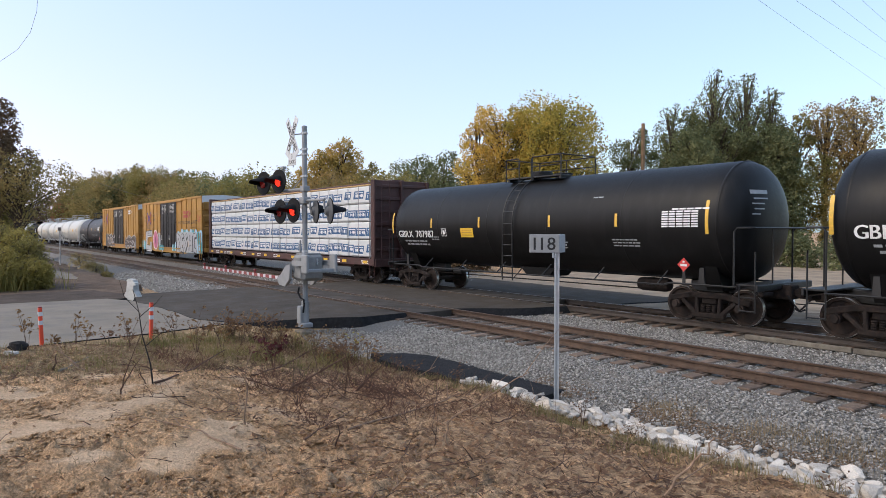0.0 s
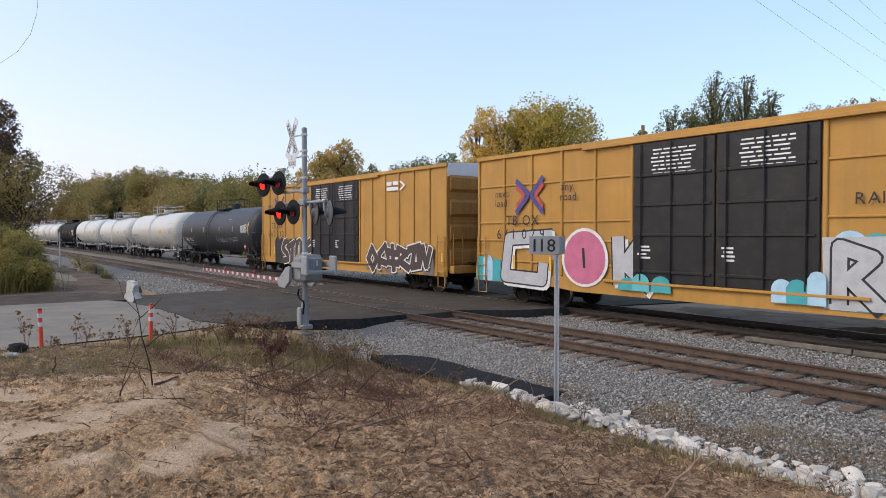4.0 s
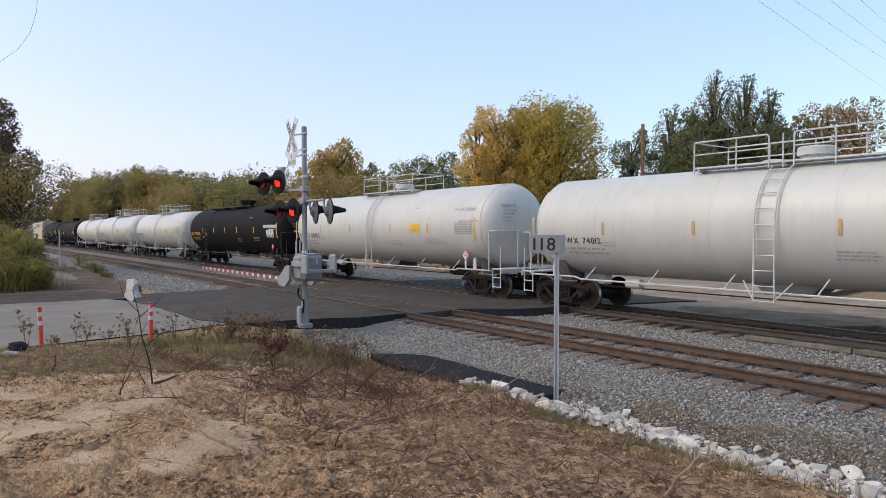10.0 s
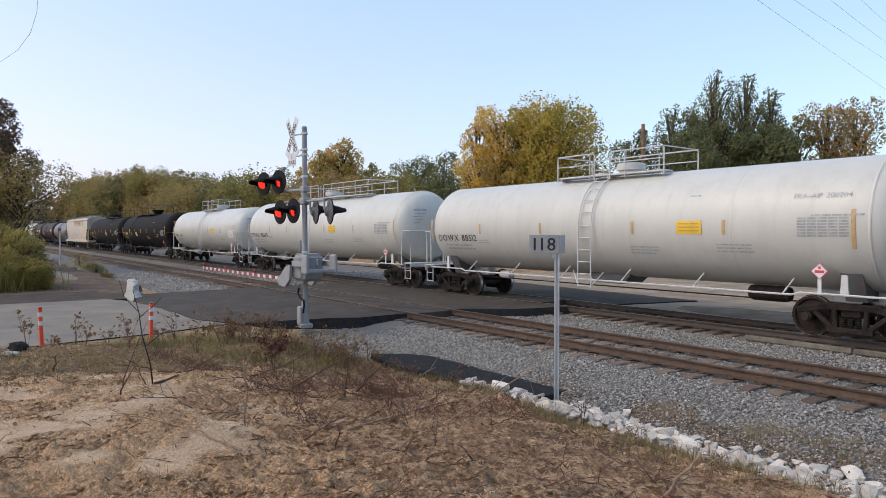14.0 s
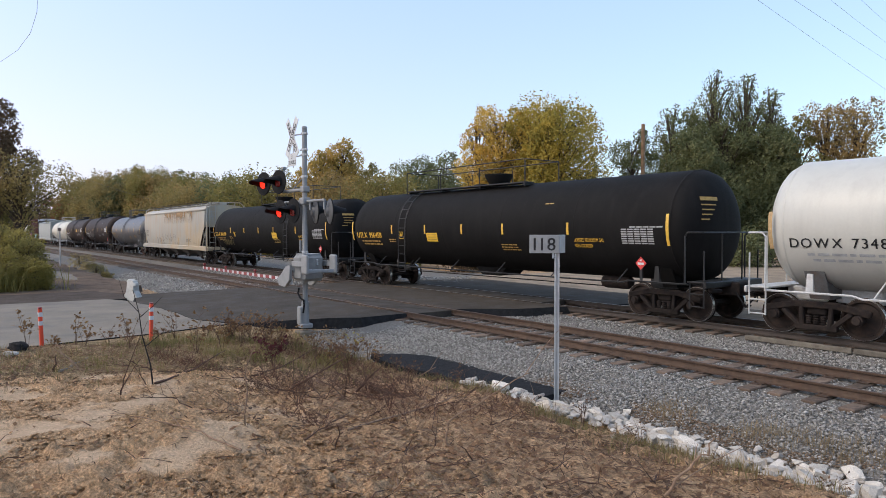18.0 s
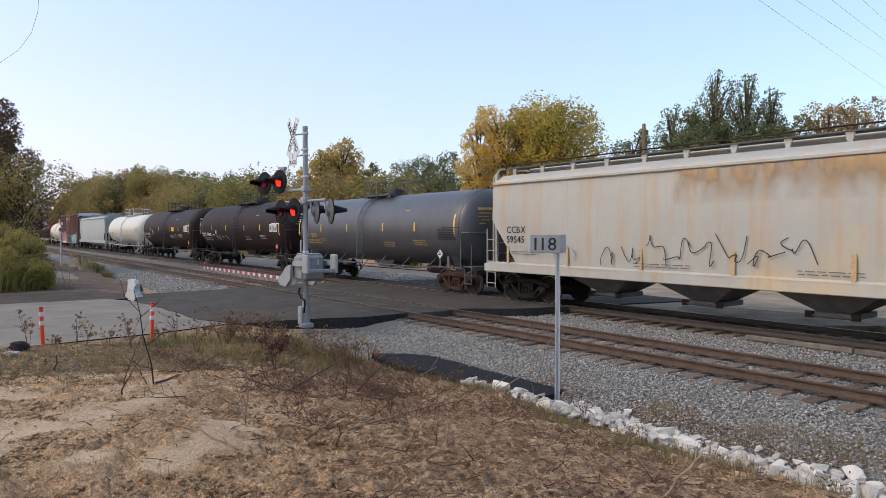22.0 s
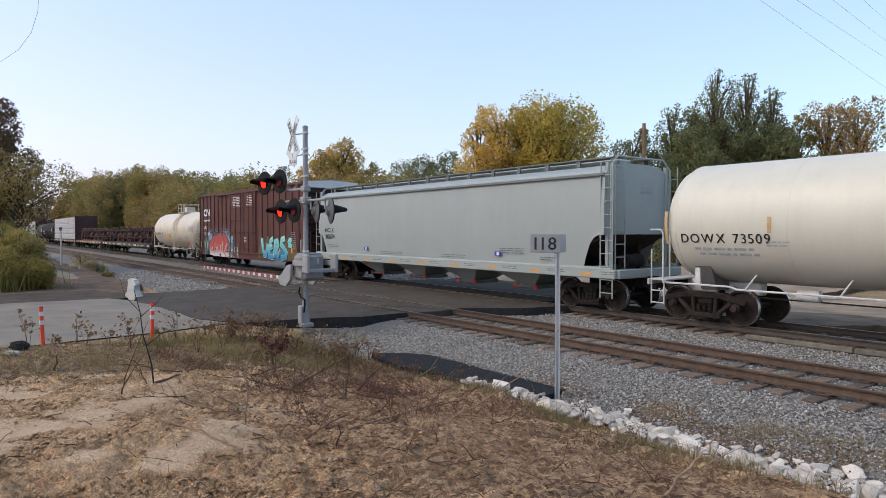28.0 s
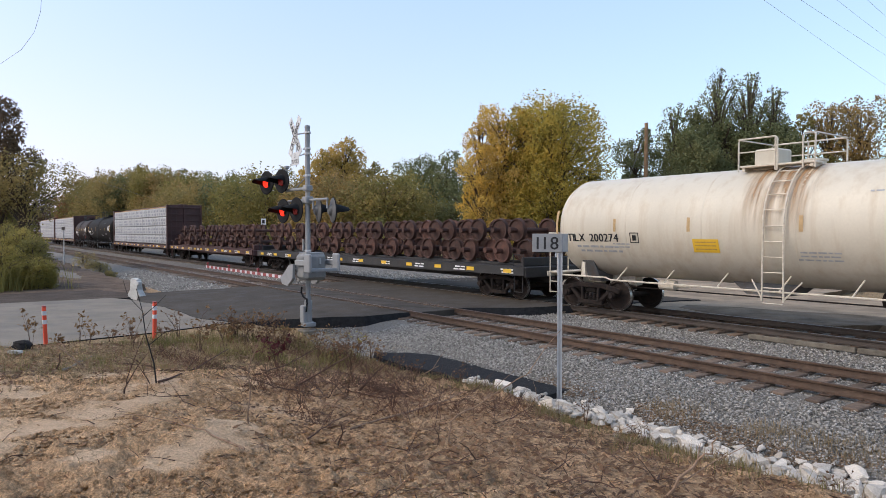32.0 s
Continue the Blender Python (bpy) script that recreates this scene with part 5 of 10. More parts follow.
def fade(name, c0, c1, z0, z1):
    """Sprayed paint that runs from one colour at height z0 to another at z1."""
    m = bpy.data.materials.new(name)
    m.use_nodes = True
    n, l = m.node_tree.nodes, m.node_tree.links
    b = n["Principled BSDF"]
    b.inputs["Roughness"].default_value = 0.5
    tc, xyz, nz = n.new("ShaderNodeTexCoord"), n.new("ShaderNodeSeparateXYZ"), n.new("ShaderNodeTexNoise")
    nz.inputs["Scale"].default_value = 3.0
    l.new(tc.outputs["Object"], xyz.inputs[0])
    l.new(tc.outputs["Object"], nz.inputs["Vector"])
    a = n.new("ShaderNodeMath")
    a.operation = "MULTIPLY_ADD"
    l.new(nz.outputs["Fac"], a.inputs[0])
    a.inputs[1].default_value = 0.5 * (z1 - z0)
    l.new(xyz.outputs[2], a.inputs[2])
    r, x = n.new("ShaderNodeMapRange"), n.new("ShaderNodeMix")
    r.inputs[1].default_value, r.inputs[2].default_value = z0 + 0.25 * (z1 - z0), z1 + 0.25 * (z1 - z0)
    l.new(a.outputs[0], r.inputs[0])
    x.data_type = "RGBA"
    x.inputs[6].default_value, x.inputs[7].default_value = (*c0, 1), (*c1, 1)
    l.new(r.outputs[0], x.inputs[0])
    l.new(x.outputs[2], b.inputs["Base Color"])
    return m


def ribbon(g, pts, r, y, drop=(0.0, 0.0)):
    """A broad stroke of paint along a line, with rounded joints."""
    for i, ((a, b), (c, d)) in enumerate(zip(pts, pts[1:])):
        dd = Vector((c - a, d - b))
        q = Vector((-dd.y, dd.x)).normalized() * r
        yy = y - 0.0002 * (i % 3)
        o = len(g.v)
        g.v += [(a + q.x + drop[0], yy, b + q.y + drop[1]), (a - q.x + drop[0], yy, b - q.y + drop[1]), (c - q.x + drop[0], yy, d - q.y + drop[1]), (c + q.x + drop[0], yy, d + q.y + drop[1])]
        g.f.append((o, o + 1, o + 2, o + 3))
    for i, (a, b) in enumerate(pts):
        n = 8
        if 0 < i < len(pts) - 1:
            o = len(g.v)
            g.v += [(a + r * math.cos(2 * math.pi * k / n + 0.3) + drop[0], y - 0.0007, b + r * math.sin(2 * math.pi * k / n + 0.3) + drop[1]) for k in range(n)]
            g.f.append(tuple(range(o, o + n)))


def stroke_piece(car, strokes, r, y, fill, edge, edge_w=0.045, shade=None, shine=None):
    """Broad sprayed strokes, each with a dark or pale outline, and where wanted a cast edge and a shine."""
    for k, pts in enumerate(strokes):
        yy = y - 0.0012 * (k % 2)
        if shade:
            g = Geo()
            ribbon(g, pts, r + edge_w, yy - 0.002, (0.10, -0.09))
            part("paint_shade", g, M[shade], car, smooth=False, fix=False)
        g = Geo()
        ribbon(g, pts, r + edge_w, yy - 0.0045)
        b = part("paint_outline", g, M[edge], car, "sprayed outline", smooth=False, fix=False)
        g = Geo()
        ribbon(g, pts, r, yy - 0.008)
        part("paint_fill", g, M[fill], b, "broad sprayed stroke", smooth=False, fix=False)
        if shine:
            g = Geo()
            ribbon(g, [(p[0] - r * 0.55, p[1] + r * 0.45) for p in pts[:2]], 0.018, yy - 0.011)
            part("paint_shine", g, M[shine], b, smooth=False, fix=False)


def paint_columns(car, x0, x1, z0, z1, y, n, cols, seed, jag=0.25):
    """Upright round-topped bubbles of spray paint side by side."""
    rnd = random.Random(seed)
    w = (x1 - x0) / n
    for k in range(n):
        g = Geo()
        cx = x0 + w * (k + 0.5) + rnd.uniform(-0.06, 0.06)
        r = w * rnd.uniform(0.52, 0.66)
        top = z1 - rnd.uniform(0, jag)
        pts = [(cx - r, z0), (cx + r, z0)] + [(cx + r * math.cos(a) * rnd.uniform(0.9, 1.08), top - r * 0.8 + r * 0.9 * math.sin(a)) for a in np.linspace(0, math.pi, 9)]
        spray(g, pts, y - 0.0008 * (k % 2))
        part("paint_bubble", g, M[cols[k % len(cols)]], car, "bubble of spray paint", smooth=False, fix=False)


def box_car(q0, q1, label, paint, door, number, letters, panels, seed=0, roof="greypaint", split=(-0.135, 0.135), bars=False):
    """A sixty-foot boxcar with ribbed sides and two plug doors."""
    L = q1 - q0
    H = L / 2
    hb = 9.18
    W = 1.6
    z0, z1 = 0.98, 5.06
    car = thing("boxcar", label, "boxcar", group="cars of the train")
    TRAIN.append((car, (q0 + q1) / 2))
    pm = M[paint]
    body = part("body", Geo().box((0, 0, (z0 + z1) / 2), (2 * hb, 2 * W - 0.12, z1 - z0), 0.02), pm, car)
    part("roof", Geo().prism([(-W, z1), (-W, z1 - 0.10), (W, z1 - 0.10), (W, z1), (0, z1 + 0.12)], -hb - 0.02, hb + 0.02, "yz"), M[roof] if roof else pm, car, "pressed steel roof")
    for y in (-1, 1):
        part("eave", Geo().box((0, y * (W - 0.02), z1 - 0.06), (2 * hb, 0.08, 0.14), 0.01), pm, car)
        part("side_sill", Geo().prism([(-hb, z0 + 0.05), (-hb, 0.72), (-hb * 0.62, 0.72), (-hb * 0.5, 0.62), (hb * 0.5, 0.62), (hb * 0.62, 0.72), (hb, 0.72), (hb, z0 + 0.05)], y * (W - 0.08), y * (W - 0.02)), pm, car)
    dx0, dx1 = split[0] * 2 * hb, split[1] * 2 * hb
    xs = [x for x in np.linspace(-hb + 0.06, dx0 - 0.06, panels)] + [x for x in np.linspace(dx1 + 0.06, hb - 0.06, panels)]
    for x in xs:
        for y in (-1, 1):
            part("rib", Geo().box((0, 0, 0), (0.07 if paint == "box_brown" else 0.11, 0.07, z1 - z0 - 0.16), 0.02), pm, car, m=pose(x, y * (W - 0.04), (z0 + z1) / 2), key=("rib", paint))
    if bars:
        for a, b in ((-hb + 0.1, dx0), (dx1, hb - 0.1)):
            for z in (2.15, 2.75, 4.0, 1.45):
                part("side_bar", Geo().box(((a + b) / 2, -W + 0.045, z), (b - a, 0.05, 0.06), 0.012), pm, car)
    # doors
    for k, (a, b) in enumerate(((dx0, 0.0), (0.0, dx1))):
        d = part("door", Geo().box(((a + b) / 2, -W + 0.02, 2.95), (b - a - 0.05, 0.09, 3.78), 0.015), M[door], car, "plug door, shut")
        for z in (1.35, 2.35, 3.15, 3.95):
            part("door_ridge", Geo().box(((a + b) / 2, -W - 0.04, z), (b - a - 0.2, 0.05, 0.08), 0.015), M[door], d)
        for x in (a + 0.3, b - 0.3, (a + b) / 2):
            part("door_rod", Geo().pipe([(x, -W - 0.075, 1.1), (x, -W - 0.075, 4.8)], 0.022, 6), M[door], d)
        part("door_print", flat_rows(a + 0.6, b - 0.55, 4.6, 7, 0.038, 0.105, -W - 0.03, seed + k), M["white_letter"], d, "rows of small white print", smooth=False, fix=False)
        part("door_placard", flat_rows(a + 0.15, a + 0.6, 2.0, 4, 0.05, 0.1, -W - 0.03, seed + 9 + k), M["white_letter"], d, smooth=False, fix=False)
        part("far_door", Geo().box(((a + b) / 2, W - 0.02, 2.95), (b - a - 0.05, 0.09, 3.78), 0.015), M[door], car)
    part("door_track", Geo().box((0, -W - 0.03, 1.02), (dx1 - dx0 + 2.0, 0.1, 0.07), 0.01), M["box_yellow"] if paint == "box_yellow" else pm, car)
    part("upper_door_track", Geo().box((0, -W - 0.03, z1 - 0.16), (dx1 - dx0 + (5.4 if paint == "box_brown" else 3.6), 0.09, 0.1), 0.01), pm, car)
    # ends
    for s in (-1, 1):
        # end colours are darker than the sides: shade is painted into them
        end_mat = M["box_end"] if paint == "box_yellow" else M["end_shade"]
        rows, pitch = (4, 0.95) if paint == "box_yellow" else (7, 0.52)
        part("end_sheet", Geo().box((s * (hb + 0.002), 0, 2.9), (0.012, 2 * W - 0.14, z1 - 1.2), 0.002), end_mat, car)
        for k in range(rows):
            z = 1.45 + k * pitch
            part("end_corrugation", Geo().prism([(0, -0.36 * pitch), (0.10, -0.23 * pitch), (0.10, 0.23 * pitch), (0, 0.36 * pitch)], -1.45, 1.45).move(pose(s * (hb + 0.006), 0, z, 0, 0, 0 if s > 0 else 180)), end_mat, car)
        if paint == "box_yellow" or paint == "box_brown":
            part("end_cap_sheet", Geo().prism([(-W + 0.05, z1 - 0.5), (W - 0.05, z1 - 0.5), (W - 0.05, z1), (0, z1 + 0.1), (-W + 0.05, z1)], s * (hb + 0.004), s * (hb + 0.03), "yz"), M["whitepaint"], car, "white sheet over the car end")
        if s > 0:
            bw = part("brake_wheel", Geo().lathe([(-0.02, 0.23), (0.0, 0.25), (0.02, 0.28), (0.0, 0.29), (-0.02, 0.28), (-0.02, 0.23)], 22, "x", False), M["truck"], car, "dark iron brake wheel", m=pose(hb + 0.34, 0.1, 2.15))
            for k in range(5):
                part("spoke", lambda: Geo().box((0, 0, 0.13), (0.02, 0.03, 0.26), 0.005), M["truck"], bw, m=pose(0, 0, 0, 72 * k, 0, 0), key="brake_spoke")
            part("brake_housing", Geo().box((hb + 0.2, 0.1, 2.05), (0.2, 0.3, 0.42), 0.05).box((hb + 0.16, 0.1, 1.45), (0.05, 0.06, 0.9), 0.01), M["truck"], car, "dark brake gear housing")
        part("end_platform", Geo().box((s * (hb + 0.28), 0.1, 1.26), (0.36, 1.5, 0.04), 0.008), M["truck"], car, "open grating brake platform")
        part("end_grab", Geo().pipe([(s * (hb + 0.12), -1.4, 2.85), (s * (hb + 0.16), -1.35, 2.85), (s * (hb + 0.16), 1.35, 2.85), (s * (hb + 0.12), 1.4, 2.85)], 0.016, 6), pm, car)
        for y in (-W - 0.06, W + 0.06):
            part("ladder", ladder_geo(0.44, 0.75, 2.3), pm, car, m=pose(s * (hb - 0.3), y, 0))
            part("step", Geo().pipe([(-0.22, 0, 0.9), (-0.22, 0, 0.32), (0.22, 0, 0.32), (0.22, 0, 0.9)], 0.022, 6), pm, car, m=pose(s * (hb - 0.3), y * 0.97, 0))
        part("end_ladder", ladder_geo(0.44, 0.9, 2.4).move(pose(0, 0, 0, 0, 0, 90)), pm, car, m=pose(s * (hb + 0.14), -1.15, 0))
        part("end_sill", Geo().box((s * (hb + 0.12), 0, 1.0), (0.3, 2.9, 0.3), 0.02), pm, car)
        part("draft_sill", Geo().box((s * (H - 1.2), 0, 0.87), (2.0, 0.4, 0.36), 0.03), M["truck"], car)
        build_truck(car, s * (H - 3.35))
        build_coupler(car, s * H, s)
    part("centre_sill", Geo().box((0, 0, 0.82), (2 * hb, 0.36, 0.34), 0.02), M["truck"], car)
    for k in (-0.96, -0.8, -0.62, -0.44, -0.2, 0.0, 0.2, 0.44, 0.62, 0.8, 0.96):
        part("reflector", Geo().box((0, 0, 0), (0.1, 0.006, 0.46)), M["reflect"], car, m=pose(k * hb + 0.09, -W - 0.008, 1.42), key="box_reflector", smooth=False)
    return car


def flat_rows(x0, x1, z, rows, h, pitch, y, seed):
    """Lines of unreadable print as plain bars."""
    rnd = random.Random(seed)
    g = Geo()
    for k in range(rows):
        x = x0 + rnd.uniform(0, 0.12)
        while x < x1 - 0.1:
            w = min(rnd.uniform(0.12, 0.4), x1 - x)
            o = len(g.v)
            zz = z - k * pitch
            g.v += [(x, y, zz), (x + w, y, zz), (x + w, y, zz + h), (x, y, zz + h)]
            g.f.append((o, o + 1, o + 2, o + 3))
            x += w + 0.06
    return g


def hopper_car(q0, q1, label, paint, number, letters, dark, seed=0):
    """A covered hopper with curved side sheets, slope ends and four outlets."""
    L = q1 - q0
    H = L / 2
    he = H - 0.86
    W = 1.58
    car = thing("covered_hopper", label, "hopper car", group="cars of the train")
    TRAIN.append((car, (q0 + q1) / 2))
    pm = M[paint]
    # full at the top, cut back at the lower ends: a slanted cut, or a small round one on the newer car
    cut, zcut = (1.2, 2.8) if dark else (0.8, 2.3)
    g = Geo()

    def xat(z):
        f = max(0.0, (zcut - z) / (zcut - 1.28))
        return he - cut * (f if dark else f ** 0.32)
    zs = [1.28, 1.6, 2.0, zcut - 0.28, zcut - 0.12, zcut - 0.03, zcut, 3.1, 3.5, 4.02]
    for s in (-1, 1):
        o = len(g.v)
        for z in zs:
            y = s * (W - 0.05 + 0.06 * math.sin((z - 1.28) / 2.74 * math.pi))
            g.v += [(-xat(z), y, z), (xat(z), y, z)]
        for k in range(len(zs) - 1):
            g.f.append((o + 2 * k, o + 2 * k + 1, o + 2 * k + 3, o + 2 * k + 2))
    m2 = len(zs)
    for k in range(zs.index(zcut), m2 - 1):
        for e in (0, 1):
            g.f.append((2 * k + e, 2 * k + 2 + e, 2 * m2 + 2 * k + 2 + e, 2 * m2 + 2 * k + e))
    g.f.append((0, 1, 2 * m2 + 1, 2 * m2))
    # roof shell
    o = len(g.v)
    rp = [(-W + 0.05, 4.02), (-W + 0.12, 4.16), (-1.05, 4.36), (-0.5, 4.43), (0.5, 4.43), (1.05, 4.36), (W - 0.12, 4.16), (W - 0.05, 4.02)]
    for x in (-he, he):
        g.v += [(x, a, b) for a, b in rp]
    k8 = len(rp)
    g.f += [(o + i, o + i + 1, o + k8 + i + 1, o + k8 + i) for i in range(k8 - 1)] + [tuple(range(o, o + k8)), tuple(range(o + k8, o + 2 * k8))]
    part("body", g, pm, car)
    for y in (-1, 1):
        part("side_plate", Geo().box((0, y * (W - 0.02), 4.05), (2 * he, 0.10, 0.10), 0.02), pm if dark else M["hop_trim"], car)
        part("side_sill", Geo().box((0, y * (W - 0.02), 1.15), (2 * H - 0.9, 0.12, 0.27), 0.02), pm, car)
        part("sill_ledge", Geo().prism([(y * (W - 0.06), 1.27), (y * (W + 0.045), 1.27), (y * (W + 0.045), 1.30), (y * (W - 0.06), 1.36)], -H + 0.6, H - 0.6, "yz"), pm, car)
    # running board on brackets
    for s in (-1, 1):
        part("running_board", Geo().box((0, s * 0.62, 4.62), (2 * he, 0.5, 0.035), 0.006), M["hop_trim"] if dark is None else M["hop_dark"], car, "open grating running board")
        for x in np.linspace(-he + 0.3, he - 0.3, 14):
            part("board_bracket", Geo().prism([(-0.05, 4.36), (0.05, 4.36), (0.10, 4.605), (-0.10, 4.605)], -0.03, 0.03), pm if dark else M["hop_trim"], car, m=pose(x, s * 0.8, 0.0), key=("bracket", paint))
        if dark is not None:
            part("roof_rail", Geo().pipe([(-he, s * 1.0, 4.42), (-he + 0.1, s * 1.0, 4.72), (he - 0.1, s * 1.0, 4.72), (he, s * 1.0, 4.42)], 0.02, 6), M["hop_slope"], car)
    part("hatch_trough", Geo().box((0, 0, 4.52), (2 * he - 1.0, 0.62, 0.2), 0.04), pm, car)
    # outlets
    for k in range(4):
        x = (-0.54 + 0.36 * k) * he
        hp = part("hopper_bay", Geo().add([(x - 1.5, -1.3, 1.2), (x + 1.5, -1.3, 1.2), (x + 1.5, 1.3, 1.2), (x - 1.5, 1.3, 1.2), (x - 0.32, -0.5, 0.5), (x + 0.32, -0.5, 0.5), (x + 0.32, 0.5, 0.5), (x - 0.32, 0.5, 0.5)],
                                          [(0, 1, 5, 4), (1, 2, 6, 5), (2, 3, 7, 6), (3, 0, 4, 7), (4, 5, 6, 7), (0, 3, 2, 1)]), M["hop_dark"] if dark else pm, car)
        part("outlet_gate", Geo().box((x - 0.5, -0.64, 0.46), (0.2, 0.05, 0.16), 0.01).box((x + 0.5, -0.64, 0.46), (0.2, 0.05, 0.16), 0.01), M["hop_slope"] if dark else M["gate_red"], hp, "rusty outlet gate ratchet" if dark else "red outlet gate ratchet")
        part("gate_shaft", Geo().cyl((x - 0.42, -0.66, 0.44), (x + 0.42, -0.66, 0.44), 0.025, n=8), M["hop_dark"], hp)
        part("outlet_frame", Geo().box((x, 0, 0.46), (0.95, 1.25, 0.14), 0.02), M["hop_dark"], hp, "dark outlet frame")
    # ends
    for s in (-1, 1):
        # sheets and posts below the end wall carry dirt and painted-in shade
        part("slope_sheet", Geo().prism([(s * (he - 0.02), zcut - 0.01), (s * (he - 2.3), 1.1), (s * (he - 2.4), 1.1), (s * (he - 0.12), zcut - 0.01)], -1.5, 1.5), M["hop_slope"], car, "dirty slope sheet, darkened for shade")
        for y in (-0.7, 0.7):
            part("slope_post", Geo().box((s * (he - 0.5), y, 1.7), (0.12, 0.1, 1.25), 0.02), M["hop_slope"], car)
        for y in (-1.4, 1.4):
            part("end_post", Geo().box((s * (he - 0.02), y, 2.8), (0.12, 0.1, 3.2), 0.015), pm, car)
            if dark:
                part("corner_brace", Geo().pipe([(s * (he - cut), y, 1.25), (s * (he - 0.05), y, zcut - 0.03)], 0.035, 6), pm, car)
            part("ladder", ladder_geo(0.44, 0.45, 2.5 if dark else 4.4), pm, car, m=pose(s * (H - 0.78), y * 1.12, 0))
        part("end_ladder", ladder_geo(0.44, 1.1, 4.6).move(pose(0, 0, 0, 0, 0, 90)), pm, car, m=pose(s * (he + 0.12), -1.0, 0))
        part("ladder_post", Geo().pipe([(s * (he + 0.12), -1.42, 1.2), (s * (he + 0.12), -1.42, 4.3), (s * (he + 0.1), -1.1, 4.6), (s * (he + 0.1), 1.1, 4.6), (s * (he + 0.12), 1.42, 4.3), (s * (he + 0.12), 1.42, 1.2)], 0.035, 6), pm, car)
        g = Geo()
        flat_text(g, number[0], 0.35, 3.75, 0, 0.16, spacing=0.1)
        flat_text(g, number[1], 0.3, 3.5, 0, 0.16, spacing=0.1)
        g.v = [(s * (he + 0.012), p[0] - 0.2, p[2]) for p in g.v]
        part("end_number", g, M["grey_letter"], car, "small stencilled end number", smooth=False, fix=False)
        part("end_beam", Geo().box((s * (H - 0.5), 0, 1.15), (0.3, 3.0, 0.26), 0.02), pm, car)
        part("end_deck", Geo().box((s * (H - 1.2), 0, 1.06), (1.6, 2.7, 0.06), 0.01), pm, car)
        part("draft_sill", Geo().box((s * (H - 1.4), 0, 0.88), (2.4, 0.4, 0.36), 0.03), M["truck"], car)
        part("air_reservoir", Geo().lathe([(-0.45, 0.05), (-0.4, 0.2), (0.4, 0.2), (0.45, 0.05)], 18, "y"), M["truck"], car, m=pose(s * (H - 1.1), 0, 1.5))
        build_truck(car, s * (H - 1.95))
        build_coupler(car, s * H, s)
    yy = -W - 0.016
    g = Geo()
    flat_text(g, number[0], -he + 0.75, 2.35, yy, 0.23, bold=0.012)
    flat_text(g, number[1], -he + 0.75, 2.03, yy, 0.23, bold=0.012)
    part("number", g, M[letters], car, "stencilled car number", smooth=False, fix=False)
    for k, (a, b, z, r) in enumerate(((-he + 0.9, -he + 2.2, 1.72, 2), (-3.2, -1.4, 1.5, 2), (1.2, 2.8, 1.5, 2), (he - 4.6, he - 3.3, 1.8, 3), (he - 2.7, he - 1.9, 1.55, 2))):
        part("small_print", flat_rows(a, b, z, r, 0.022, 0.075, yy, seed + k), M["hop_print"], car, smooth=False, fix=False)
    for k in np.linspace(-0.93, 0.93, 9) if dark is None else ():
        part("sill_print", flat_rows(k * he + 0.5, k * he + 1.3, 1.2, 2, 0.018, 0.06, -W - 0.045, seed + int(k * 90)), M["hop_print"], car, smooth=False, fix=False)
        part("reflector", Geo().box((0, 0, 0), (0.42, 0.006, 0.085)), M["reflect_tan"], car, m=pose(k * he, -W - 0.045, 1.14), key="sill_reflector", smooth=False)
    return car


def flat_frame(car, H, paint, deck_z, bulk=False):
    """Underframe of a flat or centre-beam car with trucks and couplers."""
    pm = M[paint]
    hb = H - 0.45
    part("deck", Geo().box((0, 0, deck_z - 0.05), (2 * hb, 2.9, 0.1), 0.015), pm, car)
    part("centre_sill", Geo().box((0, 0, 0.84), (2 * hb, 0.5, 0.5), 0.03), pm, car)
    for y in (-1, 1):
        part("side_sill", Geo().prism([(-hb, deck_z), (-hb, deck_z - 0.3), (-hb * 0.72, deck_z - 0.3), (-hb * 0.6, deck_z - 0.33), (hb * 0.6, deck_z - 0.33), (hb * 0.72, deck_z - 0.3), (hb, deck_z - 0.3), (hb, deck_z)], y * 1.44, y * 1.52), pm, car)
    for x in np.linspace(-hb + 1.2, hb - 1.2, 12):
        part("cross_bearer", Geo().box((0, 0, 0), (0.14, 2.8, 0.22), 0.02), pm, car, m=pose(x, 0, deck_z - 0.22), key=("bearer", paint))
    for x in np.linspace(-hb + 0.8, hb - 0.8, 12):
        part("reflector", Geo().box((0, 0, 0), (0.42, 0.006, 0.13)), M["p_yellow"], car, m=pose(x, -1.526, deck_z - 0.16), key="flat_reflector", smooth=False)
    for x in np.linspace(-hb + 1.6, hb - 1.2, 9):
        part("small_print", flat_rows(0, 0.7, 0, 2, 0.05, 0.1, -1.526, int(x * 7) + 60), M["white_letter"], car, m=pose(x, 0, deck_z - 0.14), smooth=False, fix=False)
    for s in (-1, 1):
        part("end_sill", Geo().box((s * hb, 0, deck_z - 0.18), (0.12, 2.95, 0.36), 0.02), pm, car)
        for y in (-1.42, 1.42):
            part("step", Geo().pipe([(-0.2, 0, 0.9), (-0.2, 0, 0.32), (0.2, 0, 0.32), (0.2, 0, 0.9)], 0.022, 6), pm, car, m=pose(s * (hb - 0.35), y, 0))
            part("grab_iron", Geo().pipe([(-0.25, 0, deck_z), (-0.25, 0, deck_z + 0.4), (0.25, 0, deck_z + 0.4), (0.25, 0, deck_z)], 0.016, 6), pm, car, m=pose(s * (hb - 0.35), y, 0))
        build_truck(car, s * (H - 2.3))
        build_coupler(car, s * H, s)


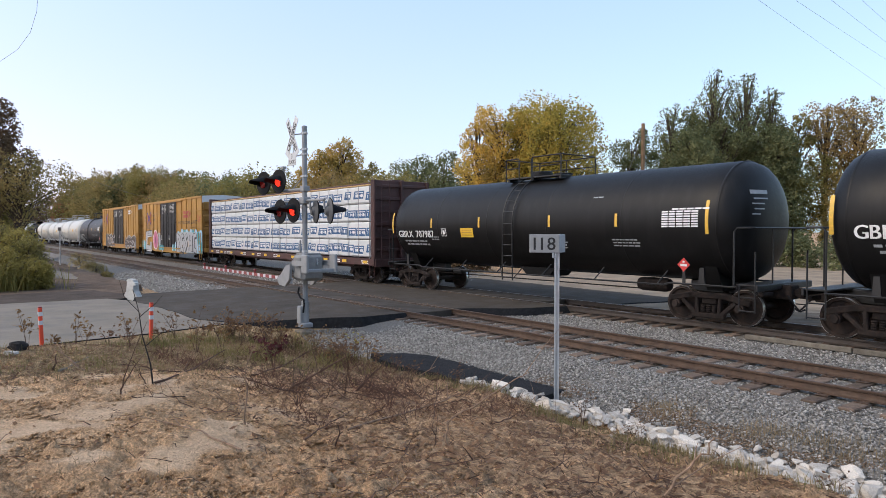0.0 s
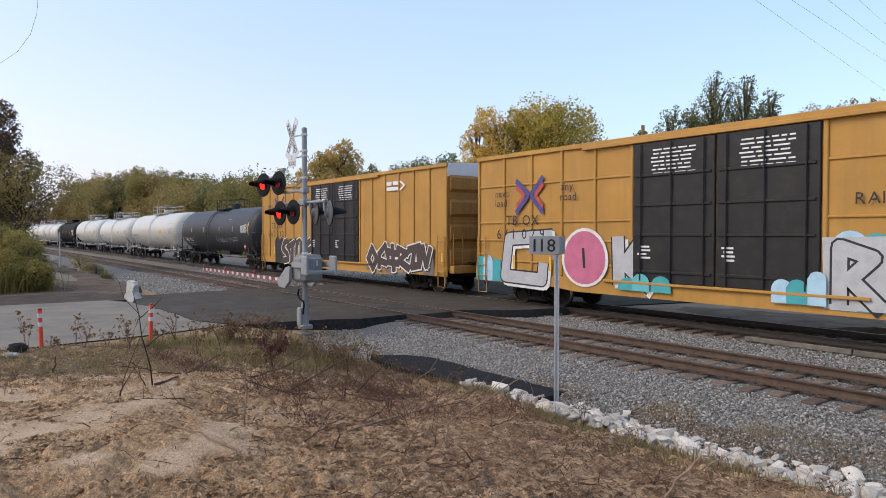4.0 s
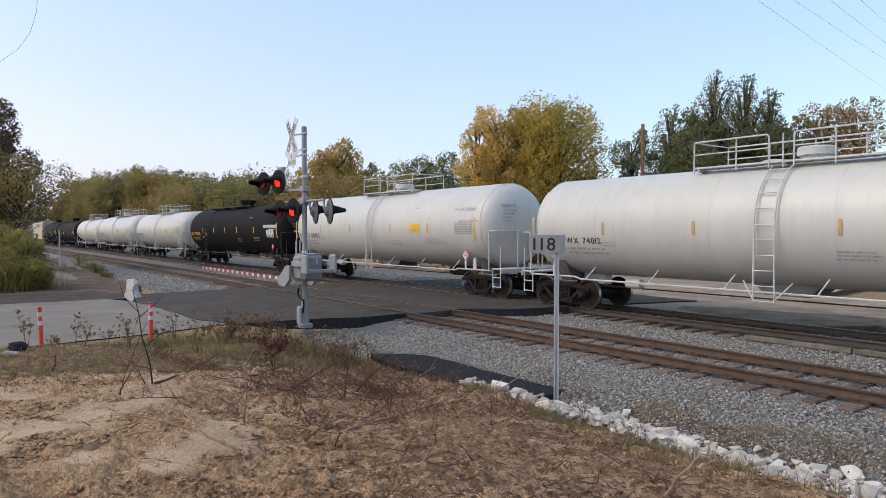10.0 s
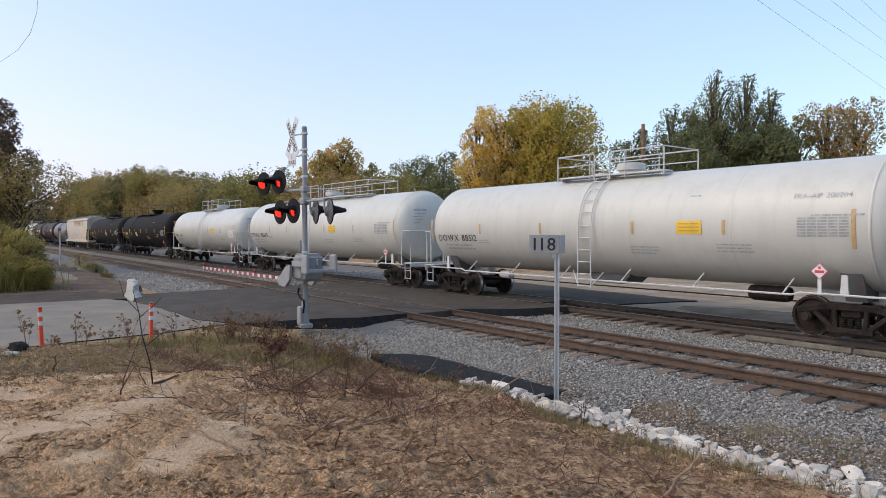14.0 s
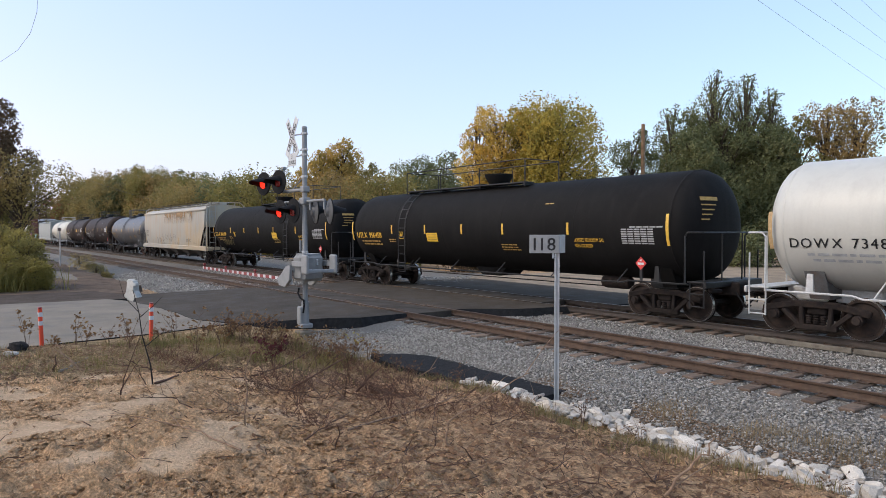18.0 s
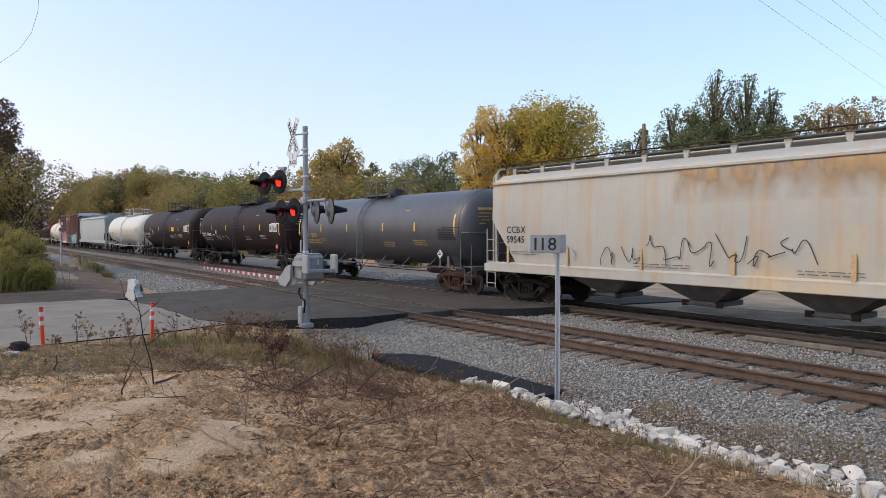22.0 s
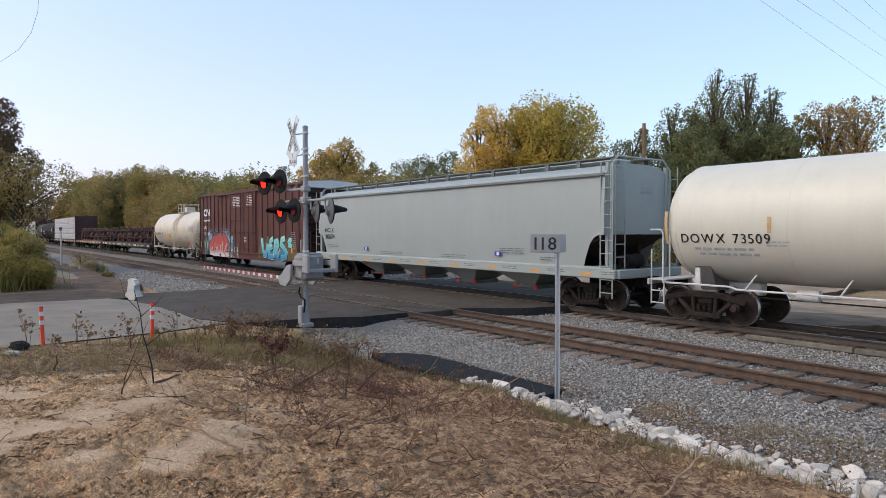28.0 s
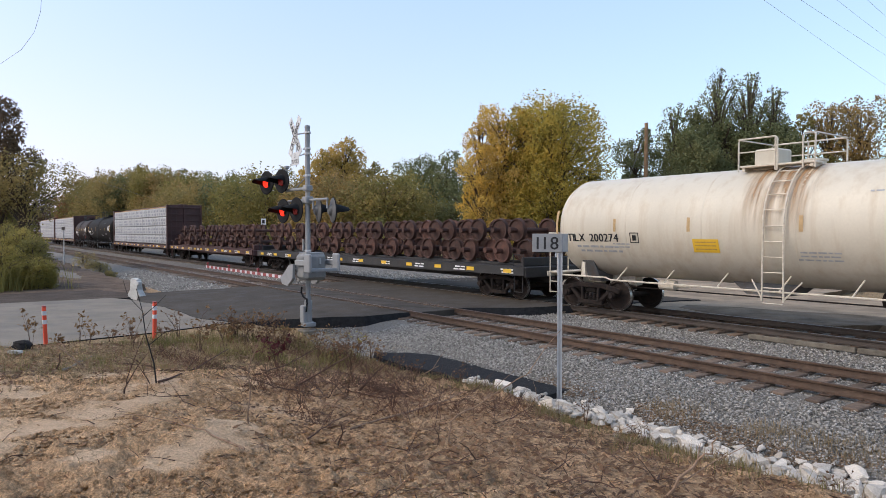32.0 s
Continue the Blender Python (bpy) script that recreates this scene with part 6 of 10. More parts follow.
def lumber_car(q0, q1, label, seed, rows, cols, style, number=""):
    """A centre-beam bulkhead flat and, on it, its load of wrapped lumber."""
    rnd = random.Random(seed)
    H = (q1 - q0) / 2
    hb = H - 0.45
    car = thing("centerbeam_flatcar", label, "flat car", group="cars of the train")
    TRAIN.append((car, (q0 + q1) / 2))
    dz = 1.16
    flat_frame(car, H, "flat_red", dz)
    if number:
        g = Geo()
        flat_text(g, number, -hb + 3.35, dz - 0.26, -1.528, 0.17, bold=0.015)
        part("number", g, M["white_letter"], car, "white car number", smooth=False, fix=False)
    top = 4.72
    for s in (-1, 1):
        b = part("bulkhead", Geo().box((s * (hb - 0.25), 0, (dz + top) / 2), (0.16, 3.0, top - dz), 0.02), M["flat_red"], car, "oxide red steel bulkhead")
        for z in np.linspace(dz + 0.4, top - 0.25, 6):
            part("bulkhead_rib", Geo().box((s * (hb - 0.14), 0, z), (0.12, 2.9, 0.14), 0.02), M["flat_red"], b)
        for y in (-1.45, 0, 1.45):
            part("bulkhead_post", Geo().box((s * (hb - 0.10), y, (dz + top) / 2), (0.2, 0.12, top - dz), 0.02), M["flat_red"], b)
        part("ladder", ladder_geo(0.44, dz, top - 0.1).move(pose(0, 0, 0, 0, 0, 90)), M["flat_red"], b, m=pose(s * (hb + 0.06), -0.95, 0))
    part("center_beam", Geo().box((0, 0, (dz + top) / 2), (2 * hb - 0.8, 0.14, top - dz), 0.02), M["flat_red"], car)
    part("beam_cap", Geo().box((0, 0, top), (2 * hb - 0.6, 0.6, 0.12), 0.02), M["flat_red"], car)
    load = thing("lumber_load", "bundles of lumber in printed white wrap stacked on a flatcar", "lumber stack", group="lumber loads")
    TRAIN.append((load, (q0 + q1) / 2))
    l0, l1 = -hb + 0.45, hb - 0.45
    W = (l1 - l0) / cols
    hgt = (4.5 - dz - 0.05) / rows
    pw = 0.3 if style == "logo" else 0.8
    for side in (-1, 1):
        for r in range(rows):
            for c in range(cols):
                jy, jx = rnd.uniform(-0.02, 0.03), rnd.uniform(-0.02, 0.02)
                x = l0 + W * (c + 0.5) + jx
                z = dz + 0.04 + hgt * (r + 0.5)
                y = side * 0.81
                pk = part("lumber_pack", lambda: Geo().box((0, 0, 0.0), (W - 0.02, 1.28, hgt - 0.035), 0.06), M["wrap_white" if style == "logo" else "wrap_grey"], load, m=pose(x, y + jy * side, z, 0, 0, rnd.uniform(-0.15, 0.15)), key=("pack", style, round(W, 2), round(hgt, 2)))
                if side < 0:
                    k = rnd.randint(0, 5)
                    part("printed_band", lambda: LOGO[style](W, k), M["wrap_blue" if style == "logo" else "wrap_pale"], pk, "blue printed band" if style == "logo" else "pale printed mark", smooth=False, fix=False, key=("band", style, round(W, 2), k))
                    if style == "logo":
                        part("print_bar_row", lambda: logo_bars(W, k), M["white_letter"], pk, smooth=False, fix=False, key=("bars", round(W, 2), k))
    for r in range(rows + 1):
        if r == 0:
            continue
        z = dz + 0.04 + hgt * r
        if r == rows:
            part("lumber_top", Geo().box((0, -0.81, z + 0.03), (l1 - l0, 1.26, 0.06), 0.01), M["lumber"], load, "raw timber tops")
            part("lumber_top", Geo().box((0, 0.81, z + 0.03), (l1 - l0, 1.26, 0.06), 0.01), M["lumber"], load, "raw timber tops")
    for c in range(cols + 1):
        for f in (0.5,):
            x = l0 + W * min(c + f, cols - 0.02)
            part("strap", Geo().box((x, -1.472, (dz + 4.5) / 2), (0.03, 0.012, 4.5 - dz)), M["cable"], load, "dark steel strap", smooth=False)
    return car


def logo_boxes(W, k):
    """Slanting boxes of print along a pack, cut off at its ends."""
    rs = random.Random(k + 5)
    x = -W / 2 - rs.uniform(0.0, 0.9)
    out = []
    while x < W / 2 - 0.12:
        out.append((x, rs.uniform(-0.05, 0.04)))
        x += rs.choice((1.12, 1.2, 0.95))
    return out


def clip_quad(g, pts, lo, hi):
    o = len(g.v)
    g.v += [(min(hi, max(lo, a)), y, b) for a, y, b in pts]
    g.f.append((o, o + 1, o + 2, o + 3))


def logo_band(W, k):
    g = Geo()
    for x, z in logo_boxes(W, k):
        clip_quad(g, [(x, -0.646, z - 0.20), (x + 0.92, -0.646, z - 0.20), (x + 1.04, -0.646, z + 0.17), (x + 0.12, -0.646, z + 0.17)], -W / 2 + 0.03, W / 2 - 0.03)
    return g


def logo_bars(W, k):
    g = Geo()
    for x, z in logo_boxes(W, k):
        clip_quad(g, [(x + 0.2, -0.650, z + 0.07), (x + 0.94, -0.650, z + 0.07), (x + 0.95, -0.650, z + 0.11), (x + 0.21, -0.650, z + 0.11)], -W / 2 + 0.03, W / 2 - 0.03)
        for c, (n, w2) in enumerate(((4, 0.026), (10, 0.07), (4, 0.03), (3, 0.07), (10, 0.07))):
            a = x + 0.22 + c * 0.152
            if -W / 2 + 0.1 < a < W / 2 - 0.1:
                o = len(g.v)
                g.v += [(a + w2 * math.cos(2 * math.pi * (i + 0.5) / n) * 1.15, -0.650, z - 0.045 + 0.085 * math.sin(2 * math.pi * (i + 0.5) / n) * (1.2 if n == 4 else 1)) for i in range(n)]
                g.f.append(tuple(range(o, o + n)))
    return g


def pale_marks(W, k):
    g = Geo()
    n = 4
    for c in range(n):
        for r in range(2):
            x = -W / 2 + 0.12 + c * (W - 0.2) / n + 0.12 * r
            clip_quad(g, [(x, -0.648, -0.26 + 0.3 * r), (x + 0.34, -0.648, -0.26 + 0.3 * r), (x + 0.27, -0.648, -0.06 + 0.3 * r), (x + 0.07, -0.648, -0.06 + 0.3 * r)], -W / 2 + 0.02, W / 2 - 0.02)
    return g


LOGO = {"logo": logo_band, "pale": pale_marks}


def scrap_wheelset(g=None):
    g = Geo().cyl((0, -0.98, 0), (0, 0.98, 0), 0.09, n=8)
    for s in (-1, 1):
        w = Geo().lathe([(-0.02, 0.12), (0.01, 0.22), (0.015, 0.35), (-0.04, 0.38), (-0.04, 0.42), (0.07, 0.425), (0.10, 0.45), (0.11, 0.38), (0.06, 0.35), (0.05, 0.2), (0.08, 0.12)], 18, "y").move(pose(0, s * 0.78, 0, 0, 0, 0 if s < 0 else 180))
        g.add(w.v, w.f)
        g.cyl((0, s * 0.98, 0), (0, s * 1.12, 0), 0.11, 0.10, n=8)
    return g


def wheel_flat(q0, q1, label, paint, layers, seed):
    """A flatcar and, on it, rows of worn wheelsets lying in racks."""
    rnd = random.Random(seed)
    H = (q1 - q0) / 2
    hb = H - 0.45
    car = thing("flatcar", label, "flat car", group="cars of the train")
    TRAIN.append((car, (q0 + q1) / 2))
    dz = 1.18
    flat_frame(car, H, paint, dz)
    for y in (-0.75, 0.75):
        part("rack_rail", Geo().box((0, y, dz + 0.04), (2 * hb - 0.8, 0.12, 0.08), 0.01), M[paint], car)
    for s in (-1, 1):
        part("end_chock", Geo().box((s * (hb - 0.3), 0, dz + 0.16), (0.12, 2.6, 0.3), 0.02), M[paint], car, "low steel end stop")
    load = thing("wheelset_load", "two tiers of rusty scrap wheelsets stacked on a flatcar", "wheelsets", group="wheelset loads")
    TRAIN.append((load, (q0 + q1) / 2))
    for r in range(layers):
        x = -hb + 0.9 + 0.46 * (r % 2)
        while x < hb - 0.8:
            part("scrap_wheelset", scrap_wheelset, M["wheel_rust"], load, m=pose(x + rnd.uniform(-0.03, 0.03), 0.14 * (1 if int(x * 3) % 2 else -1), dz + 0.50 + 0.74 * r, 0, rnd.uniform(0, 180), rnd.uniform(-2, 2)), key="scrap")
            x += 0.92
    return car


BLK = dict(letters="white_letter", small="grey_letter", panel="white_letter")
WHT = dict(letters="black_letter", small="grey_letter", panel="faint_letter", reflect="reflect_old", cap="wheel", sign="edged", numz=-0.52, gap=0.17, rdz=-0.13, pdz=-0.14, pdx=0.2)
# coupler lines along the track at the start, from the leading car back
Q = dict(a=10.1, b=-7.6, c=-25.1, d=-49.2, e=-69.5, f=-89.6, g=-106.9, h=-124.7, i=-142.4, j=-160.5, k=-180.2, l=-198.3, m=-217.9, n=-235.2, o=-254.9, p=-275.0,
         q=-294.9, r=-310.9, s=-328.5, t=-346.4, u=-363.7, v=-383.8, w=-403.5, x=-417.9, y=-442.6, z=-463.0, aa=-487.5, bb=-505.4, cc=-517.2, dd=-541.0, ee=-565.5)
SHORT = (-0.14, 0.16, -0.03)


def emblem_t(car, x, z, y, mat="l_red", k=1.0):
    """Two upright marks and a cross, as plain shapes."""
    g = Geo()
    for a in (0.0, 0.9):
        grid_rect(g, x + (a + 0.05) * k, x + (a + 0.78) * k, z + 0.4 * k, z + 0.7 * k, 1, 1)
    grid_rect(g, x + 0.05 * k, x + 1.68 * k, z, z + 0.28 * k, 1, 1)
    for b0, b1 in ((0.0, 0.35), (0.7, 0.35)):
        o = len(g.v)
        g.v += [(x + 1.8 * k, 0, z + b0 * k), (x + 2.1 * k, 0, z + b0 * k), (x + 2.7 * k, 0, z + b1 * k), (x + 2.4 * k, 0, z + b1 * k)]
        g.f.append((o, o + 1, o + 2, o + 3))
    g.v = [(p[0], y - 0.002 - 0.0004 * (i // 4), p[2]) for i, p in enumerate(g.v)]
    part("emblem", g, M[mat], car, "painted emblem of plain shapes", smooth=False, fix=False)


def pool_marks(c, dx, y, number, dz=0.0):
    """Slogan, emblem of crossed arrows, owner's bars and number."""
    g = Geo()
    flat_text(g, "next", -7.85 + dx, 3.62 + dz, y - 0.002, 0.25, spacing=0.10)
    flat_text(g, "load", -7.85 + dx, 3.30 + dz, y - 0.002, 0.25, spacing=0.10)
    flat_text(g, "any", -4.8 + dx, 3.72 + dz, y - 0.002, 0.25, spacing=0.10)
    flat_text(g, "road", -4.85 + dx, 3.40 + dz, y - 0.002, 0.25, spacing=0.10)
    part("slogan", g, M["black_letter"], c, "black stencilled slogan", smooth=False, fix=False)
    g = Geo()
    flat_text(g, "TB OX", -7.3 + dx, 2.66, y - 0.002, 0.34, spacing=0.12)
    part("owner_mark", g, M["black_letter"], c, "black stencilled owner's mark", smooth=False, fix=False)
    g = Geo()
    flat_text(g, number, -7.75 + dx, 2.2, y - 0.0105, 0.34, spacing=0.42)
    part("number", g, M["black_letter"], c, "black stencilled number", smooth=False, fix=False)
    for i, (col, pts) in enumerate((("faded_red", ((-7.05, 3.98, -6.5, 3.62), (-6.5, 3.6, -7.05, 3.24), (-5.3, 4.02, -5.85, 3.62), (-5.85, 3.6, -5.3, 3.2))), ("faded_blue", ((-7.1, 4.2, -6.2, 3.64), (-6.15, 3.6, -5.3, 4.26), (-7.1, 3.0, -6.3, 3.6), (-6.1, 3.62, -5.3, 2.98))))):
        g = Geo()
        for j, (a, b, c2, d) in enumerate(pts):
            dd = Vector((c2 - a, d - b)).normalized()
            q = Vector((-dd.y, dd.x)) * 0.1
            o = len(g.v)
            yy = y - 0.002 - 0.003 * i - 0.0004 * j
            g.v += [(-6.2 + (u + 6.2) * 0.7 + dx, yy, 3.6 + dz + (v - 3.6) * 0.9) for u, v in ((a + q.x, b + q.y), (a - q.x, b - q.y), (c2 - q.x, d - q.y), (c2 + q.x, d + q.y))]
            g.f.append((o, o + 1, o + 2, o + 3))
        part("emblem", g, M[col], c, "crossed arrow emblem", smooth=False, fix=False)


def build_train():
    tank_car(Q["b"], Q["a"], 1.58, 2.66, "tank_gloss", "pipe_black", "glossy black tank car with white lettering", "GBRX", number="708012", platform=SHORT, dome=(0.02, 0.36, 0.3), seed=1, tag=None, lh=0.3, **BLK)
    tank_car(Q["c"], Q["b"], 1.58, 2.66, "tank_gloss", "pipe_black", "glossy black tank car with white lettering and yellow panel", "GBRX", number="707987", platform=SHORT, dome=(-0.03, 0.36, 0.3), seed=2, yellow=-0.37, ydz=-0.24, numz=-0.50, lh=0.28, **BLK)
    lumber_car(Q["d"], Q["c"], "oxide red centre-beam flatcar with end bulkheads", 3, 4, 11, "logo", "626 139")
    y = -1.606
    c = box_car(Q["e"], Q["d"], "yellow boxcar with black doors and sprayed silver letters", "box_yellow", "door_black", "", "black_letter", 6, seed=11, roof="box_yellow", bars=True)
    paint_columns(c, 2.7, 9.3, 0.74, 2.6, y, 11, ("g_sky", "g_teal"), 20)
    paint_columns(c, -9.2, -7.9, 0.74, 1.7, y, 3, ("g_teal", "g_sky"), 19)
    paint_columns(c, 7.7, 9.25, 0.74, 1.7, y - 0.001, 3, ("g_teal", "g_sky"), 24)
    g = Geo()
    spray(g, [(2.55, 0.76), (8.1, 0.76), (8.2, 1.5), (8.05, 2.3), (5.4, 2.36), (2.5, 2.3)], y - 0.003)
    part("paint_backing", g, M["g_silver"], c, "silver sprayed backing", smooth=False, fix=False)
    stroke_piece(c, (((2.86, 0.86), (2.86, 2.1), (3.5, 1.87), (3.07, 1.42), (3.62, 0.86)), ((4.55, 2.12), (3.98, 2.0), (3.94, 0.95), (4.55, 0.9)), ((3.95, 1.47), (4.5, 1.49)), ((5.5, 2.14), (4.92, 1.84), (5.42, 1.47), (4.88, 0.92)),
                     ((5.98, 2.12), (6.0, 0.9)), ((6.72, 2.12), (6.74, 0.9)), ((6.0, 1.49), (6.74, 1.51)), ((7.9, 2.14), (7.28, 2.06), (7.28, 0.98), (7.8, 0.92))), 0.15, y, "g_silver", "g_black", 0.05, "g_black")
    stroke_piece(c, (((-5.5, 2.3), (-7.5, 2.2), (-7.7, 0.95), (-5.95, 0.9), (-5.9, 1.45)), ((-2.97, 2.3), (-2.92, 0.92)), ((-1.98, 2.4), (-2.72, 1.53), (-1.86, 0.9))), 0.2, y - 0.002, "g_silver", "g_black", 0.05, "g_white")
    g = Geo()
    spray(g, [(-4.21 + 0.9 * math.cos(a), 1.6 + 0.95 * math.sin(a) * (1 if math.sin(a) > 0 else 0.86)) for a in np.linspace(0, 2 * math.pi, 24)[:-1]], y - 0.004)
    rim = part("paint_outline", g, M["g_white"], c, "white sprayed rim", smooth=False, fix=False)
    g = Geo()
    spray(g, [(-4.21 + 0.8 * math.cos(a), 1.6 + 0.86 * math.sin(a) * (1 if math.sin(a) > 0 else 0.86)) for a in np.linspace(0, 2 * math.pi, 24)[:-1]], y - 0.007)
    part("paint_fill", g, M["g_pink"], rim, "pink sprayed oval", smooth=False, fix=False)
    g = Geo()
    ribbon(g, [(-4.25, 1.95), (-4.2, 1.35)], 0.05, y - 0.01)
    part("paint_wedge", g, M["g_black"], rim, smooth=False, fix=False)
    paint_columns(c, -2.9, -1.3, 0.8, 1.75, -1.672, 3, ("g_teal", "g_aqua"), 23, 0.7)
    paint_columns(c, 1.5, 2.6, 0.8, 2.0, -1.672, 3, ("g_sky", "g_teal"), 25, 0.8)
    g = Geo()
    flat_text(g, "RAILCAR POOLING EXPERTS", 3.15, 3.0, y - 0.002, 0.26, spacing=0.11)
    part("slogan", g, M["black_letter"], c, "black stencilled slogan", smooth=False, fix=False)
    emblem_t(c, 4.55, 3.5, y, "faded_red", 0.72)
    g = scribble(Geo(), random.Random(8), 8.25, 9.1, 2.95, 3.75, 0.03, 2)
    part("scrawl", Geo().add([(p[0], y - 0.002, p[2]) for p in g.v], g.f), M["faded_red"], c, "red marker scrawl", smooth=False, fix=False)
    pool_marks(c, -0.35, y, "661 079")

    c = box_car(Q["f"], Q["e"], "yellow boxcar with black doors and sprayed grey letters", "box_yellow", "door_black", "", "black_letter", 7, seed=12, roof="box_yellow")
    paint_columns(c, -7.1, -2.75, 0.74, 2.15, y, 7, ("g_black", "g_black"), 30)
    g = Geo()
    spray(g, [(-6.3, 0.76), (-2.1, 0.76), (-2.15, 1.95), (-4.2, 2.05), (-5.9, 1.9)], y - 0.003)
    part("paint_backing", g, M["g_brown"], c, "dark brown sprayed backing", smooth=False, fix=False)
    stroke_piece(c, (((-5.47, 1.96), (-5.81, 1.89), (-6.05, 1.54), (-5.42, 1.23), (-5.33, 0.95), (-5.95, 0.86)), ((-5.11, 1.69), (-4.46, 1.89)), ((-4.75, 1.81), (-4.77, 0.92)), ((-4.18, 1.86), (-4.28, 1.04), (-3.75, 0.9), (-3.50, 1.19), (-3.52, 1.77), (-3.85, 1.97), (-4.18, 1.86)),
                     ((-2.51, 2.01), (-2.91, 1.85), (-3.10, 1.48), (-2.91, 0.98), (-2.45, 0.98)), ((-2.98, 1.45), (-2.38, 1.58))), 0.17, y - 0.002, "g_brown", "g_white", 0.055)
    paint_columns(c, 3.3, 8.3, 0.74, 1.9, y, 7, ("g_grey", "box_yellow"), 33)
    graffiti(c, 3.4, 8.2, 0.85, 1.8, y - 0.003, (4, 1, 5, 0, 3, 2), "g_brown", "g_white", 32, None, "g_black", 0.14)
    pool_marks(c, -0.32, y, "665232", 0.24)
    emblem_t(c, 4.9, 4.2, y, "white_letter", 0.55)

    tank_car(Q["g"], Q["f"], 1.54, 2.6, "tank_dgrey", "pipe_black", "dark grey tank car with pale scrawls", "SHQX", number="9925", numz=-0.80, tshift=0.3, over=0.66, platform=(-0.10, 0.12, -0.075), dome=(0.068, 0.34, 0.42), seed=3, tag=(0.08, 0.56, 15), yellow=False, label_q=False, **BLK)
    tank_car(Q["h"], Q["g"], 1.58, 2.62, "tank_white", "pipe_white", "clean white tank car with black number", "DOWX", number="88509", platform=(-0.20, 0.25, 0.0), dome=(0.045, 0.42, 0.42), aip=True, label_q=False, seed=4, yellow=0.38, lh=0.23, **{**WHT, "reflect": "reflect", "cap": "cap_blue"})
    tank_car(Q["i"], Q["h"], 1.52, 2.56, "tank_white", "pipe_white", "white tank car with a black spill stain", "DOWX", number="74012", platform=(-0.26, 0.27, 0.0), dome=(0.05, 0.42, 0.42), lh=0.19, tshift=0.5, label_q=False, seed=5, yellow=0.33, soot=True, **WHT)
    tank_car(Q["j"], Q["i"], 1.58, 2.62, "tank_white", "pipe_white", "clean white tank car with black number", "DOWX", number="88482", platform=(-0.20, 0.25, 0.0), dome=(0.045, 0.42, 0.42), aip=True, label_q=False, seed=6, yellow=0.38, lh=0.23, **{**WHT, "reflect": "reflect", "cap": "cap_blue"})
    tank_car(Q["k"], Q["j"], 1.56, 2.56, "tank_black", "pipe_black", "long black pressure tank car with yellow number", "UTLX", number="954820", platform=(-0.545, 0.22, -0.43), dome=(-0.02, 0.48, 0.5), ydz=-0.3, seed=7, long_rail=True, letters="yellow_letter", small="dull_yellow", panel="white_letter", yellow=False, gas=True, rdz=-0.1, pdz=-0.32, pdx=0.3, lh=0.26)
    tank_car(Q["l"], Q["k"], 1.54, 2.58, "tank_white", "pipe_white", "white tank car with black lettering", "DOWX", number="88512", platform=(-0.20, 0.24, 0.0), dome=(0.047, 0.42, 0.42), aip=True, label_q=False, lh=0.24, seed=8, yellow=0.37, **WHT)
    tank_car(Q["m"], Q["l"], 1.58, 2.62, "tank_white", "pipe_white", "long white tank car with black lettering", "DOWX", number="86668", platform=(-0.25, 0.5, 0.0), dome=(-0.02, 0.42, 0.42), label_q=False, seed=9, yellow=0.25, **WHT)
    tank_car(Q["n"], Q["m"], 1.52, 2.56, "tank_white", "pipe_white", "white tank car with black lettering", "DOWX", number="73482", platform=(-0.20, 0.22, 0.0), dome=(0.042, 0.42, 0.42), aip=-0.42, label_q=False, lh=0.22, seed=10, yellow=0.28, **{**WHT, "pdz": -0.4, "panel": "white_letter"})
    for k, (a, b, num) in enumerate((("o", "n", "956458"), ("p", "o", "956454"))):
        tank_car(Q[a], Q[b], 1.56, 2.56, "tank_black", "pipe_black", "long black pressure tank car with yellow number", "UTLX", number=num, platform=((-0.52, 0.22, -0.44), (-0.165, 0.56, 0.37))[k], dome=(-0.012, 0.48, 0.5), ydz=-0.3, seed=13 + k, long_rail=True, letters="yellow_letter", small="dull_yellow", panel="faint_letter", pdz=-0.35, pdx=0.3, yellow=(-0.3, 0.17)[k], lh=0.245, rdz=-0.12, lpg=True, scrawl=k == 1)
    c = hopper_car(Q["q"], Q["p"], "cream covered hopper with rust streaks and marker scrawls", "hop_cream", ("CCBX", "59545"), "black_letter", True, 40)
    g = scribble(Geo(), random.Random(41), -7.8, -5.2, 1.45, 2.05, 0.009, 9)
    part("scrawl", Geo().add([(p[0], -1.62, p[2]) for p in g.v], g.f), M["grey_letter"], c, "grey marker scrawl", smooth=False, fix=False)
    g = scribble(Geo(), random.Random(42), -4.4, 1.6, 1.4, 2.4, 0.012, 8)
    part("scrawl", Geo().add([(p[0], -1.62, p[2]) for p in g.v], g.f), M["black_letter"], c, "black marker scrawl", smooth=False, fix=False)
    part("rust_patch", grid_rect(Geo(), -2.0, 6.4, 3.1, 3.98, 4, 8), wash("hopper_rust_wash", (0.40, 0.25, 0.12), -2.0, 6.4, 3.05, 3.95, (1.2, 0.5, 0.6)), c, "tan rust stain along the roof edge", m=pose(0, -1.612, 0), fix=False)
    for k in np.linspace(-0.9, 0.85, 7):
        part("upright_reflector", Geo().box((0, 0, 0), (0.1, 0.006, 0.6)), M["reflect_old"], c, m=pose(k * 9.2, -1.598, 1.62), key="hop_reflector", smooth=False)
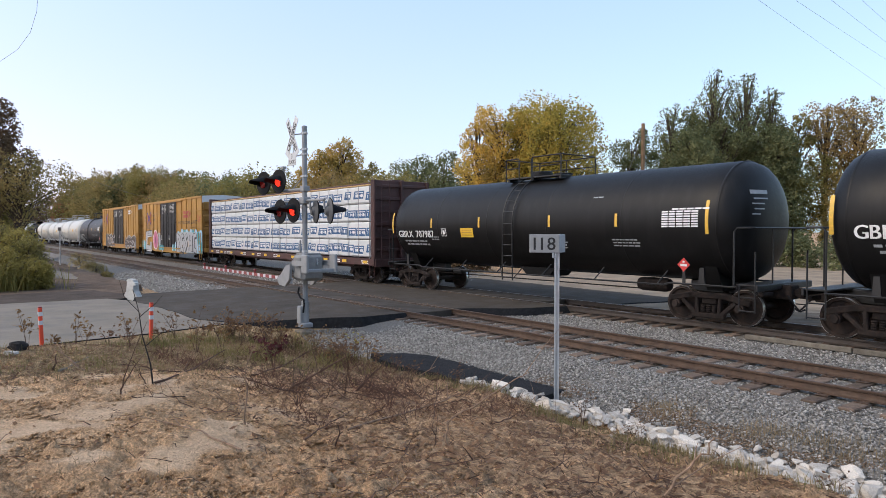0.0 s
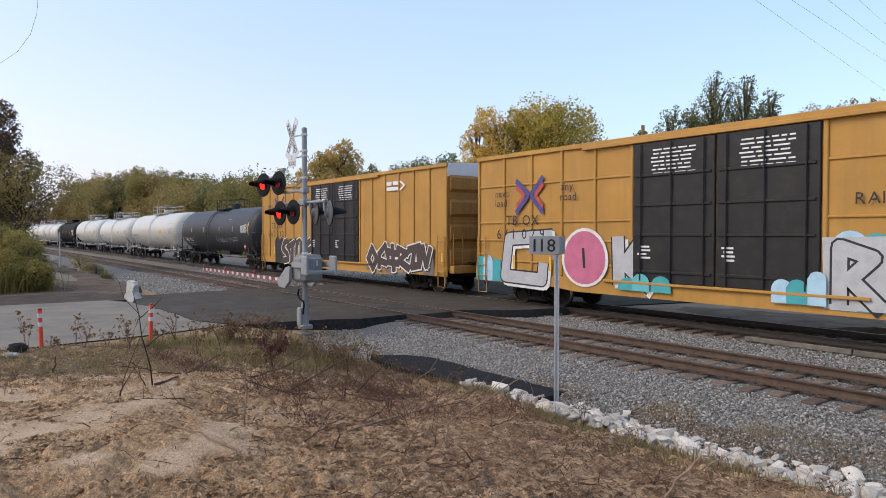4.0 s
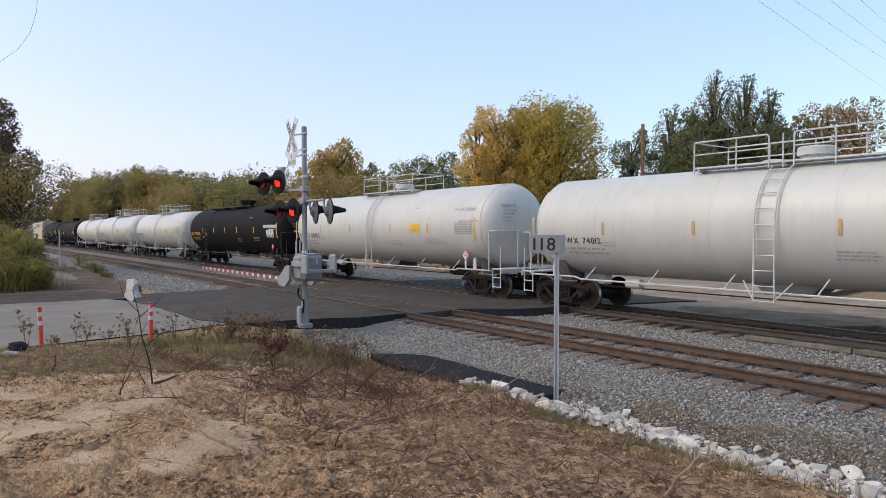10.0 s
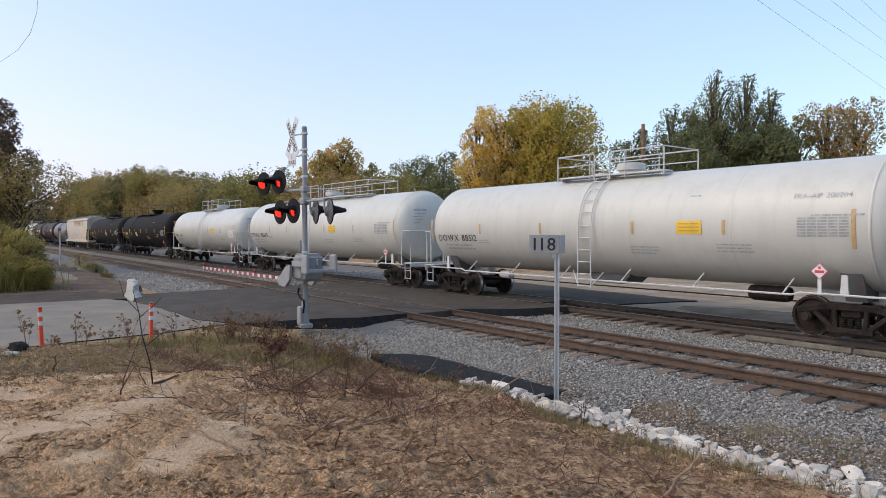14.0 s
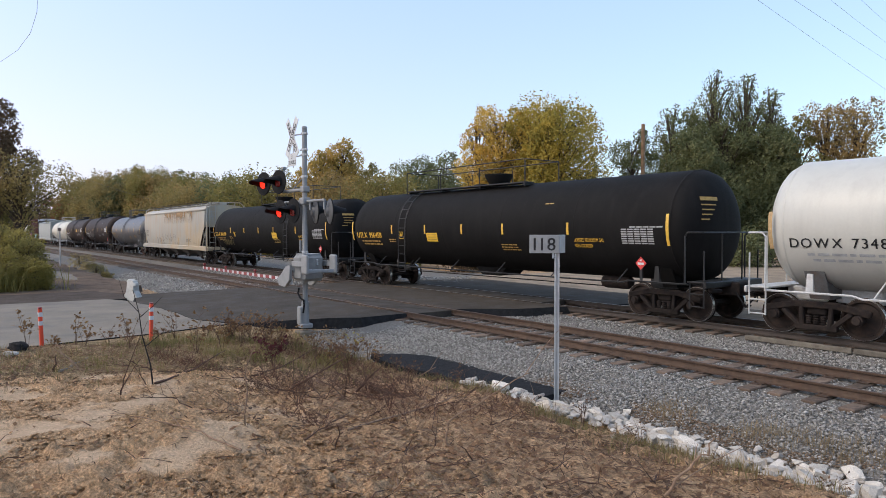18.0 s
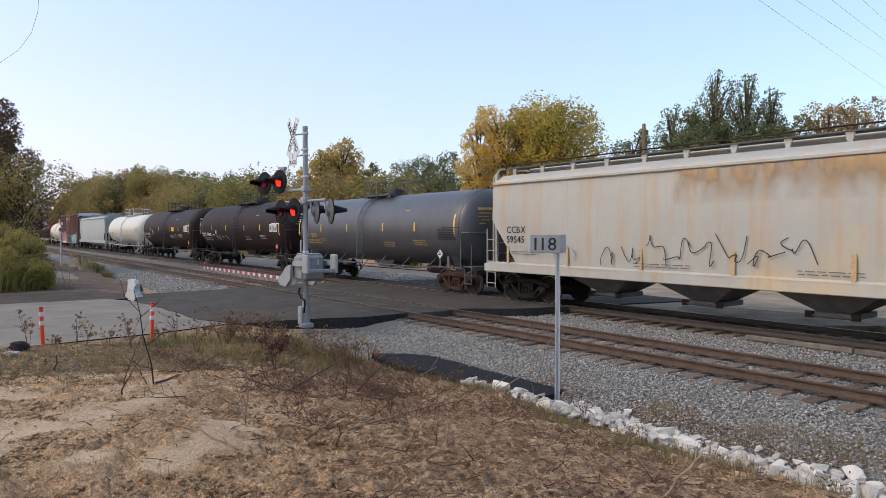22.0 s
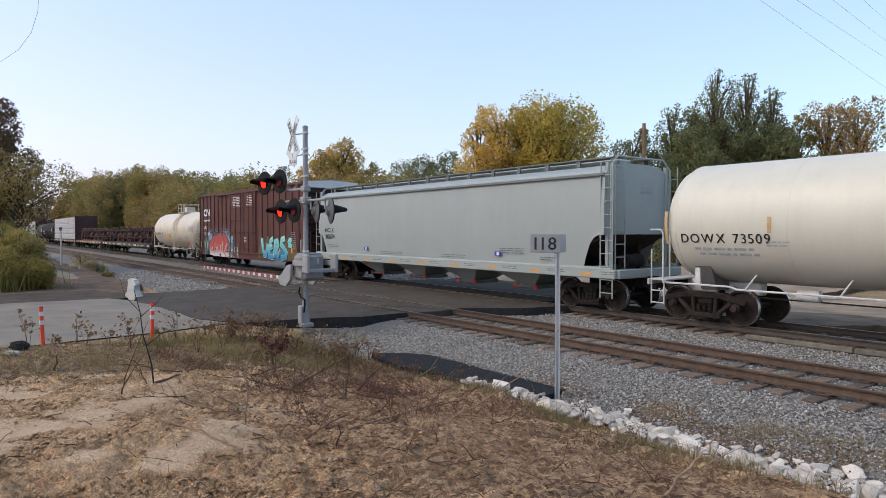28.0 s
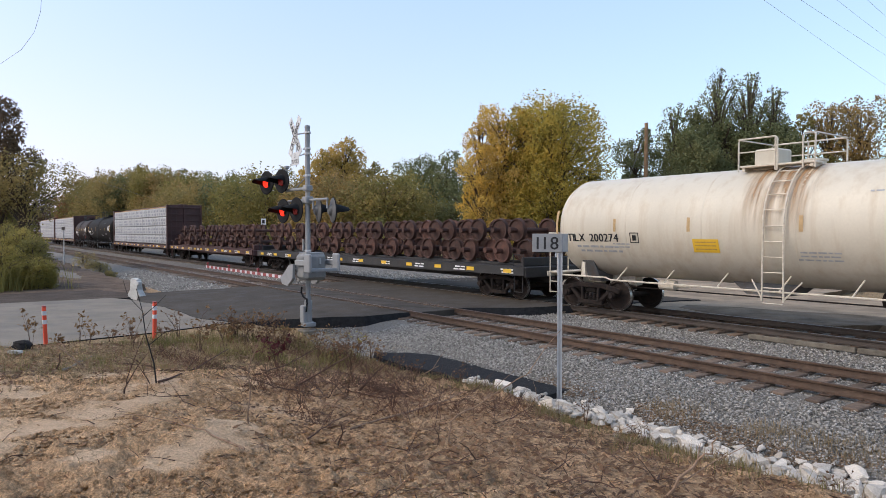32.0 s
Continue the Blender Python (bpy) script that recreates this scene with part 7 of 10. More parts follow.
    tank_car(Q["r"], Q["q"], 1.53, 2.54, "tank_grey", "pipe_grey", "plain grey tank car with faded yellow number", "RACX", number="51879", over=0.55, pdz=-0.3, pdx=0.2, platform=(-0.15, 0.12, -0.05), dome=(0.032, 0.3, 0.36, "tank_dgrey"), seed=15, letters="dull_yellow", small="dull_yellow", panel="g_black", yellow=False, sign="white", label_q=False, lh=0.21)
    tank_car(Q["s"], Q["r"], 1.60, 2.68, "tank_brown", "pipe_black", "dark brown tank car with white number and scrawls", "CBTX", number="741598", platform=(-0.176, 0.22, 0.0), dome=(0.06, 0.42, 0.42, "pipe_black"), seed=16, tag=(-0.52, -0.2, 10), yellow=False, lh=0.24, numz=-0.58, rdz=-0.08, pdz=-0.12, **BLK)
    tank_car(Q["t"], Q["s"], 1.60, 2.68, "tank_brown", "pipe_black", "dark brown tank car with white number", "CBTX", number="741568", platform=(-0.176, 0.22, 0.0), dome=(0.06, 0.42, 0.42, "pipe_black"), seed=17, tag=(0.3, 0.62, 9), yellow=0.28, lh=0.24, numz=-0.58, rdz=-0.08, pdz=-0.12, **BLK)
    tank_car(Q["u"], Q["t"], 1.56, 2.62, "tank_offwhite", "pipe_white", "off-white tank car with black number", "DOWX", number="73509", platform=(-0.175, 0.25, 0.0), dome=(0.045, 0.42, 0.36), label_q=False, seed=18, yellow=0.26, ydz=-0.15, lh=0.24, **WHT)
    c = hopper_car(Q["v"], Q["u"], "clean pale grey covered hopper with white sill", "hop_grey", ("NCLX", "210074"), "black_letter", None, 50)
    for x in (-4.4, 4.6):
        sq = part("stencil_square", Geo().box((x, -1.607, 1.62), (0.34, 0.006, 0.15)), M["l_blue"], c, "small blue and white mark", smooth=False)
        part("square_field", Geo().box((x, -1.612, 1.62), (0.12, 0.006, 0.11)), M["white_letter"], sq, smooth=False)
    c = box_car(Q["w"], Q["v"], "oxide red boxcar with sprayed turquoise letters", "box_brown", "box_brown", "", "white_letter", 9, seed=19, roof="greypaint", split=(-0.137, 0.115))
    M["g_tealfade"] = fade("paint_teal_to_blue", (0.012, 0.16, 0.33), (0.16, 0.55, 0.50), 0.75, 1.95)
    M["g_redfade"] = fade("paint_pale_to_red", (0.58, 0.52, 0.51), (0.40, 0.05, 0.04), 0.8, 1.2)
    M["g_olive"] = surf("paint_dull_olive", (0.11, 0.065, 0.028), 0.7, var=0.3, scale=3, bump=0.02)
    for k, (x0, x1, z1, sd) in enumerate(((2.55, 8.0, 1.85, 50), (2.8, 4.6, 2.2, 51), (5.6, 7.4, 2.15, 52))):
        paint_columns(c, x0, x1, 0.76, z1, y + 0.012 - 0.004 * k, 7, ("g_olive", "g_olive"), sd, 0.5)
    g = Geo()
    spray(g, [(3.25, 0.9), (3.7, 0.76), (5.4, 0.7), (6.75, 0.78), (6.85, 1.2), (6.3, 1.35), (5.0, 1.3), (3.6, 1.3)], y - 0.001)
    part("paint_backing", g, M["g_deep"], c, "deep blue sprayed backing", smooth=False, fix=False)
    stroke_piece(c, (((3.14, 1.96), (3.27, 1.35), (3.48, 0.98), (3.72, 0.98), (3.9, 1.4), (3.95, 1.66)), ((4.85, 1.98), (4.5, 1.86), (4.3, 1.52), (4.22, 1.08), (4.46, 0.9), (4.88, 0.88)), ((4.34, 1.45), (4.74, 1.52)),
                     ((5.0, 0.87), (5.1, 1.78), (5.46, 1.84), (5.58, 1.62), (5.25, 1.36), (5.64, 0.95)), ((6.52, 2.0), (6.08, 1.94), (5.98, 1.66), (6.35, 1.46), (6.72, 1.2), (6.58, 0.94), (6.02, 0.88))), 0.14, y - 0.002, "g_tealfade", "g_pale", 0.02, "g_black", "g_white")
    stroke_piece(c, (((6.95, 1.74), (7.12, 1.96), (7.36, 1.93), (7.22, 1.7), (7.04, 1.58), (7.46, 1.6)),), 0.07, y - 0.002, "g_tealfade", "g_pale", 0.02, "g_black")
    for nm, rgb, x0, x1, zb, zt, zfull in (("blue_mist", (0.25, 0.31, 0.40), -7.7, -2.3, 0.74, 2.75, 1.9), ("teal_mist", (0.10, 0.42, 0.45), -8.2, -6.7, 0.74, 2.1, 1.3), ("teal_haze", (0.10, 0.42, 0.45), -2.5, -1.5, 1.3, 2.2, 1.6), ("grey_mist", (0.42, 0.43, 0.44), -2.5, -0.7, 0.66, 1.75, 1.1)):
        sheet = grid_rect(Geo(), x0, x1, zb, zt, 6, 6)
        sheet.v = [(p[0], (y - 0.001) if x1 < -2.0 else -1.668, p[2]) for p in sheet.v]
        part("paint_mist", sheet, wash("paint_" + nm, rgb, x0, x1, zt, zfull, (1.4, 0.6, 0.9)), c, "thin mist of spray paint", smooth=False, fix=False)
    g = Geo()
    outline = [(-6.94, 1.49), (-6.74, 1.63), (-6.22, 1.89), (-5.71, 2.12), (-5.49, 2.19), (-5.37, 2.05), (-4.96, 2.2), (-4.55, 2.32), (-4.14, 2.18), (-3.94, 2.05), (-3.97, 2.39), (-3.61, 2.26), (-3.28, 2.07), (-2.88, 1.82), (-2.59, 1.5), (-2.71, 1.29), (-2.72, 0.68), (-4.14, 0.66), (-5.79, 0.66), (-6.64, 0.73), (-6.89, 1.09)]
    g.v += [(a, y - 0.004, b) for a, b in outline]
    g.f.append(tuple(range(len(outline))))
    dome = part("paint_fill", g, M["g_redfade"], c, "red sprayed shapes fading to white", smooth=False, fix=False)
    for k, (r, pts) in enumerate(((0.035, ((-6.76, 0.76), (-6.94, 1.45), (-6.64, 1.66), (-6.09, 1.94), (-5.49, 2.22))), (0.035, ((-5.47, 2.22), (-5.71, 1.73), (-5.88, 1.18), (-5.79, 0.8))),
                                  (0.04, ((-5.41, 2.04), (-4.96, 2.21), (-4.51, 2.37), (-4.04, 2.14), (-3.72, 1.87), (-3.63, 1.67), (-3.72, 1.25), (-3.9, 1.09), (-3.31, 0.68))), (0.045, ((-4.6, 2.33), (-4.74, 1.78), (-4.77, 1.27))),
                                  (0.04, ((-3.92, 2.04), (-3.97, 2.39), (-3.43, 2.19), (-2.88, 1.85), (-2.59, 1.5), (-2.77, 1.25))))):
        g = Geo()
        ribbon(g, pts, r, y - 0.008 - 0.001 * k)
        part("paint_outline", g, M["g_black"], dome, "black sprayed line", smooth=False, fix=False)
    for pts in (((-5.62, 1.24), (-5.23, 1.24), (-5.25, 1.14), (-5.45, 1.09), (-5.66, 0.87)), ((-3.52, 1.37), (-3.06, 1.44), (-2.87, 1.32), (-2.87, 1.08), (-3.02, 1.08), (-3.06, 1.31)), ((-6.34, 1.01), (-5.94, 1.17), (-5.89, 0.91), (-6.0, 1.07)),
                ((-4.74, 0.8), (-4.33, 0.88), (-4.25, 0.73), (-4.44, 0.62)), ((-5.6, 2.16), (-5.32, 2.33), (-5.38, 2.1)), ((-4.64, 2.33), (-4.52, 2.47), (-4.42, 2.3)), ((-4.02, 2.44), (-3.86, 2.35), (-3.93, 2.1))):
        g = Geo()
        g.v += [(a, y - 0.0145, b) for a, b in pts]
        g.f.append(tuple(range(len(pts))))
        part("paint_wedge", g, M["g_black"], dome, smooth=False, fix=False)
    loops = random.Random(26)
    for k, x in enumerate((-6.5, -6.15, -5.35, -4.98, -4.4, -4.05, -3.45, -3.2)):
        zb, hgt, w = loops.uniform(0.84, 0.98), loops.uniform(0.35, 0.75), loops.uniform(0.08, 0.13)
        for col, r in (("g_rose", 0.034), ("g_white", 0.014)):
            g = Geo()
            ribbon(g, [(x - w, zb + 0.12), (x, zb), (x + w, zb + 0.1), (x + w * 0.5, zb + hgt * 0.5), (x + w, zb + hgt), (x, zb + hgt * 0.85), (x - w * 0.4, zb + hgt * 0.45)], r, y - 0.016 - (0.002 if r < 0.02 else 0))
            part("paint_loop", g, M[col], dome, "looped sprayed line", smooth=False, fix=False)
    g = Geo()
    ribbon(g, [(-7.5, 3.94), (-7.85, 3.94), (-8.02, 3.84), (-8.02, 3.66), (-7.87, 3.55), (-7.52, 3.55), (-7.39, 3.62), (-7.39, 3.94), (-7.26, 3.94), (-6.88, 3.56), (-6.77, 3.56), (-6.77, 3.98)], 0.06, y - 0.002)
    part("emblem", g, M["white_letter"], c, "white ribbon-shaped railway emblem", smooth=False, fix=False)
    g = Geo()
    for k in range(8):
        grid_rect(g, -8.1 + 0.18 * k, -7.98 + 0.18 * k, 3.12, 3.24, 1, 1)
    g.v = [(p[0], y - 0.002, p[2]) for p in g.v]
    part("print_bars", g, M["white_letter"], c, smooth=False, fix=False)
    g = Geo()
    flat_text(g, "DWC", -8.1, 2.55, y - 0.002, 0.22, spacing=0.1)
    flat_text(g, "794", -8.08, 2.1, y - 0.002, 0.22, spacing=0.1)
    flat_text(g, "887", -7.22, 2.1, y - 0.002, 0.22, spacing=0.1)
    part("number", g, M["white_letter"], c, "white car number", smooth=False, fix=False)
    part("small_print", flat_rows(7.3, 8.0, 2.3, 9, 0.035, 0.11, y - 0.002, 77), M["faint_letter"], c, smooth=False, fix=False)
    tank_car(Q["x"], Q["w"], 1.50, 2.5, "tank_cream", "pipe_cream", "short cream tank car with rust stains below its dome", "TILX", number="200274", over=0.68, platform=(-0.077, 0.18, 0.10), dome=(-0.015, 0.34, 0.45, "tank_cream", "box"), ydz=-0.42, seed=20, yellow=-0.22, letters="black_letter", small="grey_letter", panel="faint_letter", reflect="reflect_old", lh=0.24)
    wheel_flat(Q["y"], Q["x"], "long black flatcar with yellow reflectors", "flat_black", 2, 60)
    wheel_flat(Q["z"], Q["y"], "oxide red flatcar with steel racks", "flat_red", 2, 61)
    lumber_car(Q["aa"], Q["z"], "oxide red centre-beam flatcar with end bulkheads", 62, 4, 9, "pale")
    tank_car(Q["bb"], Q["aa"], 1.56, 2.6, "tank_black", "pipe_black", "plain black tank car with white marks", "####", number="20145", platform=SHORT, dome=(0, 0.4, 0.3), seed=23, yellow=False, **BLK)
    tank_car(Q["cc"], Q["bb"], 1.5, 2.5, "tank_brown", "pipe_black", "short dusty brown tank car far back", "####", number="1502", platform=SHORT, dome=(0, 0.4, 0.3), seed=24, yellow=False, **BLK)
    lumber_car(Q["dd"], Q["cc"], "oxide red centre-beam flatcar with end bulkheads", 65, 4, 9, "pale")
    lumber_car(Q["ee"], Q["dd"], "oxide red centre-beam flatcar with end bulkheads", 66, 4, 9, "pale")


build_train()

# ---------------------------------------------------------------- trees
M["leaf_yellow"] = leafy("leaves_turning_yellow", (0.25, 0.21, 0.07), (0.50, 0.355, 0.105), (0.70, 0.47, 0.14))
M["leaf_green"] = leafy("leaves_dark_green", (0.105, 0.122, 0.065), (0.18, 0.195, 0.09), (0.29, 0.265, 0.115))
M["leaf_olive"] = leafy("leaves_olive", (0.13, 0.135, 0.047), (0.25, 0.215, 0.068), (0.38, 0.275, 0.085))
M["leaf_hedge"] = leafy("leaves_faded_olive", (0.17, 0.158, 0.066), (0.305, 0.24, 0.09), (0.45, 0.305, 0.115))
M["leaf_orange"] = leafy("leaves_orange_brown", (0.19, 0.15, 0.065), (0.34, 0.235, 0.09), (0.50, 0.31, 0.11))
M["leaf_brown"] = leafy("leaves_dull_brown", (0.075, 0.06, 0.04), (0.15, 0.10, 0.06), (0.24, 0.15, 0.075))
M["leaf_shrub"] = leafy("leaves_shrub", (0.19, 0.165, 0.05), (0.34, 0.275, 0.075), (0.50, 0.37, 0.12))
M["leaf_rust"] = leafy("leaves_rust_red", (0.16, 0.075, 0.05), (0.27, 0.12, 0.07), (0.40, 0.20, 0.08))


def leaf_cloud(lumps, count, size, rs, up=0.35):
    """Leaves scattered in and over lumps (centre, radii): quads turned every way, denser towards the rim."""
    w = np.array([l[3] * l[4] * l[5] for l in lumps]) ** 0.67
    pick = rs.choice(len(lumps), count, p=w / w.sum())
    L = np.array(lumps)[pick]
    d = rs.normal(size=(count, 3))
    d /= np.linalg.norm(d, axis=1)[:, None]
    rad = rs.uniform(0.15, 1.0, count) ** 0.45
    rad *= 1 + 0.09 * rs.normal(size=count) * (rad > 0.8)
    c = L[:, :3] + d * L[:, 3:6] * rad[:, None]
    nrm = rs.normal(size=(count, 3)) + d * 0.5 + np.array([0, 0, up])
    nrm /= np.linalg.norm(nrm, axis=1)[:, None]
    t = np.cross(nrm, rs.normal(size=(count, 3)))
    t /= np.linalg.norm(t, axis=1)[:, None] + 1e-9
    b = np.cross(nrm, t)
    s = size * rs.uniform(0.6, 1.35, count)[:, None]
    q = np.stack([c - t * s * 0.5, c + b * s * 0.28, c + t * s * 0.5, c - b * s * 0.28], 1).reshape(-1, 3)
    return q


def quads_mesh(name, pts, material):
    me = bpy.data.meshes.new(name)
    n = len(pts)
    me.vertices.add(n)
    me.vertices.foreach_set("co", np.asarray(pts, dtype=np.float32).ravel())
    me.loops.add(n)
    me.loops.foreach_set("vertex_index", np.arange(n, dtype=np.int32))
    me.polygons.add(n // 4)
    me.polygons.foreach_set("loop_start", np.arange(0, n, 4, dtype=np.int32))
    me.update(calc_edges=True)
    me.materials.append(material)
    return me


def tree(x, y, h, w, leaf, seed, label, count=9000, size=0.26, base=0.15, lumps=16, z0=-0.5, shape="round", category="tree", group="", trunks=1):
    """A tapered trunk with limbs that reach into the lumps of an uneven, gappy crown."""
    rs = np.random.RandomState(seed)
    t = thing("tree", label, category, pose(x, y, z0), group)
    g = Geo()
    L = []
    for k in range(lumps):
        f = (k + 0.5) / lumps
        z = h * (base + (1 - base) * f * 0.93)
        if shape == "round":
            prof = math.sin(math.pi * min(1, 0.26 + 0.64 * f)) ** 0.55
        elif shape == "cone":
            prof = 1.05 - f
        elif shape == "spire":
            prof = (1 - f) ** 0.5 + 0.03
        elif shape == "vase":
            prof = 0.42 + 0.58 * math.sin(math.pi * min(1.0, 0.06 + 0.60 * f))
        else:
            prof = 0.55 + 0.45 * math.sin(math.pi * f)
        a = k * 2.399 + rs.uniform(-0.4, 0.4)
        r = w / 2 * prof * rs.uniform(0.35, 0.85)
        s = w * rs.uniform(0.13, 0.24) * (0.6 + 0.6 * prof) * ((0.25 + 1.25 * prof) / (0.6 + 0.6 * prof) * 0.8 if shape == "spire" else 1.0)
        sz = s * rs.uniform(0.8, 1.3)
        z = h * base + sz * 0.8 + f * (h * (1 - base) - 1.8 * sz)
        L.append((r * math.cos(a), r * math.sin(a), z, s, s, sz))
        for j in range(3):                              # small outlying sprays
            d = rs.normal(size=3)
            d *= 1 / np.linalg.norm(d)
            q = s * rs.uniform(0.25, 0.42)
            L.append((L[-1 - j][0] + d[0] * s, L[-1 - j][1] + d[1] * s, z + d[2] * sz * 0.9, q, q, q))
    for k in range(trunks):
        dx = (k - (trunks - 1) / 2) * w * 0.15
        r0 = 0.018 * h / math.sqrt(trunks) + 0.03
        pts = [(dx + 0.02 * h * i / 5 * rs.uniform(-1, 1), 0.02 * h * i / 5 * rs.uniform(-1, 1), h * 0.88 * i / 5) for i in range(6)]
        g.pipe(pts, r0, 8, r0 * 0.15)
    count, size = int(count * 2.0), size * 0.80
    for l in L[::2]:
        zs = max(0.08 * h, l[2] - 0.25 * h * rs.uniform(0.6, 1.2))
        mid = (l[0] * 0.45, l[1] * 0.45, zs + (l[2] - zs) * 0.55)
        g.pipe([(0, 0, zs), mid, (l[0], l[1], l[2])], 0.007 * h, 5, 0.012)
        for j in range(3):
            e = (l[0] + l[3] * rs.uniform(-0.9, 0.9), l[1] + l[4] * rs.uniform(-0.9, 0.9), l[2] + l[5] * rs.uniform(-0.3, 0.95))
            g.pipe([mid, ((mid[0] + e[0]) / 2, (mid[1] + e[1]) / 2, (mid[2] + e[2]) / 2 + 0.1), e], 0.0028 * h, 4, 0.006)
    part("trunk", g, M["bark"], t, "dark bark trunk and limbs")
    me = quads_mesh("crown", leaf_cloud(L, count, size, rs), M[leaf])
    ob = new("crown", me)
    ob.parent = t
    return t


# large turning tree and dark grove across the tracks
M["leaf_gold"] = leafy("leaves_golden", (0.36, 0.26, 0.06), (0.62, 0.42, 0.09), (0.82, 0.54, 0.12))
M["leaf_turn"] = leafy("leaves_half_turned", (0.20, 0.19, 0.05), (0.42, 0.33, 0.07), (0.66, 0.46, 0.09))
tree(-41.3, 43.4, 15.7, 8.6, "leaf_turn", 41, "tall cottonwood turning yellow behind the tracks", 16000, 0.28, 0.12, 34, shape="vase", trunks=2)
tree(-44.4, 40.4, 14.8, 5.8, "leaf_gold", 23, "golden cottonwood behind the tracks", 7200, 0.27, 0.12, 26, shape="vase")
tree(-43.0, 41.9, 14.8, 5.4, "leaf_turn", 42, "cottonwood turning yellow behind the tracks", 7000, 0.27, 0.15, 18, shape="vase")
tree(-46.0, 38.5, 13.4, 4.6, "leaf_gold", 2, "slender tree with golden leaves", 4200, 0.26, 0.15, 20)
tree(-44.4, 39.8, 10.6, 6.0, "leaf_yellow", 24, "yellow tree behind the tracks", 4200, 0.27, 0.1, 12)
tree(-43.0, 42.0, 10.0, 7.0, "leaf_turn", 30, "low cottonwood turning yellow behind the tracks", 6000, 0.27, 0.02, 14)
tree(-40.2, 46.4, 9.6, 4.4, "leaf_olive", 3, "olive green tree behind the tracks", 4500, 0.28, 0.08, 14)
tree(-34.4, 57.5, 18.2, 10.6, "leaf_green", 4, "tall dark green tree with a pointed ragged top", 11000, 0.26, 0.15, 40, shape="spire")
tree(-32.1, 58.8, 17.7, 9.0, "leaf_green", 5, "tall dark green tree with a pointed ragged top", 9000, 0.26, 0.15, 36, shape="spire")
tree(-30.3, 59.8, 16.3, 6.6, "leaf_green", 7, "slender dark green tree with a pointed top", 8000, 0.26, 0.15, 34, shape="spire")
tree(-36.6, 54.0, 15.0, 7.6, "leaf_green", 6, "dark green tree with an open top in a grove", 8500, 0.26, 0.1, 30, shape="spire")
tree(-38.9, 51.3, 12.6, 5.0, "leaf_green", 8, "dark green tree at the edge of a grove", 7000, 0.28, 0.06, 14)
tree(-34.0, 53.5, 12.6, 8.0, "leaf_green", 9, "low dark green tree in a grove", 11000, 0.30, 0.04, 16)
tree(-35.6, 56.3, 15.0, 6.0, "leaf_green", 25, "dark green tree filling a grove", 8500, 0.28, 0.08, 16)
tree(-32.9, 57.0, 13.4, 7.0, "leaf_green", 31, "broad dark green tree filling a grove", 9000, 0.30, 0.05, 16)
tree(-27.6, 64.4, 15.2, 4.6, "leaf_orange", 10, "tree with rust-brown leaves and open crown", 2300, 0.27, 0.42, 13, shape="vase")
tree(-25.4, 65.3, 15.4, 5.6, "leaf_orange", 32, "rust-brown tree with gaps in its crown", 3000, 0.27, 0.42, 15, shape="vase")
tree(-28.9, 61.6, 13.8, 5.0, "leaf_olive", 11, "olive tree beside the grove", 6000, 0.28, 0.1, 14)
tree(-22.5, 66.0, 9.0, 7.0, "leaf_olive", 12, "low olive tree behind the grove", 5000, 0.30, 0.1, 12)
tree(-25.6, 63.6, 9.2, 5.0, "leaf_yellow", 26, "low yellowing tree behind the grove", 4000, 0.28, 0.05, 12)
tree(-29.8, 59.0, 13.0, 7.0, "leaf_green", 19, "dark green tree filling a grove", 10000, 0.30, 0.06, 16)
# middle distance
tree(-79.9, 42.9, 15.8, 7.0, "leaf_yellow", 13, "slender tree with yellow leaves", 8500, 0.42, 0.02, 22)
tree(-82.0, 40.8, 14.4, 6.6, "leaf_yellow", 27, "yellowing tree with an open crown", 7000, 0.42, 0.02, 20)
tree(-76.5, 45.6, 12.4, 5.5, "leaf_olive", 14, "yellow-green tree beyond the tracks", 4500, 0.38, 0.05, 14)
tree(-74.6, 51.6, 13.8, 9.5, "leaf_green", 15, "dark green tree in a grove", 7000, 0.38, 0.04, 14)
tree(-70.0, 52.8, 13.8, 9.0, "leaf_green", 16, "dark green tree beyond the tracks", 7000, 0.38, 0.04, 14)
tree(-73.5, 47.6, 9.6, 7.5, "leaf_olive", 28, "olive green tree beyond the tracks", 5000, 0.38, 0.0, 14)
tree(-59.0, 47.5, 9.6, 6.0, "leaf_green", 17, "dark green tree with open crown", 4500, 0.36, 0.04, 14)
tree(-56.0, 48.5, 8.6, 6.0, "leaf_olive", 18, "olive tree beyond the tracks", 4500, 0.36, 0.04, 12)
rng = random.Random(33)
k = 0
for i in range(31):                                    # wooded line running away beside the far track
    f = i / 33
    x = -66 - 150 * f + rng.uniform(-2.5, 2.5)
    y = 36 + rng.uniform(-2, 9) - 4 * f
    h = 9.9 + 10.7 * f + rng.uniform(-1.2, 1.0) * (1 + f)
    leaf = rng.choice(("leaf_hedge", "leaf_olive", "leaf_olive", "leaf_orange", "leaf_green", "leaf_hedge"))
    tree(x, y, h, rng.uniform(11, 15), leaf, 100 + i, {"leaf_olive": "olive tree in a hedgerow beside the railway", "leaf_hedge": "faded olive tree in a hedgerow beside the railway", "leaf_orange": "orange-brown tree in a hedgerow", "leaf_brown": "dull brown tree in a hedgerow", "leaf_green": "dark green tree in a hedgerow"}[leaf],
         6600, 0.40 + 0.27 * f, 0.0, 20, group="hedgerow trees")
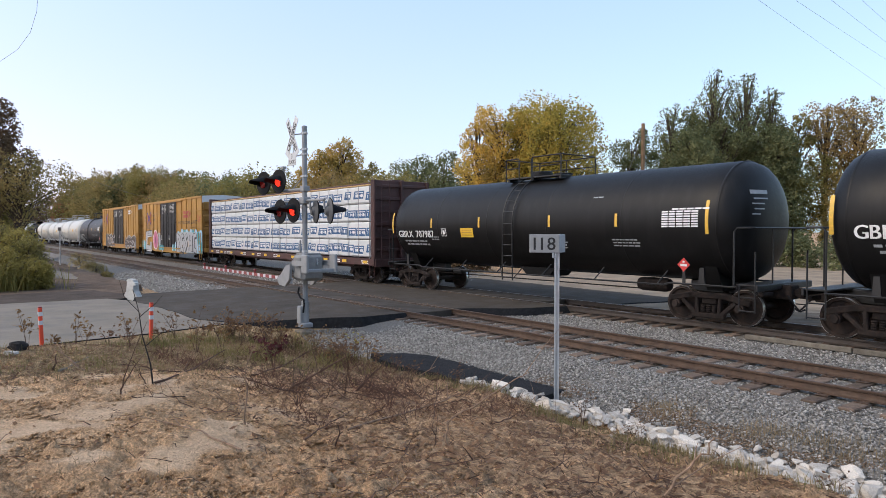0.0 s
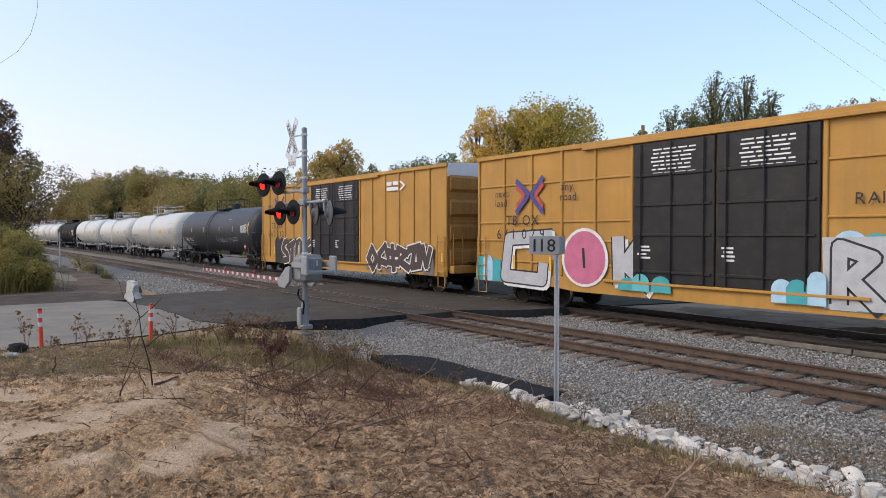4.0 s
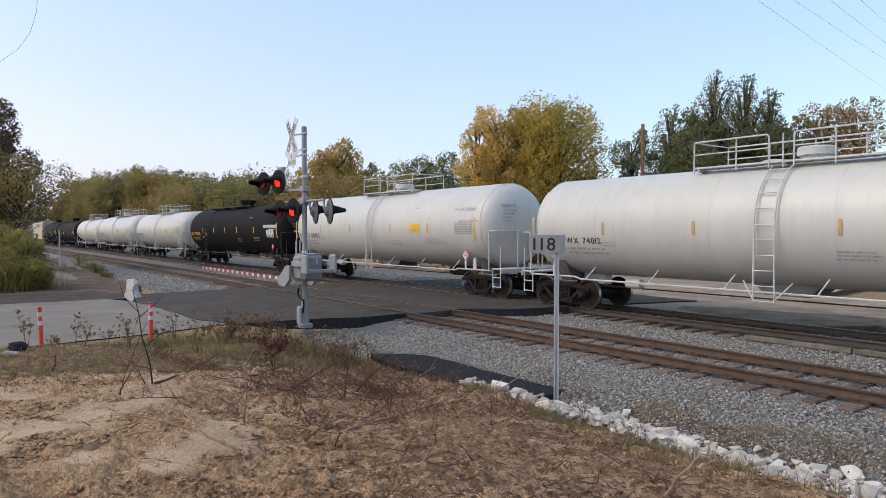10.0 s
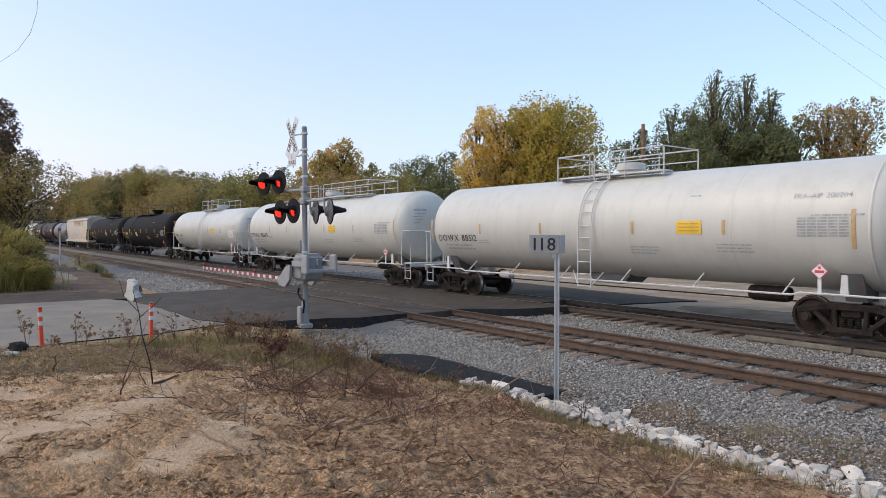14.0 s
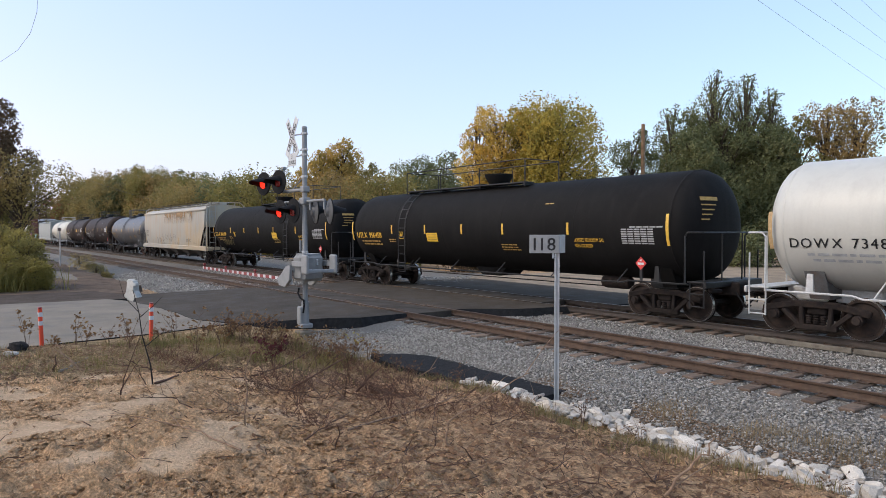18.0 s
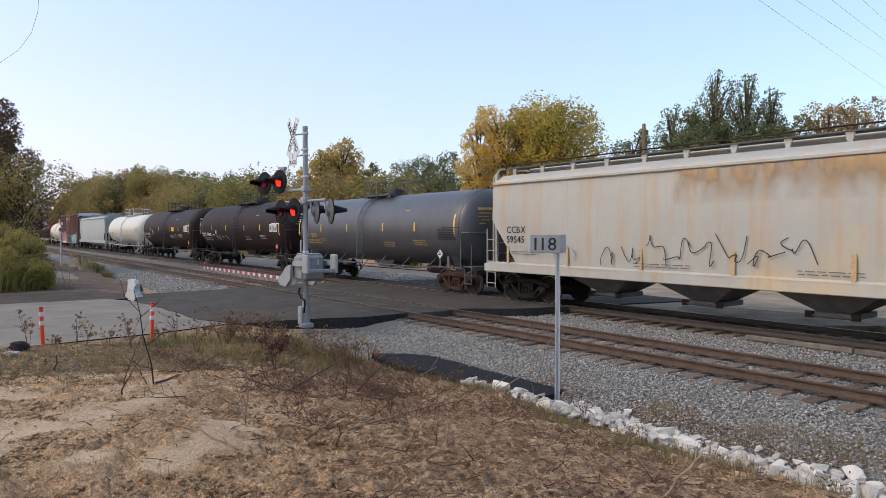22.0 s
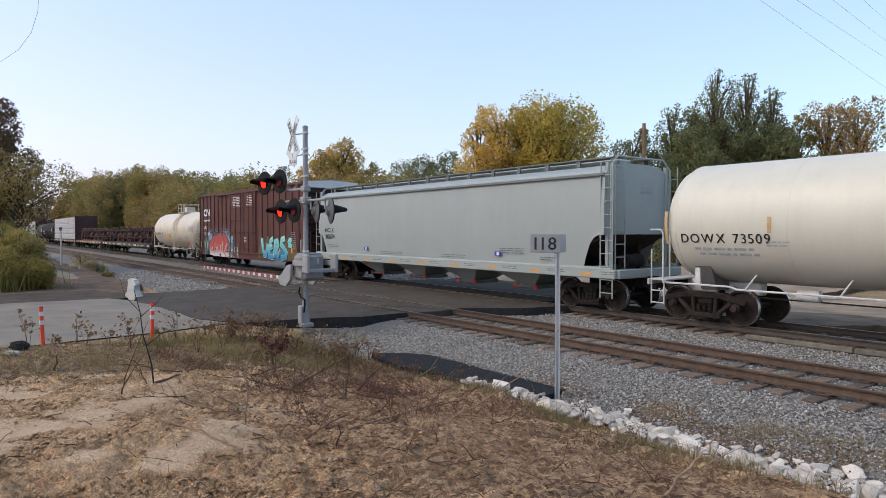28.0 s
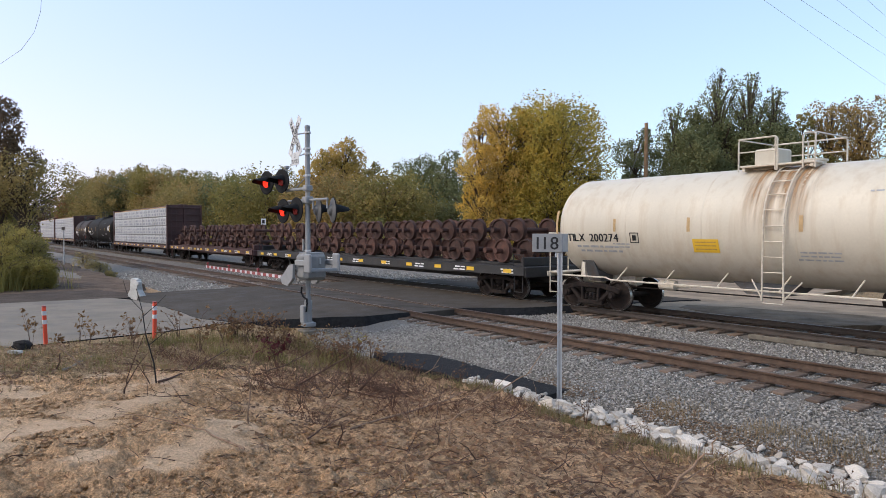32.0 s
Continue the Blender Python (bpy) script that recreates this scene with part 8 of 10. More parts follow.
for i in range(26):                                    # low brush in front of it
    x = -36 - 7 * i + rng.uniform(-2, 2)
    tree(x, 27 + rng.uniform(0, 6), rng.uniform(2.6, 4.6), rng.uniform(4, 6), rng.choice(("leaf_olive", "leaf_shrub", "leaf_brown")), 200 + i, "low bush beside the railway", 1100, 0.4, 0.0, 8, category="bush", group="trackside bushes")
for i in range(18):                                    # brush under the grove
    f = i / 17
    tree(-52 + 46 * f + rng.uniform(-1, 1), 40 + 12 * f + rng.uniform(-1.5, 1.5), rng.uniform(2.6, 4.4), rng.uniform(4, 6), rng.choice(("leaf_olive", "leaf_green", "leaf_green", "leaf_brown")), 300 + i,
         "low bush under a grove of trees", 2200, 0.26, 0.0, 9, category="bush", group="grove bushes")
# near side
tree(-80.0, 4.5, 6.6, 6.0, "leaf_olive", 55, "olive tree behind the drive", 3600, 0.3, 0.0, 14)
tree(-72.0, 2.6, 6.0, 6.0, "leaf_brown", 56, "dull brown tree behind the drive", 3200, 0.3, 0.0, 14)
tree(-55.4, 2.7, 12.6, 4.6, "leaf_brown", 50, "tall tree with dark brown leaves", 6500, 0.26, 0.3, 15)
tree(-53.2, 4.1, 8.8, 6.0, "leaf_hedge", 51, "olive tree with drooping branches beside a drive", 4200, 0.20, 0.40, 18)
tree(-57.0, 1.8, 7.0, 4.6, "leaf_olive", 52, "olive tree beside a drive", 3800, 0.24, 0.25, 12)
tree(-198.0, 25.5, 11.8, 7.0, "leaf_rust", 53, "rust-coloured tree far down the railway", 3000, 0.5, 0.02, 12)
tree(-222.0, 22.0, 12.6, 8.0, "leaf_brown", 57, "dull brown tree far down the railway", 3000, 0.5, 0.0, 12)
tree(-226.0, 27.0, 14.8, 8.0, "leaf_rust", 58, "rust-red tree far down the railway", 3000, 0.5, 0.0, 12)
tree(-223.0, 15.5, 13.0, 9.0, "leaf_olive", 59, "olive tree far down the railway", 3000, 0.5, 0.0, 12)
tree(-215.0, 30.0, 10.5, 9.0, "leaf_brown", 54, "dull brown tree far down the railway", 3000, 0.5, 0.02, 12)
for i, (x, y, h, w) in enumerate(((-39.5, 2.2, 3.2, 2.7), (-37.6, 0.9, 2.7, 2.7), (-46.0, 2.6, 3.4, 2.6), (-36.2, 1.9, 2.2, 2.2), (-37.4, 3.2, 2.6, 2.0), (-36.0, 3.3, 1.6, 1.6), (-38.6, 2.9, 3.0, 2.2))):
    tree(x, y, h, w, "leaf_shrub" if i % 4 else "leaf_olive", 60 + i, "bushy green shrub at the edge of a drive", 4600, 0.105, 0.0, 30, z0=-0.35, category="shrub", group="drive shrubs", trunks=3)

for i, (x, y, h, w) in enumerate(((-64.2, 9.2, 1.3, 2.0), (-52.6, 8.6, 0.9, 1.4), (-58.0, 8.9, 0.7, 1.5), (-47.0, 8.2, 0.4, 1.1))):
    tree(x, y, h, w, "leaf_hedge", 80 + i, "dull scrubby weed clump at the ballast foot", 900, 0.085, 0.0, 8, z0=-0.6, category="shrub", group="ballast scrub", trunks=3)

# ---------------------------------------------------------------- crossing signal
MX, MY, MZ = -16.96, 7.97, -0.26


FLASHERS = []


M["lampback"] = surf("grey_lamp_housing", (0.085, 0.087, 0.09), 0.6, var=0.15, scale=5, bump=0.05)


def flasher(parent, x, y, z, on, back, turn=0):
    """One lamp head: round black backing, hood and lens. Faces -y turned a little along the road when back is False."""
    face = 1 if back else -1
    hold = part("lamp_head", Geo().lathe([(0, 0.155), (0, 0.345), (face * 0.015, 0.35), (face * 0.03, 0.335), (face * 0.03, 0.155), (0, 0.155)], 28, "y", False), M["blackpaint"], parent, "round black lamp background", m=pose(x, y, z, 0, 0, turn))
    part("lamp_housing", Geo().lathe([(-face * 0.004, 0.335), (-face * 0.02, 0.31), (-face * 0.05, 0.16), (-face * 0.12, 0.11), (-face * 0.14, 0.02)], 24, "y"), M["lampback"], hold, "grey lamp housing")
    lens = part("lens", Geo().lathe([(face * 0.06, 0.01), (face * 0.055, 0.08), (face * 0.04, 0.135), (face * 0.01, 0.15), (-face * 0.01, 0.15), (-face * 0.04, 0.135), (-face * 0.055, 0.08), (-face * 0.06, 0.01)], 24, "y"),
                [M["lamp_off"], M["lamp_on"]], hold, "red roundel lens of a flashing lamp", m=pose(0, face * 0.015, 0))
    for p in lens.data.polygons:
        p.material_index = 1 if p.center.y * face > 0.011 else 0
    FLASHERS.append((lens, face, on))
    hood = Geo()
    n = 14
    rows = []
    for k in range(5):                                  # drooping tube, cut back below
        row = []
        for i in range(n + 1):
            a = radians(-35 + 250 * i / n)
            cut = 0.10 + 0.90 * smooth(-0.25, 0.75, math.sin(a) - 0.25 * face * math.cos(a) * -1)
            r = 0.19 - 0.006 * k
            row.append((r * math.cos(a), face * (0.03 + 0.40 * k / 4 * cut), r * math.sin(a) - 0.02 * k * cut))
        rows.append(row)
    for r in rows:
        hood.v += r
    inner = [(p[0] * 0.95, p[1], p[2] * 0.95) for p in hood.v]
    m2 = len(hood.v)
    hood.v += inner
    for k in range(4):
        for i in range(n):
            a, b, c, d = k * (n + 1) + i, k * (n + 1) + i + 1, (k + 1) * (n + 1) + i + 1, (k + 1) * (n + 1) + i
            hood.f += [(a, b, c, d), (a + m2, d + m2, c + m2, b + m2)]
    for i in range(n):
        a = 4 * (n + 1) + i
        hood.f.append((a, a + 1, a + 1 + m2, a + m2))
    part("hood", hood, M["blackpaint"], hold, "long black hood", fix=False)
    return hold


sig = thing("crossing_signal", "grey crossing signal mast with red flashers and crossbuck", "railway signal", pose(MX, MY, MZ))
part("mast", Geo().cyl((0, 0, 0.0), (0, 0, 5.5), 0.07, n=18).lathe([(5.5, 0.078), (5.55, 0.07), (5.57, 0.02)], 18, "z"), M["greypaint"], sig)
part("mast_base", Geo().box((0, 0, 0.06), (0.32, 0.32, 0.12), 0.02).box((-0.06, -0.06, 0.34), (0.24, 0.24, 0.5), 0.03).cyl((0, 0, 0.1), (0, 0, 0.72), 0.105, n=16), M["greypaint"], sig, "cast grey junction base")
part("foundation", Geo().box((0, 0, -0.19), (0.46, 0.46, 0.22), 0.03), M["oldroad"], sig, "concrete foundation")
for z in (5.36, 4.92, 4.78, 4.18, 2.1):
    part("band_clamp", Geo().cyl((0, 0, z - 0.03), (0, 0, z + 0.03), 0.088, n=16).box((0.1, 0.0, z), (0.1, 0.05, 0.05), 0.008).box((-0.12, -0.03, z), (0.16, 0.04, 0.04), 0.008), M["galv"], sig, "galvanised clamp")
# crossbuck, turned across the road
CB = pose(-0.50, -0.13, 5.30, 0, 0, 0)
cb = part("crossbuck", Geo().box((0, -0.018, 0), (1.22, 0.016, 0.23), 0.004, Matrix.Rotation(radians(-56), 3, "Y")), M["whitepaint"], sig, "white crossbuck blade lettered in black", m=CB)
cb2 = part("crossbuck_blade", Geo().box((0, 0, 0), (1.22, 0.016, 0.23), 0.004, Matrix.Rotation(radians(56), 3, "Y")), M["whitepaint"], sig, "white crossbuck blade lettered in black", m=CB)
for word, ang, yy, par in (("RAIL ROAD", -56, -0.0105, cb2), ("CROSSING", 56, -0.0285, cb)):
    g = Geo()
    vs, fs, w = lettering(word, 0.175, bold=0.016, spacing=0.09, narrow=0.72)
    rot = Matrix.Rotation(radians(-ang), 3, "Y")
    g.add([tuple(rot @ Vector((p[0] - w / 2, 0, p[1] - 0.0875)) + Vector((0, yy, 0))) for p in vs], fs)
    if word == "RAIL ROAD":
        g.v = [(p[0], yy, p[2]) for p in g.v]
        g.f = [f for f in g.f if not all(abs(g.v[i][0]) < 0.06 for i in f)]
    part("crossbuck_letters", g, M["black_letter"], par, "black letters", smooth=False, fix=False)
tr = part("tracks_sign", Geo().box((-0.50, -0.14, 4.68), (0.5, 0.014, 0.36), 0.004), M["whitepaint"], sig, "small white sign lettered in black")
g = Geo()
vs, fs, w = lettering("3", 0.13, bold=0.01)
g.add([(p[0] - 0.50 - w / 2, -0.149, p[1] + 4.70) for p in vs], fs)
vs, fs, w = lettering("TRACKS", 0.11, bold=0.006, spacing=0.06, narrow=0.85)
g.add([(p[0] - 0.50 - w / 2, -0.149, p[1] + 4.55) for p in vs], fs)
part("sign_letters", g, M["black_letter"], tr, smooth=False, fix=False)
part("sign_bracket", Geo().pipe([(0, 0, 5.36), (-0.48, -0.1, 5.36)], 0.018, 6).pipe([(0, 0, 4.78), (-0.48, -0.1, 4.75)], 0.016, 6).box((-0.5, -0.105, 5.0), (0.04, 0.02, 1.1), 0.004), M["galv"], sig)
# upper pair on an arm over the road, lower pair on the mast; a third pair faces away
part("arm", Geo().pipe([(0.12, 0, 3.83), (-1.3, -0.05, 3.83)], 0.04, 8).pipe([(0, 0, 4.2), (-0.75, -0.02, 3.86)], 0.02, 6).box((0, 0, 3.83), (0.24, 0.2, 0.16), 0.02).cyl((-1.3, -0.05, 3.8), (-1.3, -0.05, 4.5), 0.03, n=8).box((-1.3, -0.05, 4.5), (0.16, 0.12, 0.08), 0.01), M["greypaint"], sig)
flasher(sig, -2.02, -0.36, 4.08, False, False, 12)
flasher(sig, -1.28, -0.2, 4.1, True, False, 12)
part("lamp_arm", Geo().pipe([(-2.05, -0.22, 4.08), (-1.2, -0.05, 4.08)], 0.035, 8), M["greypaint"], sig)
part("crossarm", Geo().pipe([(-1.1, -0.1, 3.5), (1.05, 0.08, 3.5)], 0.035, 8).box((0, 0, 3.5), (0.3, 0.24, 0.2), 0.03), M["greypaint"], sig)
for x, y in ((-1.05, -0.1), (-0.31, -0.03), (0.25, 0.04), (0.98, 0.1)):
    part("lamp_hanger", Geo().pipe([(x, y, 3.5), (x, y, 3.25)], 0.03, 8), M["greypaint"], sig)
flasher(sig, -1.05, -0.26, 3.22, False, False, 6)
flasher(sig, -0.31, -0.19, 3.24, True, False, 6)
flasher(sig, 0.25, 0.2, 3.22, False, True, -13)
flasher(sig, 0.98, 0.26, 3.2, False, True, -13)
part("bell_conduit", Geo().box((-0.12, -0.08, 2.25), (0.05, 0.05, 0.34), 0.01), M["greypaint"], sig)
# gate mechanism and arm
mech = part("gate_mechanism", Geo().box((0.33, -0.06, 1.68), (0.60, 0.62, 0.72), 0.07).box((0.33, -0.06, 2.04), (0.5, 0.52, 0.05), 0.02), M["case_grey"], sig, "grey steel gate machine case")
part("case_door", Geo().box((0.64, -0.06, 1.68), (0.03, 0.5, 0.58), 0.012), M["case_grey"], mech, "case door")
part("latch", Geo().box((0.665, 0.04, 1.84), (0.04, 0.05, 0.16), 0.01), M["galv"], mech)
part("name_plate", Geo().box((0.665, -0.2, 1.6), (0.012, 0.16, 0.1), 0.003), M["galv"], mech)
part("side_door", Geo().box((0.33, -0.38, 1.68), (0.46, 0.03, 0.56), 0.012).box((0.16, -0.405, 1.68), (0.03, 0.03, 0.24), 0.008), M["case_grey"], mech)
for y0, y1 in ((-0.52, -0.44), (0.30, 0.38)):
    part("gate_lever", Geo().prism([(-0.2, 1.14), (-0.58, 1.17), (-0.72, 1.34), (-0.45, 1.48), (-0.12, 1.72), (0.15, 1.76), (0.12, 1.36)], y0, y1), M["greypaint"], sig, "cast gate arm lever")
part("counterweight", Geo().box((1.02, -0.48, 1.8), (0.34, 0.09, 0.5), 0.03).box((1.02, 0.34, 1.8), (0.34, 0.09, 0.5), 0.03).box((0.68, -0.48, 1.8), (0.9, 0.05, 0.14), 0.01).box((0.68, 0.34, 1.8), (0.9, 0.05, 0.14), 0.01).box((1.1, -0.07, 1.62), (0.1, 0.8, 0.1), 0.02), M["greypaint"], sig, "grey counterweight plates")
part("conduit", Geo().pipe([(-0.14, -0.12, 1.1), (-0.16, -0.14, 0.95), (0.0, -0.14, 0.82), (0.16, -0.12, 0.78), (0.18, -0.12, 0.66), (0.08, -0.1, 0.42)], 0.025, 6), M["blackpaint"], sig, "black flexible conduit")
arm = part("gate_arm", Geo().box((-4.45, -0.2, 1.31), (7.9, 0.03, 0.09), 0.006).box((-0.75, -0.2, 1.26), (0.5, 0.12, 0.18), 0.02), M["whitepaint"], sig, "white gate arm with red stripes, lowered")
for k in range(16):
    part("stripe", Geo().box((0, 0, 0), (0.27, 0.034, 0.094)), M["redpaint"], arm, "red reflective stripe", m=pose(-1.25 - 0.46 * k, -0.2, 1.31), key="stripe", smooth=False)
for x in (-8.25, -5.9, -3.2):
    part("arm_lamp", Geo().cyl((x, -0.2, 1.36), (x, -0.2, 1.44), 0.03, n=8).cyl((x - 0.05, -0.2, 1.45), (x + 0.05, -0.2, 1.45), 0.035, n=14), M["redpaint"], arm, "small red arm lamp")

# ---------------------------------------------------------------- milepost sign
ms = thing("milepost_sign", "grey milepost number board on a galvanised post", "sign", pose(-8.01, 8.50, -0.62))
yaw = 40.0
chan = Geo().box((0, 0.018, 1.3), (0.032, 0.006, 2.9))
for sx in (-1, 1):
    chan.box((0.0165 * sx, 0.0, 1.3), (0.006, 0.036, 2.9))
    chan.box((0.0305 * sx, -0.018, 1.3), (0.026, 0.006, 2.9))
part("post", chan, M["galv"], ms, "galvanised steel channel post", smooth=False, m=pose(0, 0, 0, 0, 0, yaw))
bd = part("board", Geo().box((-0.215, -0.05, 2.80), (0.52, 0.02, 0.32), 0.006), M["greypaint"], ms, "pale grey sheet lettered in black", m=pose(0, 0, 0, 0, 0, yaw))
part("side_board", Geo().box((0.06, 0.14, 2.80), (0.4, 0.02, 0.32), 0.006, Matrix.Rotation(radians(74), 3, "Z")), M["galv"], ms, m=pose(0, 0, 0, 0, 0, yaw))
for ch, x in (("1", -0.40), ("1", -0.275), ("8", -0.165)):
    g = Geo()
    flat_text(g, ch, x, 2.69, -0.062, 0.225, bold=0.006)
    part("numeral", g, M["black_letter"], bd, "black numeral", smooth=False, fix=False)
part("bracket", Geo().box((-0.07, -0.03, 2.62), (0.03, 0.02, 0.14), 0.004), M["galv"], ms, m=pose(0, 0, 0, 0, 0, yaw))

# small sign far down the line, marker posts, post stump, mailbox-like marker
fs_ = thing("trackside_sign", "small dark sign on a thin grey post", "sign", pose(-61.1, 7.4, -0.55))
part("post", Geo().cyl((0, 0, 0), (0, 0, 3.3), 0.05, n=8), M["galv"], fs_)
part("plate", Geo().box((0, -0.07, 3.15), (0.24, 0.03, 0.26), 0.01), M["g_grey"], fs_, m=pose(0, 0, 0, 0, 0, 70))
ws = thing("trackside_marker", "small white marker board beyond the tracks", "sign", pose(-62, 24.5, -0.4))
part("post", Geo().cyl((0, 0, 0), (0, 0, 3.6), 0.05, n=8), M["galv"], ws)
part("plate", Geo().box((0, -0.06, 3.7), (0.5, 0.03, 0.6), 0.01), M["whitepaint"], ws, m=pose(0, 0, 0, 0, 0, 45))
part("plate_mark", Geo().box((0, -0.08, 3.7), (0.26, 0.006, 0.34)), M["black_letter"], ws, m=pose(0, 0, 0, 0, 0, 45))


def delineator(x, y, z, h, lean):
    t = thing("marker_post", "orange flexible marker post with white reflective bands", "post", pose(x, y, z, lean, lean * 0.7, 0), "orange marker posts")
    part("shaft", Geo().box((0, 0, h / 2 - 0.05), (0.11, 0.08, h + 0.1), 0.014), M["orange"], t)
    for k in range(2):
        part("reflective_band", Geo().box((0, 0, h - 0.14 - 0.2 * k), (0.114, 0.084, 0.1), 0.004), M["whitepaint"], t, "white reflective band")
    part("cap", Geo().box((0, 0, h + 0.01), (0.115, 0.085, 0.03), 0.01), M["redpaint"], t)


delineator(-17.35, 1.72, -0.30, 0.98, 2)
delineator(-17.0, 3.95, -0.32, 0.98, -1)
wm = thing("white_marker", "white weathered concrete marker leaning at the road edge", "marker", pose(-28.4, 5.95, -0.24, 4, 3, 25))
body = Geo()
for z, w, d, dx in ((-0.06, 0.50, 0.30, 0.0), (0.18, 0.46, 0.28, 0.0), (0.45, 0.40, 0.25, 0.0), (0.70, 0.36, 0.22, 0.0), (0.76, 0.30, 0.18, 0.01)):
    body.v += [(dx - w / 2, -d / 2, z), (dx + w / 2, -d / 2, z - 0.03), (dx + w / 2, d / 2, z - 0.03), (dx - w / 2, d / 2, z)]
for k in range(4):
    body.f += [(4 * k + i, 4 * k + (i + 1) % 4, 4 * k + 4 + (i + 1) % 4, 4 * k + 4 + i) for i in range(4)]
body.f += [(3, 2, 1, 0), (16, 17, 18, 19)]
part("body", body, M["marker_white"], wm)
for sx in (-1, 1):
    part("foot", Geo().prism([(0.16 * sx, -0.05), (0.40 * sx, -0.05), (0.38 * sx, 0.10), (0.22 * sx, 0.30), (0.16 * sx, 0.30)], -0.12, 0.12), M["marker_white"], wm)
part("arm_stub", Geo().box((0.22, -0.02, 0.58), (0.14, 0.18, 0.16), 0.03), M["marker_white"], wm)

# ---------------------------------------------------------------- utility pole and wires
up = thing("utility_pole", "weathered wooden utility pole", "utility pole", pose(-35.9, 48.8, -0.5))
part("shaft", Geo().cyl((0, 0, 0), (0, 0, 12.3), 0.2, 0.15, n=14), M["wood"], up)
part("guy_wire", Geo().pipe([(0, 0, 11.5), (-1.6, -1.2, 6), (-2.6, -2.0, 0.2)], 0.02, 4), M["cable"], up)


def wire(p0, p1, sag, r=0.0045):
    pts = []
    for k in range(25):
        t = k / 24
        p = Vector(p0).lerp(Vector(p1), t)
        p.z -= sag * 4 * t * (1 - t)
        pts.append(p)
    solid("overhead_wire", Geo().pipe(pts, r, 4), M["cable"], "thin grey overhead wire", "wire", group="overhead wires")
for ends in (((-9.45, 12.2, 9.58), (-21.4, 69.0, 12.64)), ((-8.45, 13.2, 8.95), (-18.7, 56.8, 14.06)), ((-7.6, 14.6, 8.7), (-17.9, 52.7, 14.8)), ((-6.0, 13.4, 7.7), (-17.2, 49.6, 15.7))):
    wire(ends[0], ends[1], 0.05)
wire((-40.0, 72.0, 13.4), (8.0, 84.0, 11.0), 0.8, 0.014)
wire((-40.0, 72.0, 11.2), (8.0, 84.0, 9.0), 0.8, 0.014)
wire((-71.4, 4.9, 9.9), (-135.0, 35.0, 8.0), 0.6, 0.014)
solid("service_cable", Geo().pipe([(-18.55, 1.9, 9.6), (-18.62, 1.87, 8.0), (-18.66, 1.85, 7.66), (-19.3, 1.77, 7.3), (-20.1, 1.56, 7.02), (-21.0, 1.19, 6.81), (-24.0, 0.2, 6.4)], 0.0045, 5), M["cable"], "thin drooping service cable", "wire")

# ---------------------------------------------------------------- loose stones


def stone_cloud(name, n, place, smin, smax, material, label, seed, flat=0.7):
    """Many small broken stones as one mesh: jittered six-cornered solids."""
    rs = np.random.RandomState(seed)
    base = np.array([(1, 0, 0), (-1, 0, 0), (0, 1, 0), (0, -1, 0), (0, 0, 1), (0, 0, -1)], float)
    tri = np.array([(0, 2, 4), (2, 1, 4), (1, 3, 4), (3, 0, 4), (2, 0, 5), (1, 2, 5), (3, 1, 5), (0, 3, 5)])
    c = place(rs, n)
    n = len(c)
    s = rs.uniform(smin, smax, n)
    v = base[None] * rs.uniform(0.55, 1.25, (n, 6, 1)) + rs.uniform(-0.28, 0.28, (n, 6, 3))
    a, b = rs.uniform(0, 2 * np.pi, n), rs.uniform(-0.9, 0.9, n)
    ca, sa, cb_, sb = np.cos(a), np.sin(a), np.cos(b), np.sin(b)
    x, y, z = v[..., 0], v[..., 1], v[..., 2] * flat
    x, z = x * cb_[:, None] - z * sb[:, None], x * sb[:, None] + z * cb_[:, None]
    x, y = x * ca[:, None] - y * sa[:, None], x * sa[:, None] + y * ca[:, None]
    v = np.stack([x, y, z], -1) * s[:, None, None] + c[:, None, :]
    f = (tri[None] + 6 * np.arange(n)[:, None, None]).reshape(-1, 3)
    me = bpy.data.meshes.new(name)
    me.vertices.add(n * 6)
    me.vertices.foreach_set("co", v.astype(np.float32).ravel())
    me.loops.add(len(f) * 3)
    me.loops.foreach_set("vertex_index", f.astype(np.int32).ravel())
    me.polygons.add(len(f))
    me.polygons.foreach_set("loop_start", np.arange(0, len(f) * 3, 3, dtype=np.int32))
    me.update(calc_edges=True)
    me.materials.append(material)
    return tagged(new(name, me), label, "gravel", kind="stuff")


by, bz = np.array([p[0] for p in BED]), np.array([p[1] for p in BED])


def on_bed(x0, x1, y0, y1):
    def place(rs, n):
        x, y = rs.uniform(x0, x1, n), rs.uniform(y0, y1, n)
        z = np.interp(y, by, bz) + rs.uniform(-0.012, 0.02, n)
        keep = np.ones(n, bool)
        for yc in (NEAR_Y, FAR_Y):
            keep &= np.abs(np.abs(y - yc) - 0.7525) > 0.1
            on_tie = (np.abs(y - yc) < 1.32) & (((x + 258.0) % 0.53 < 0.13) | ((x + 258.0) % 0.53 > 0.40))
            keep &= ~(on_tie & (rs.uniform(size=n) > 0.38))
        keep &= ~((x > ROAD_L - 0.2) & (x < ROAD_R + 0.1) & (y > 8.8))
        keep &= ~((y > YN1) & (y < YF0) & (x > ROAD_L) & (x < ROAD_R + 1.2))
        return np.stack([x, y, z], 1)[keep]
    return place


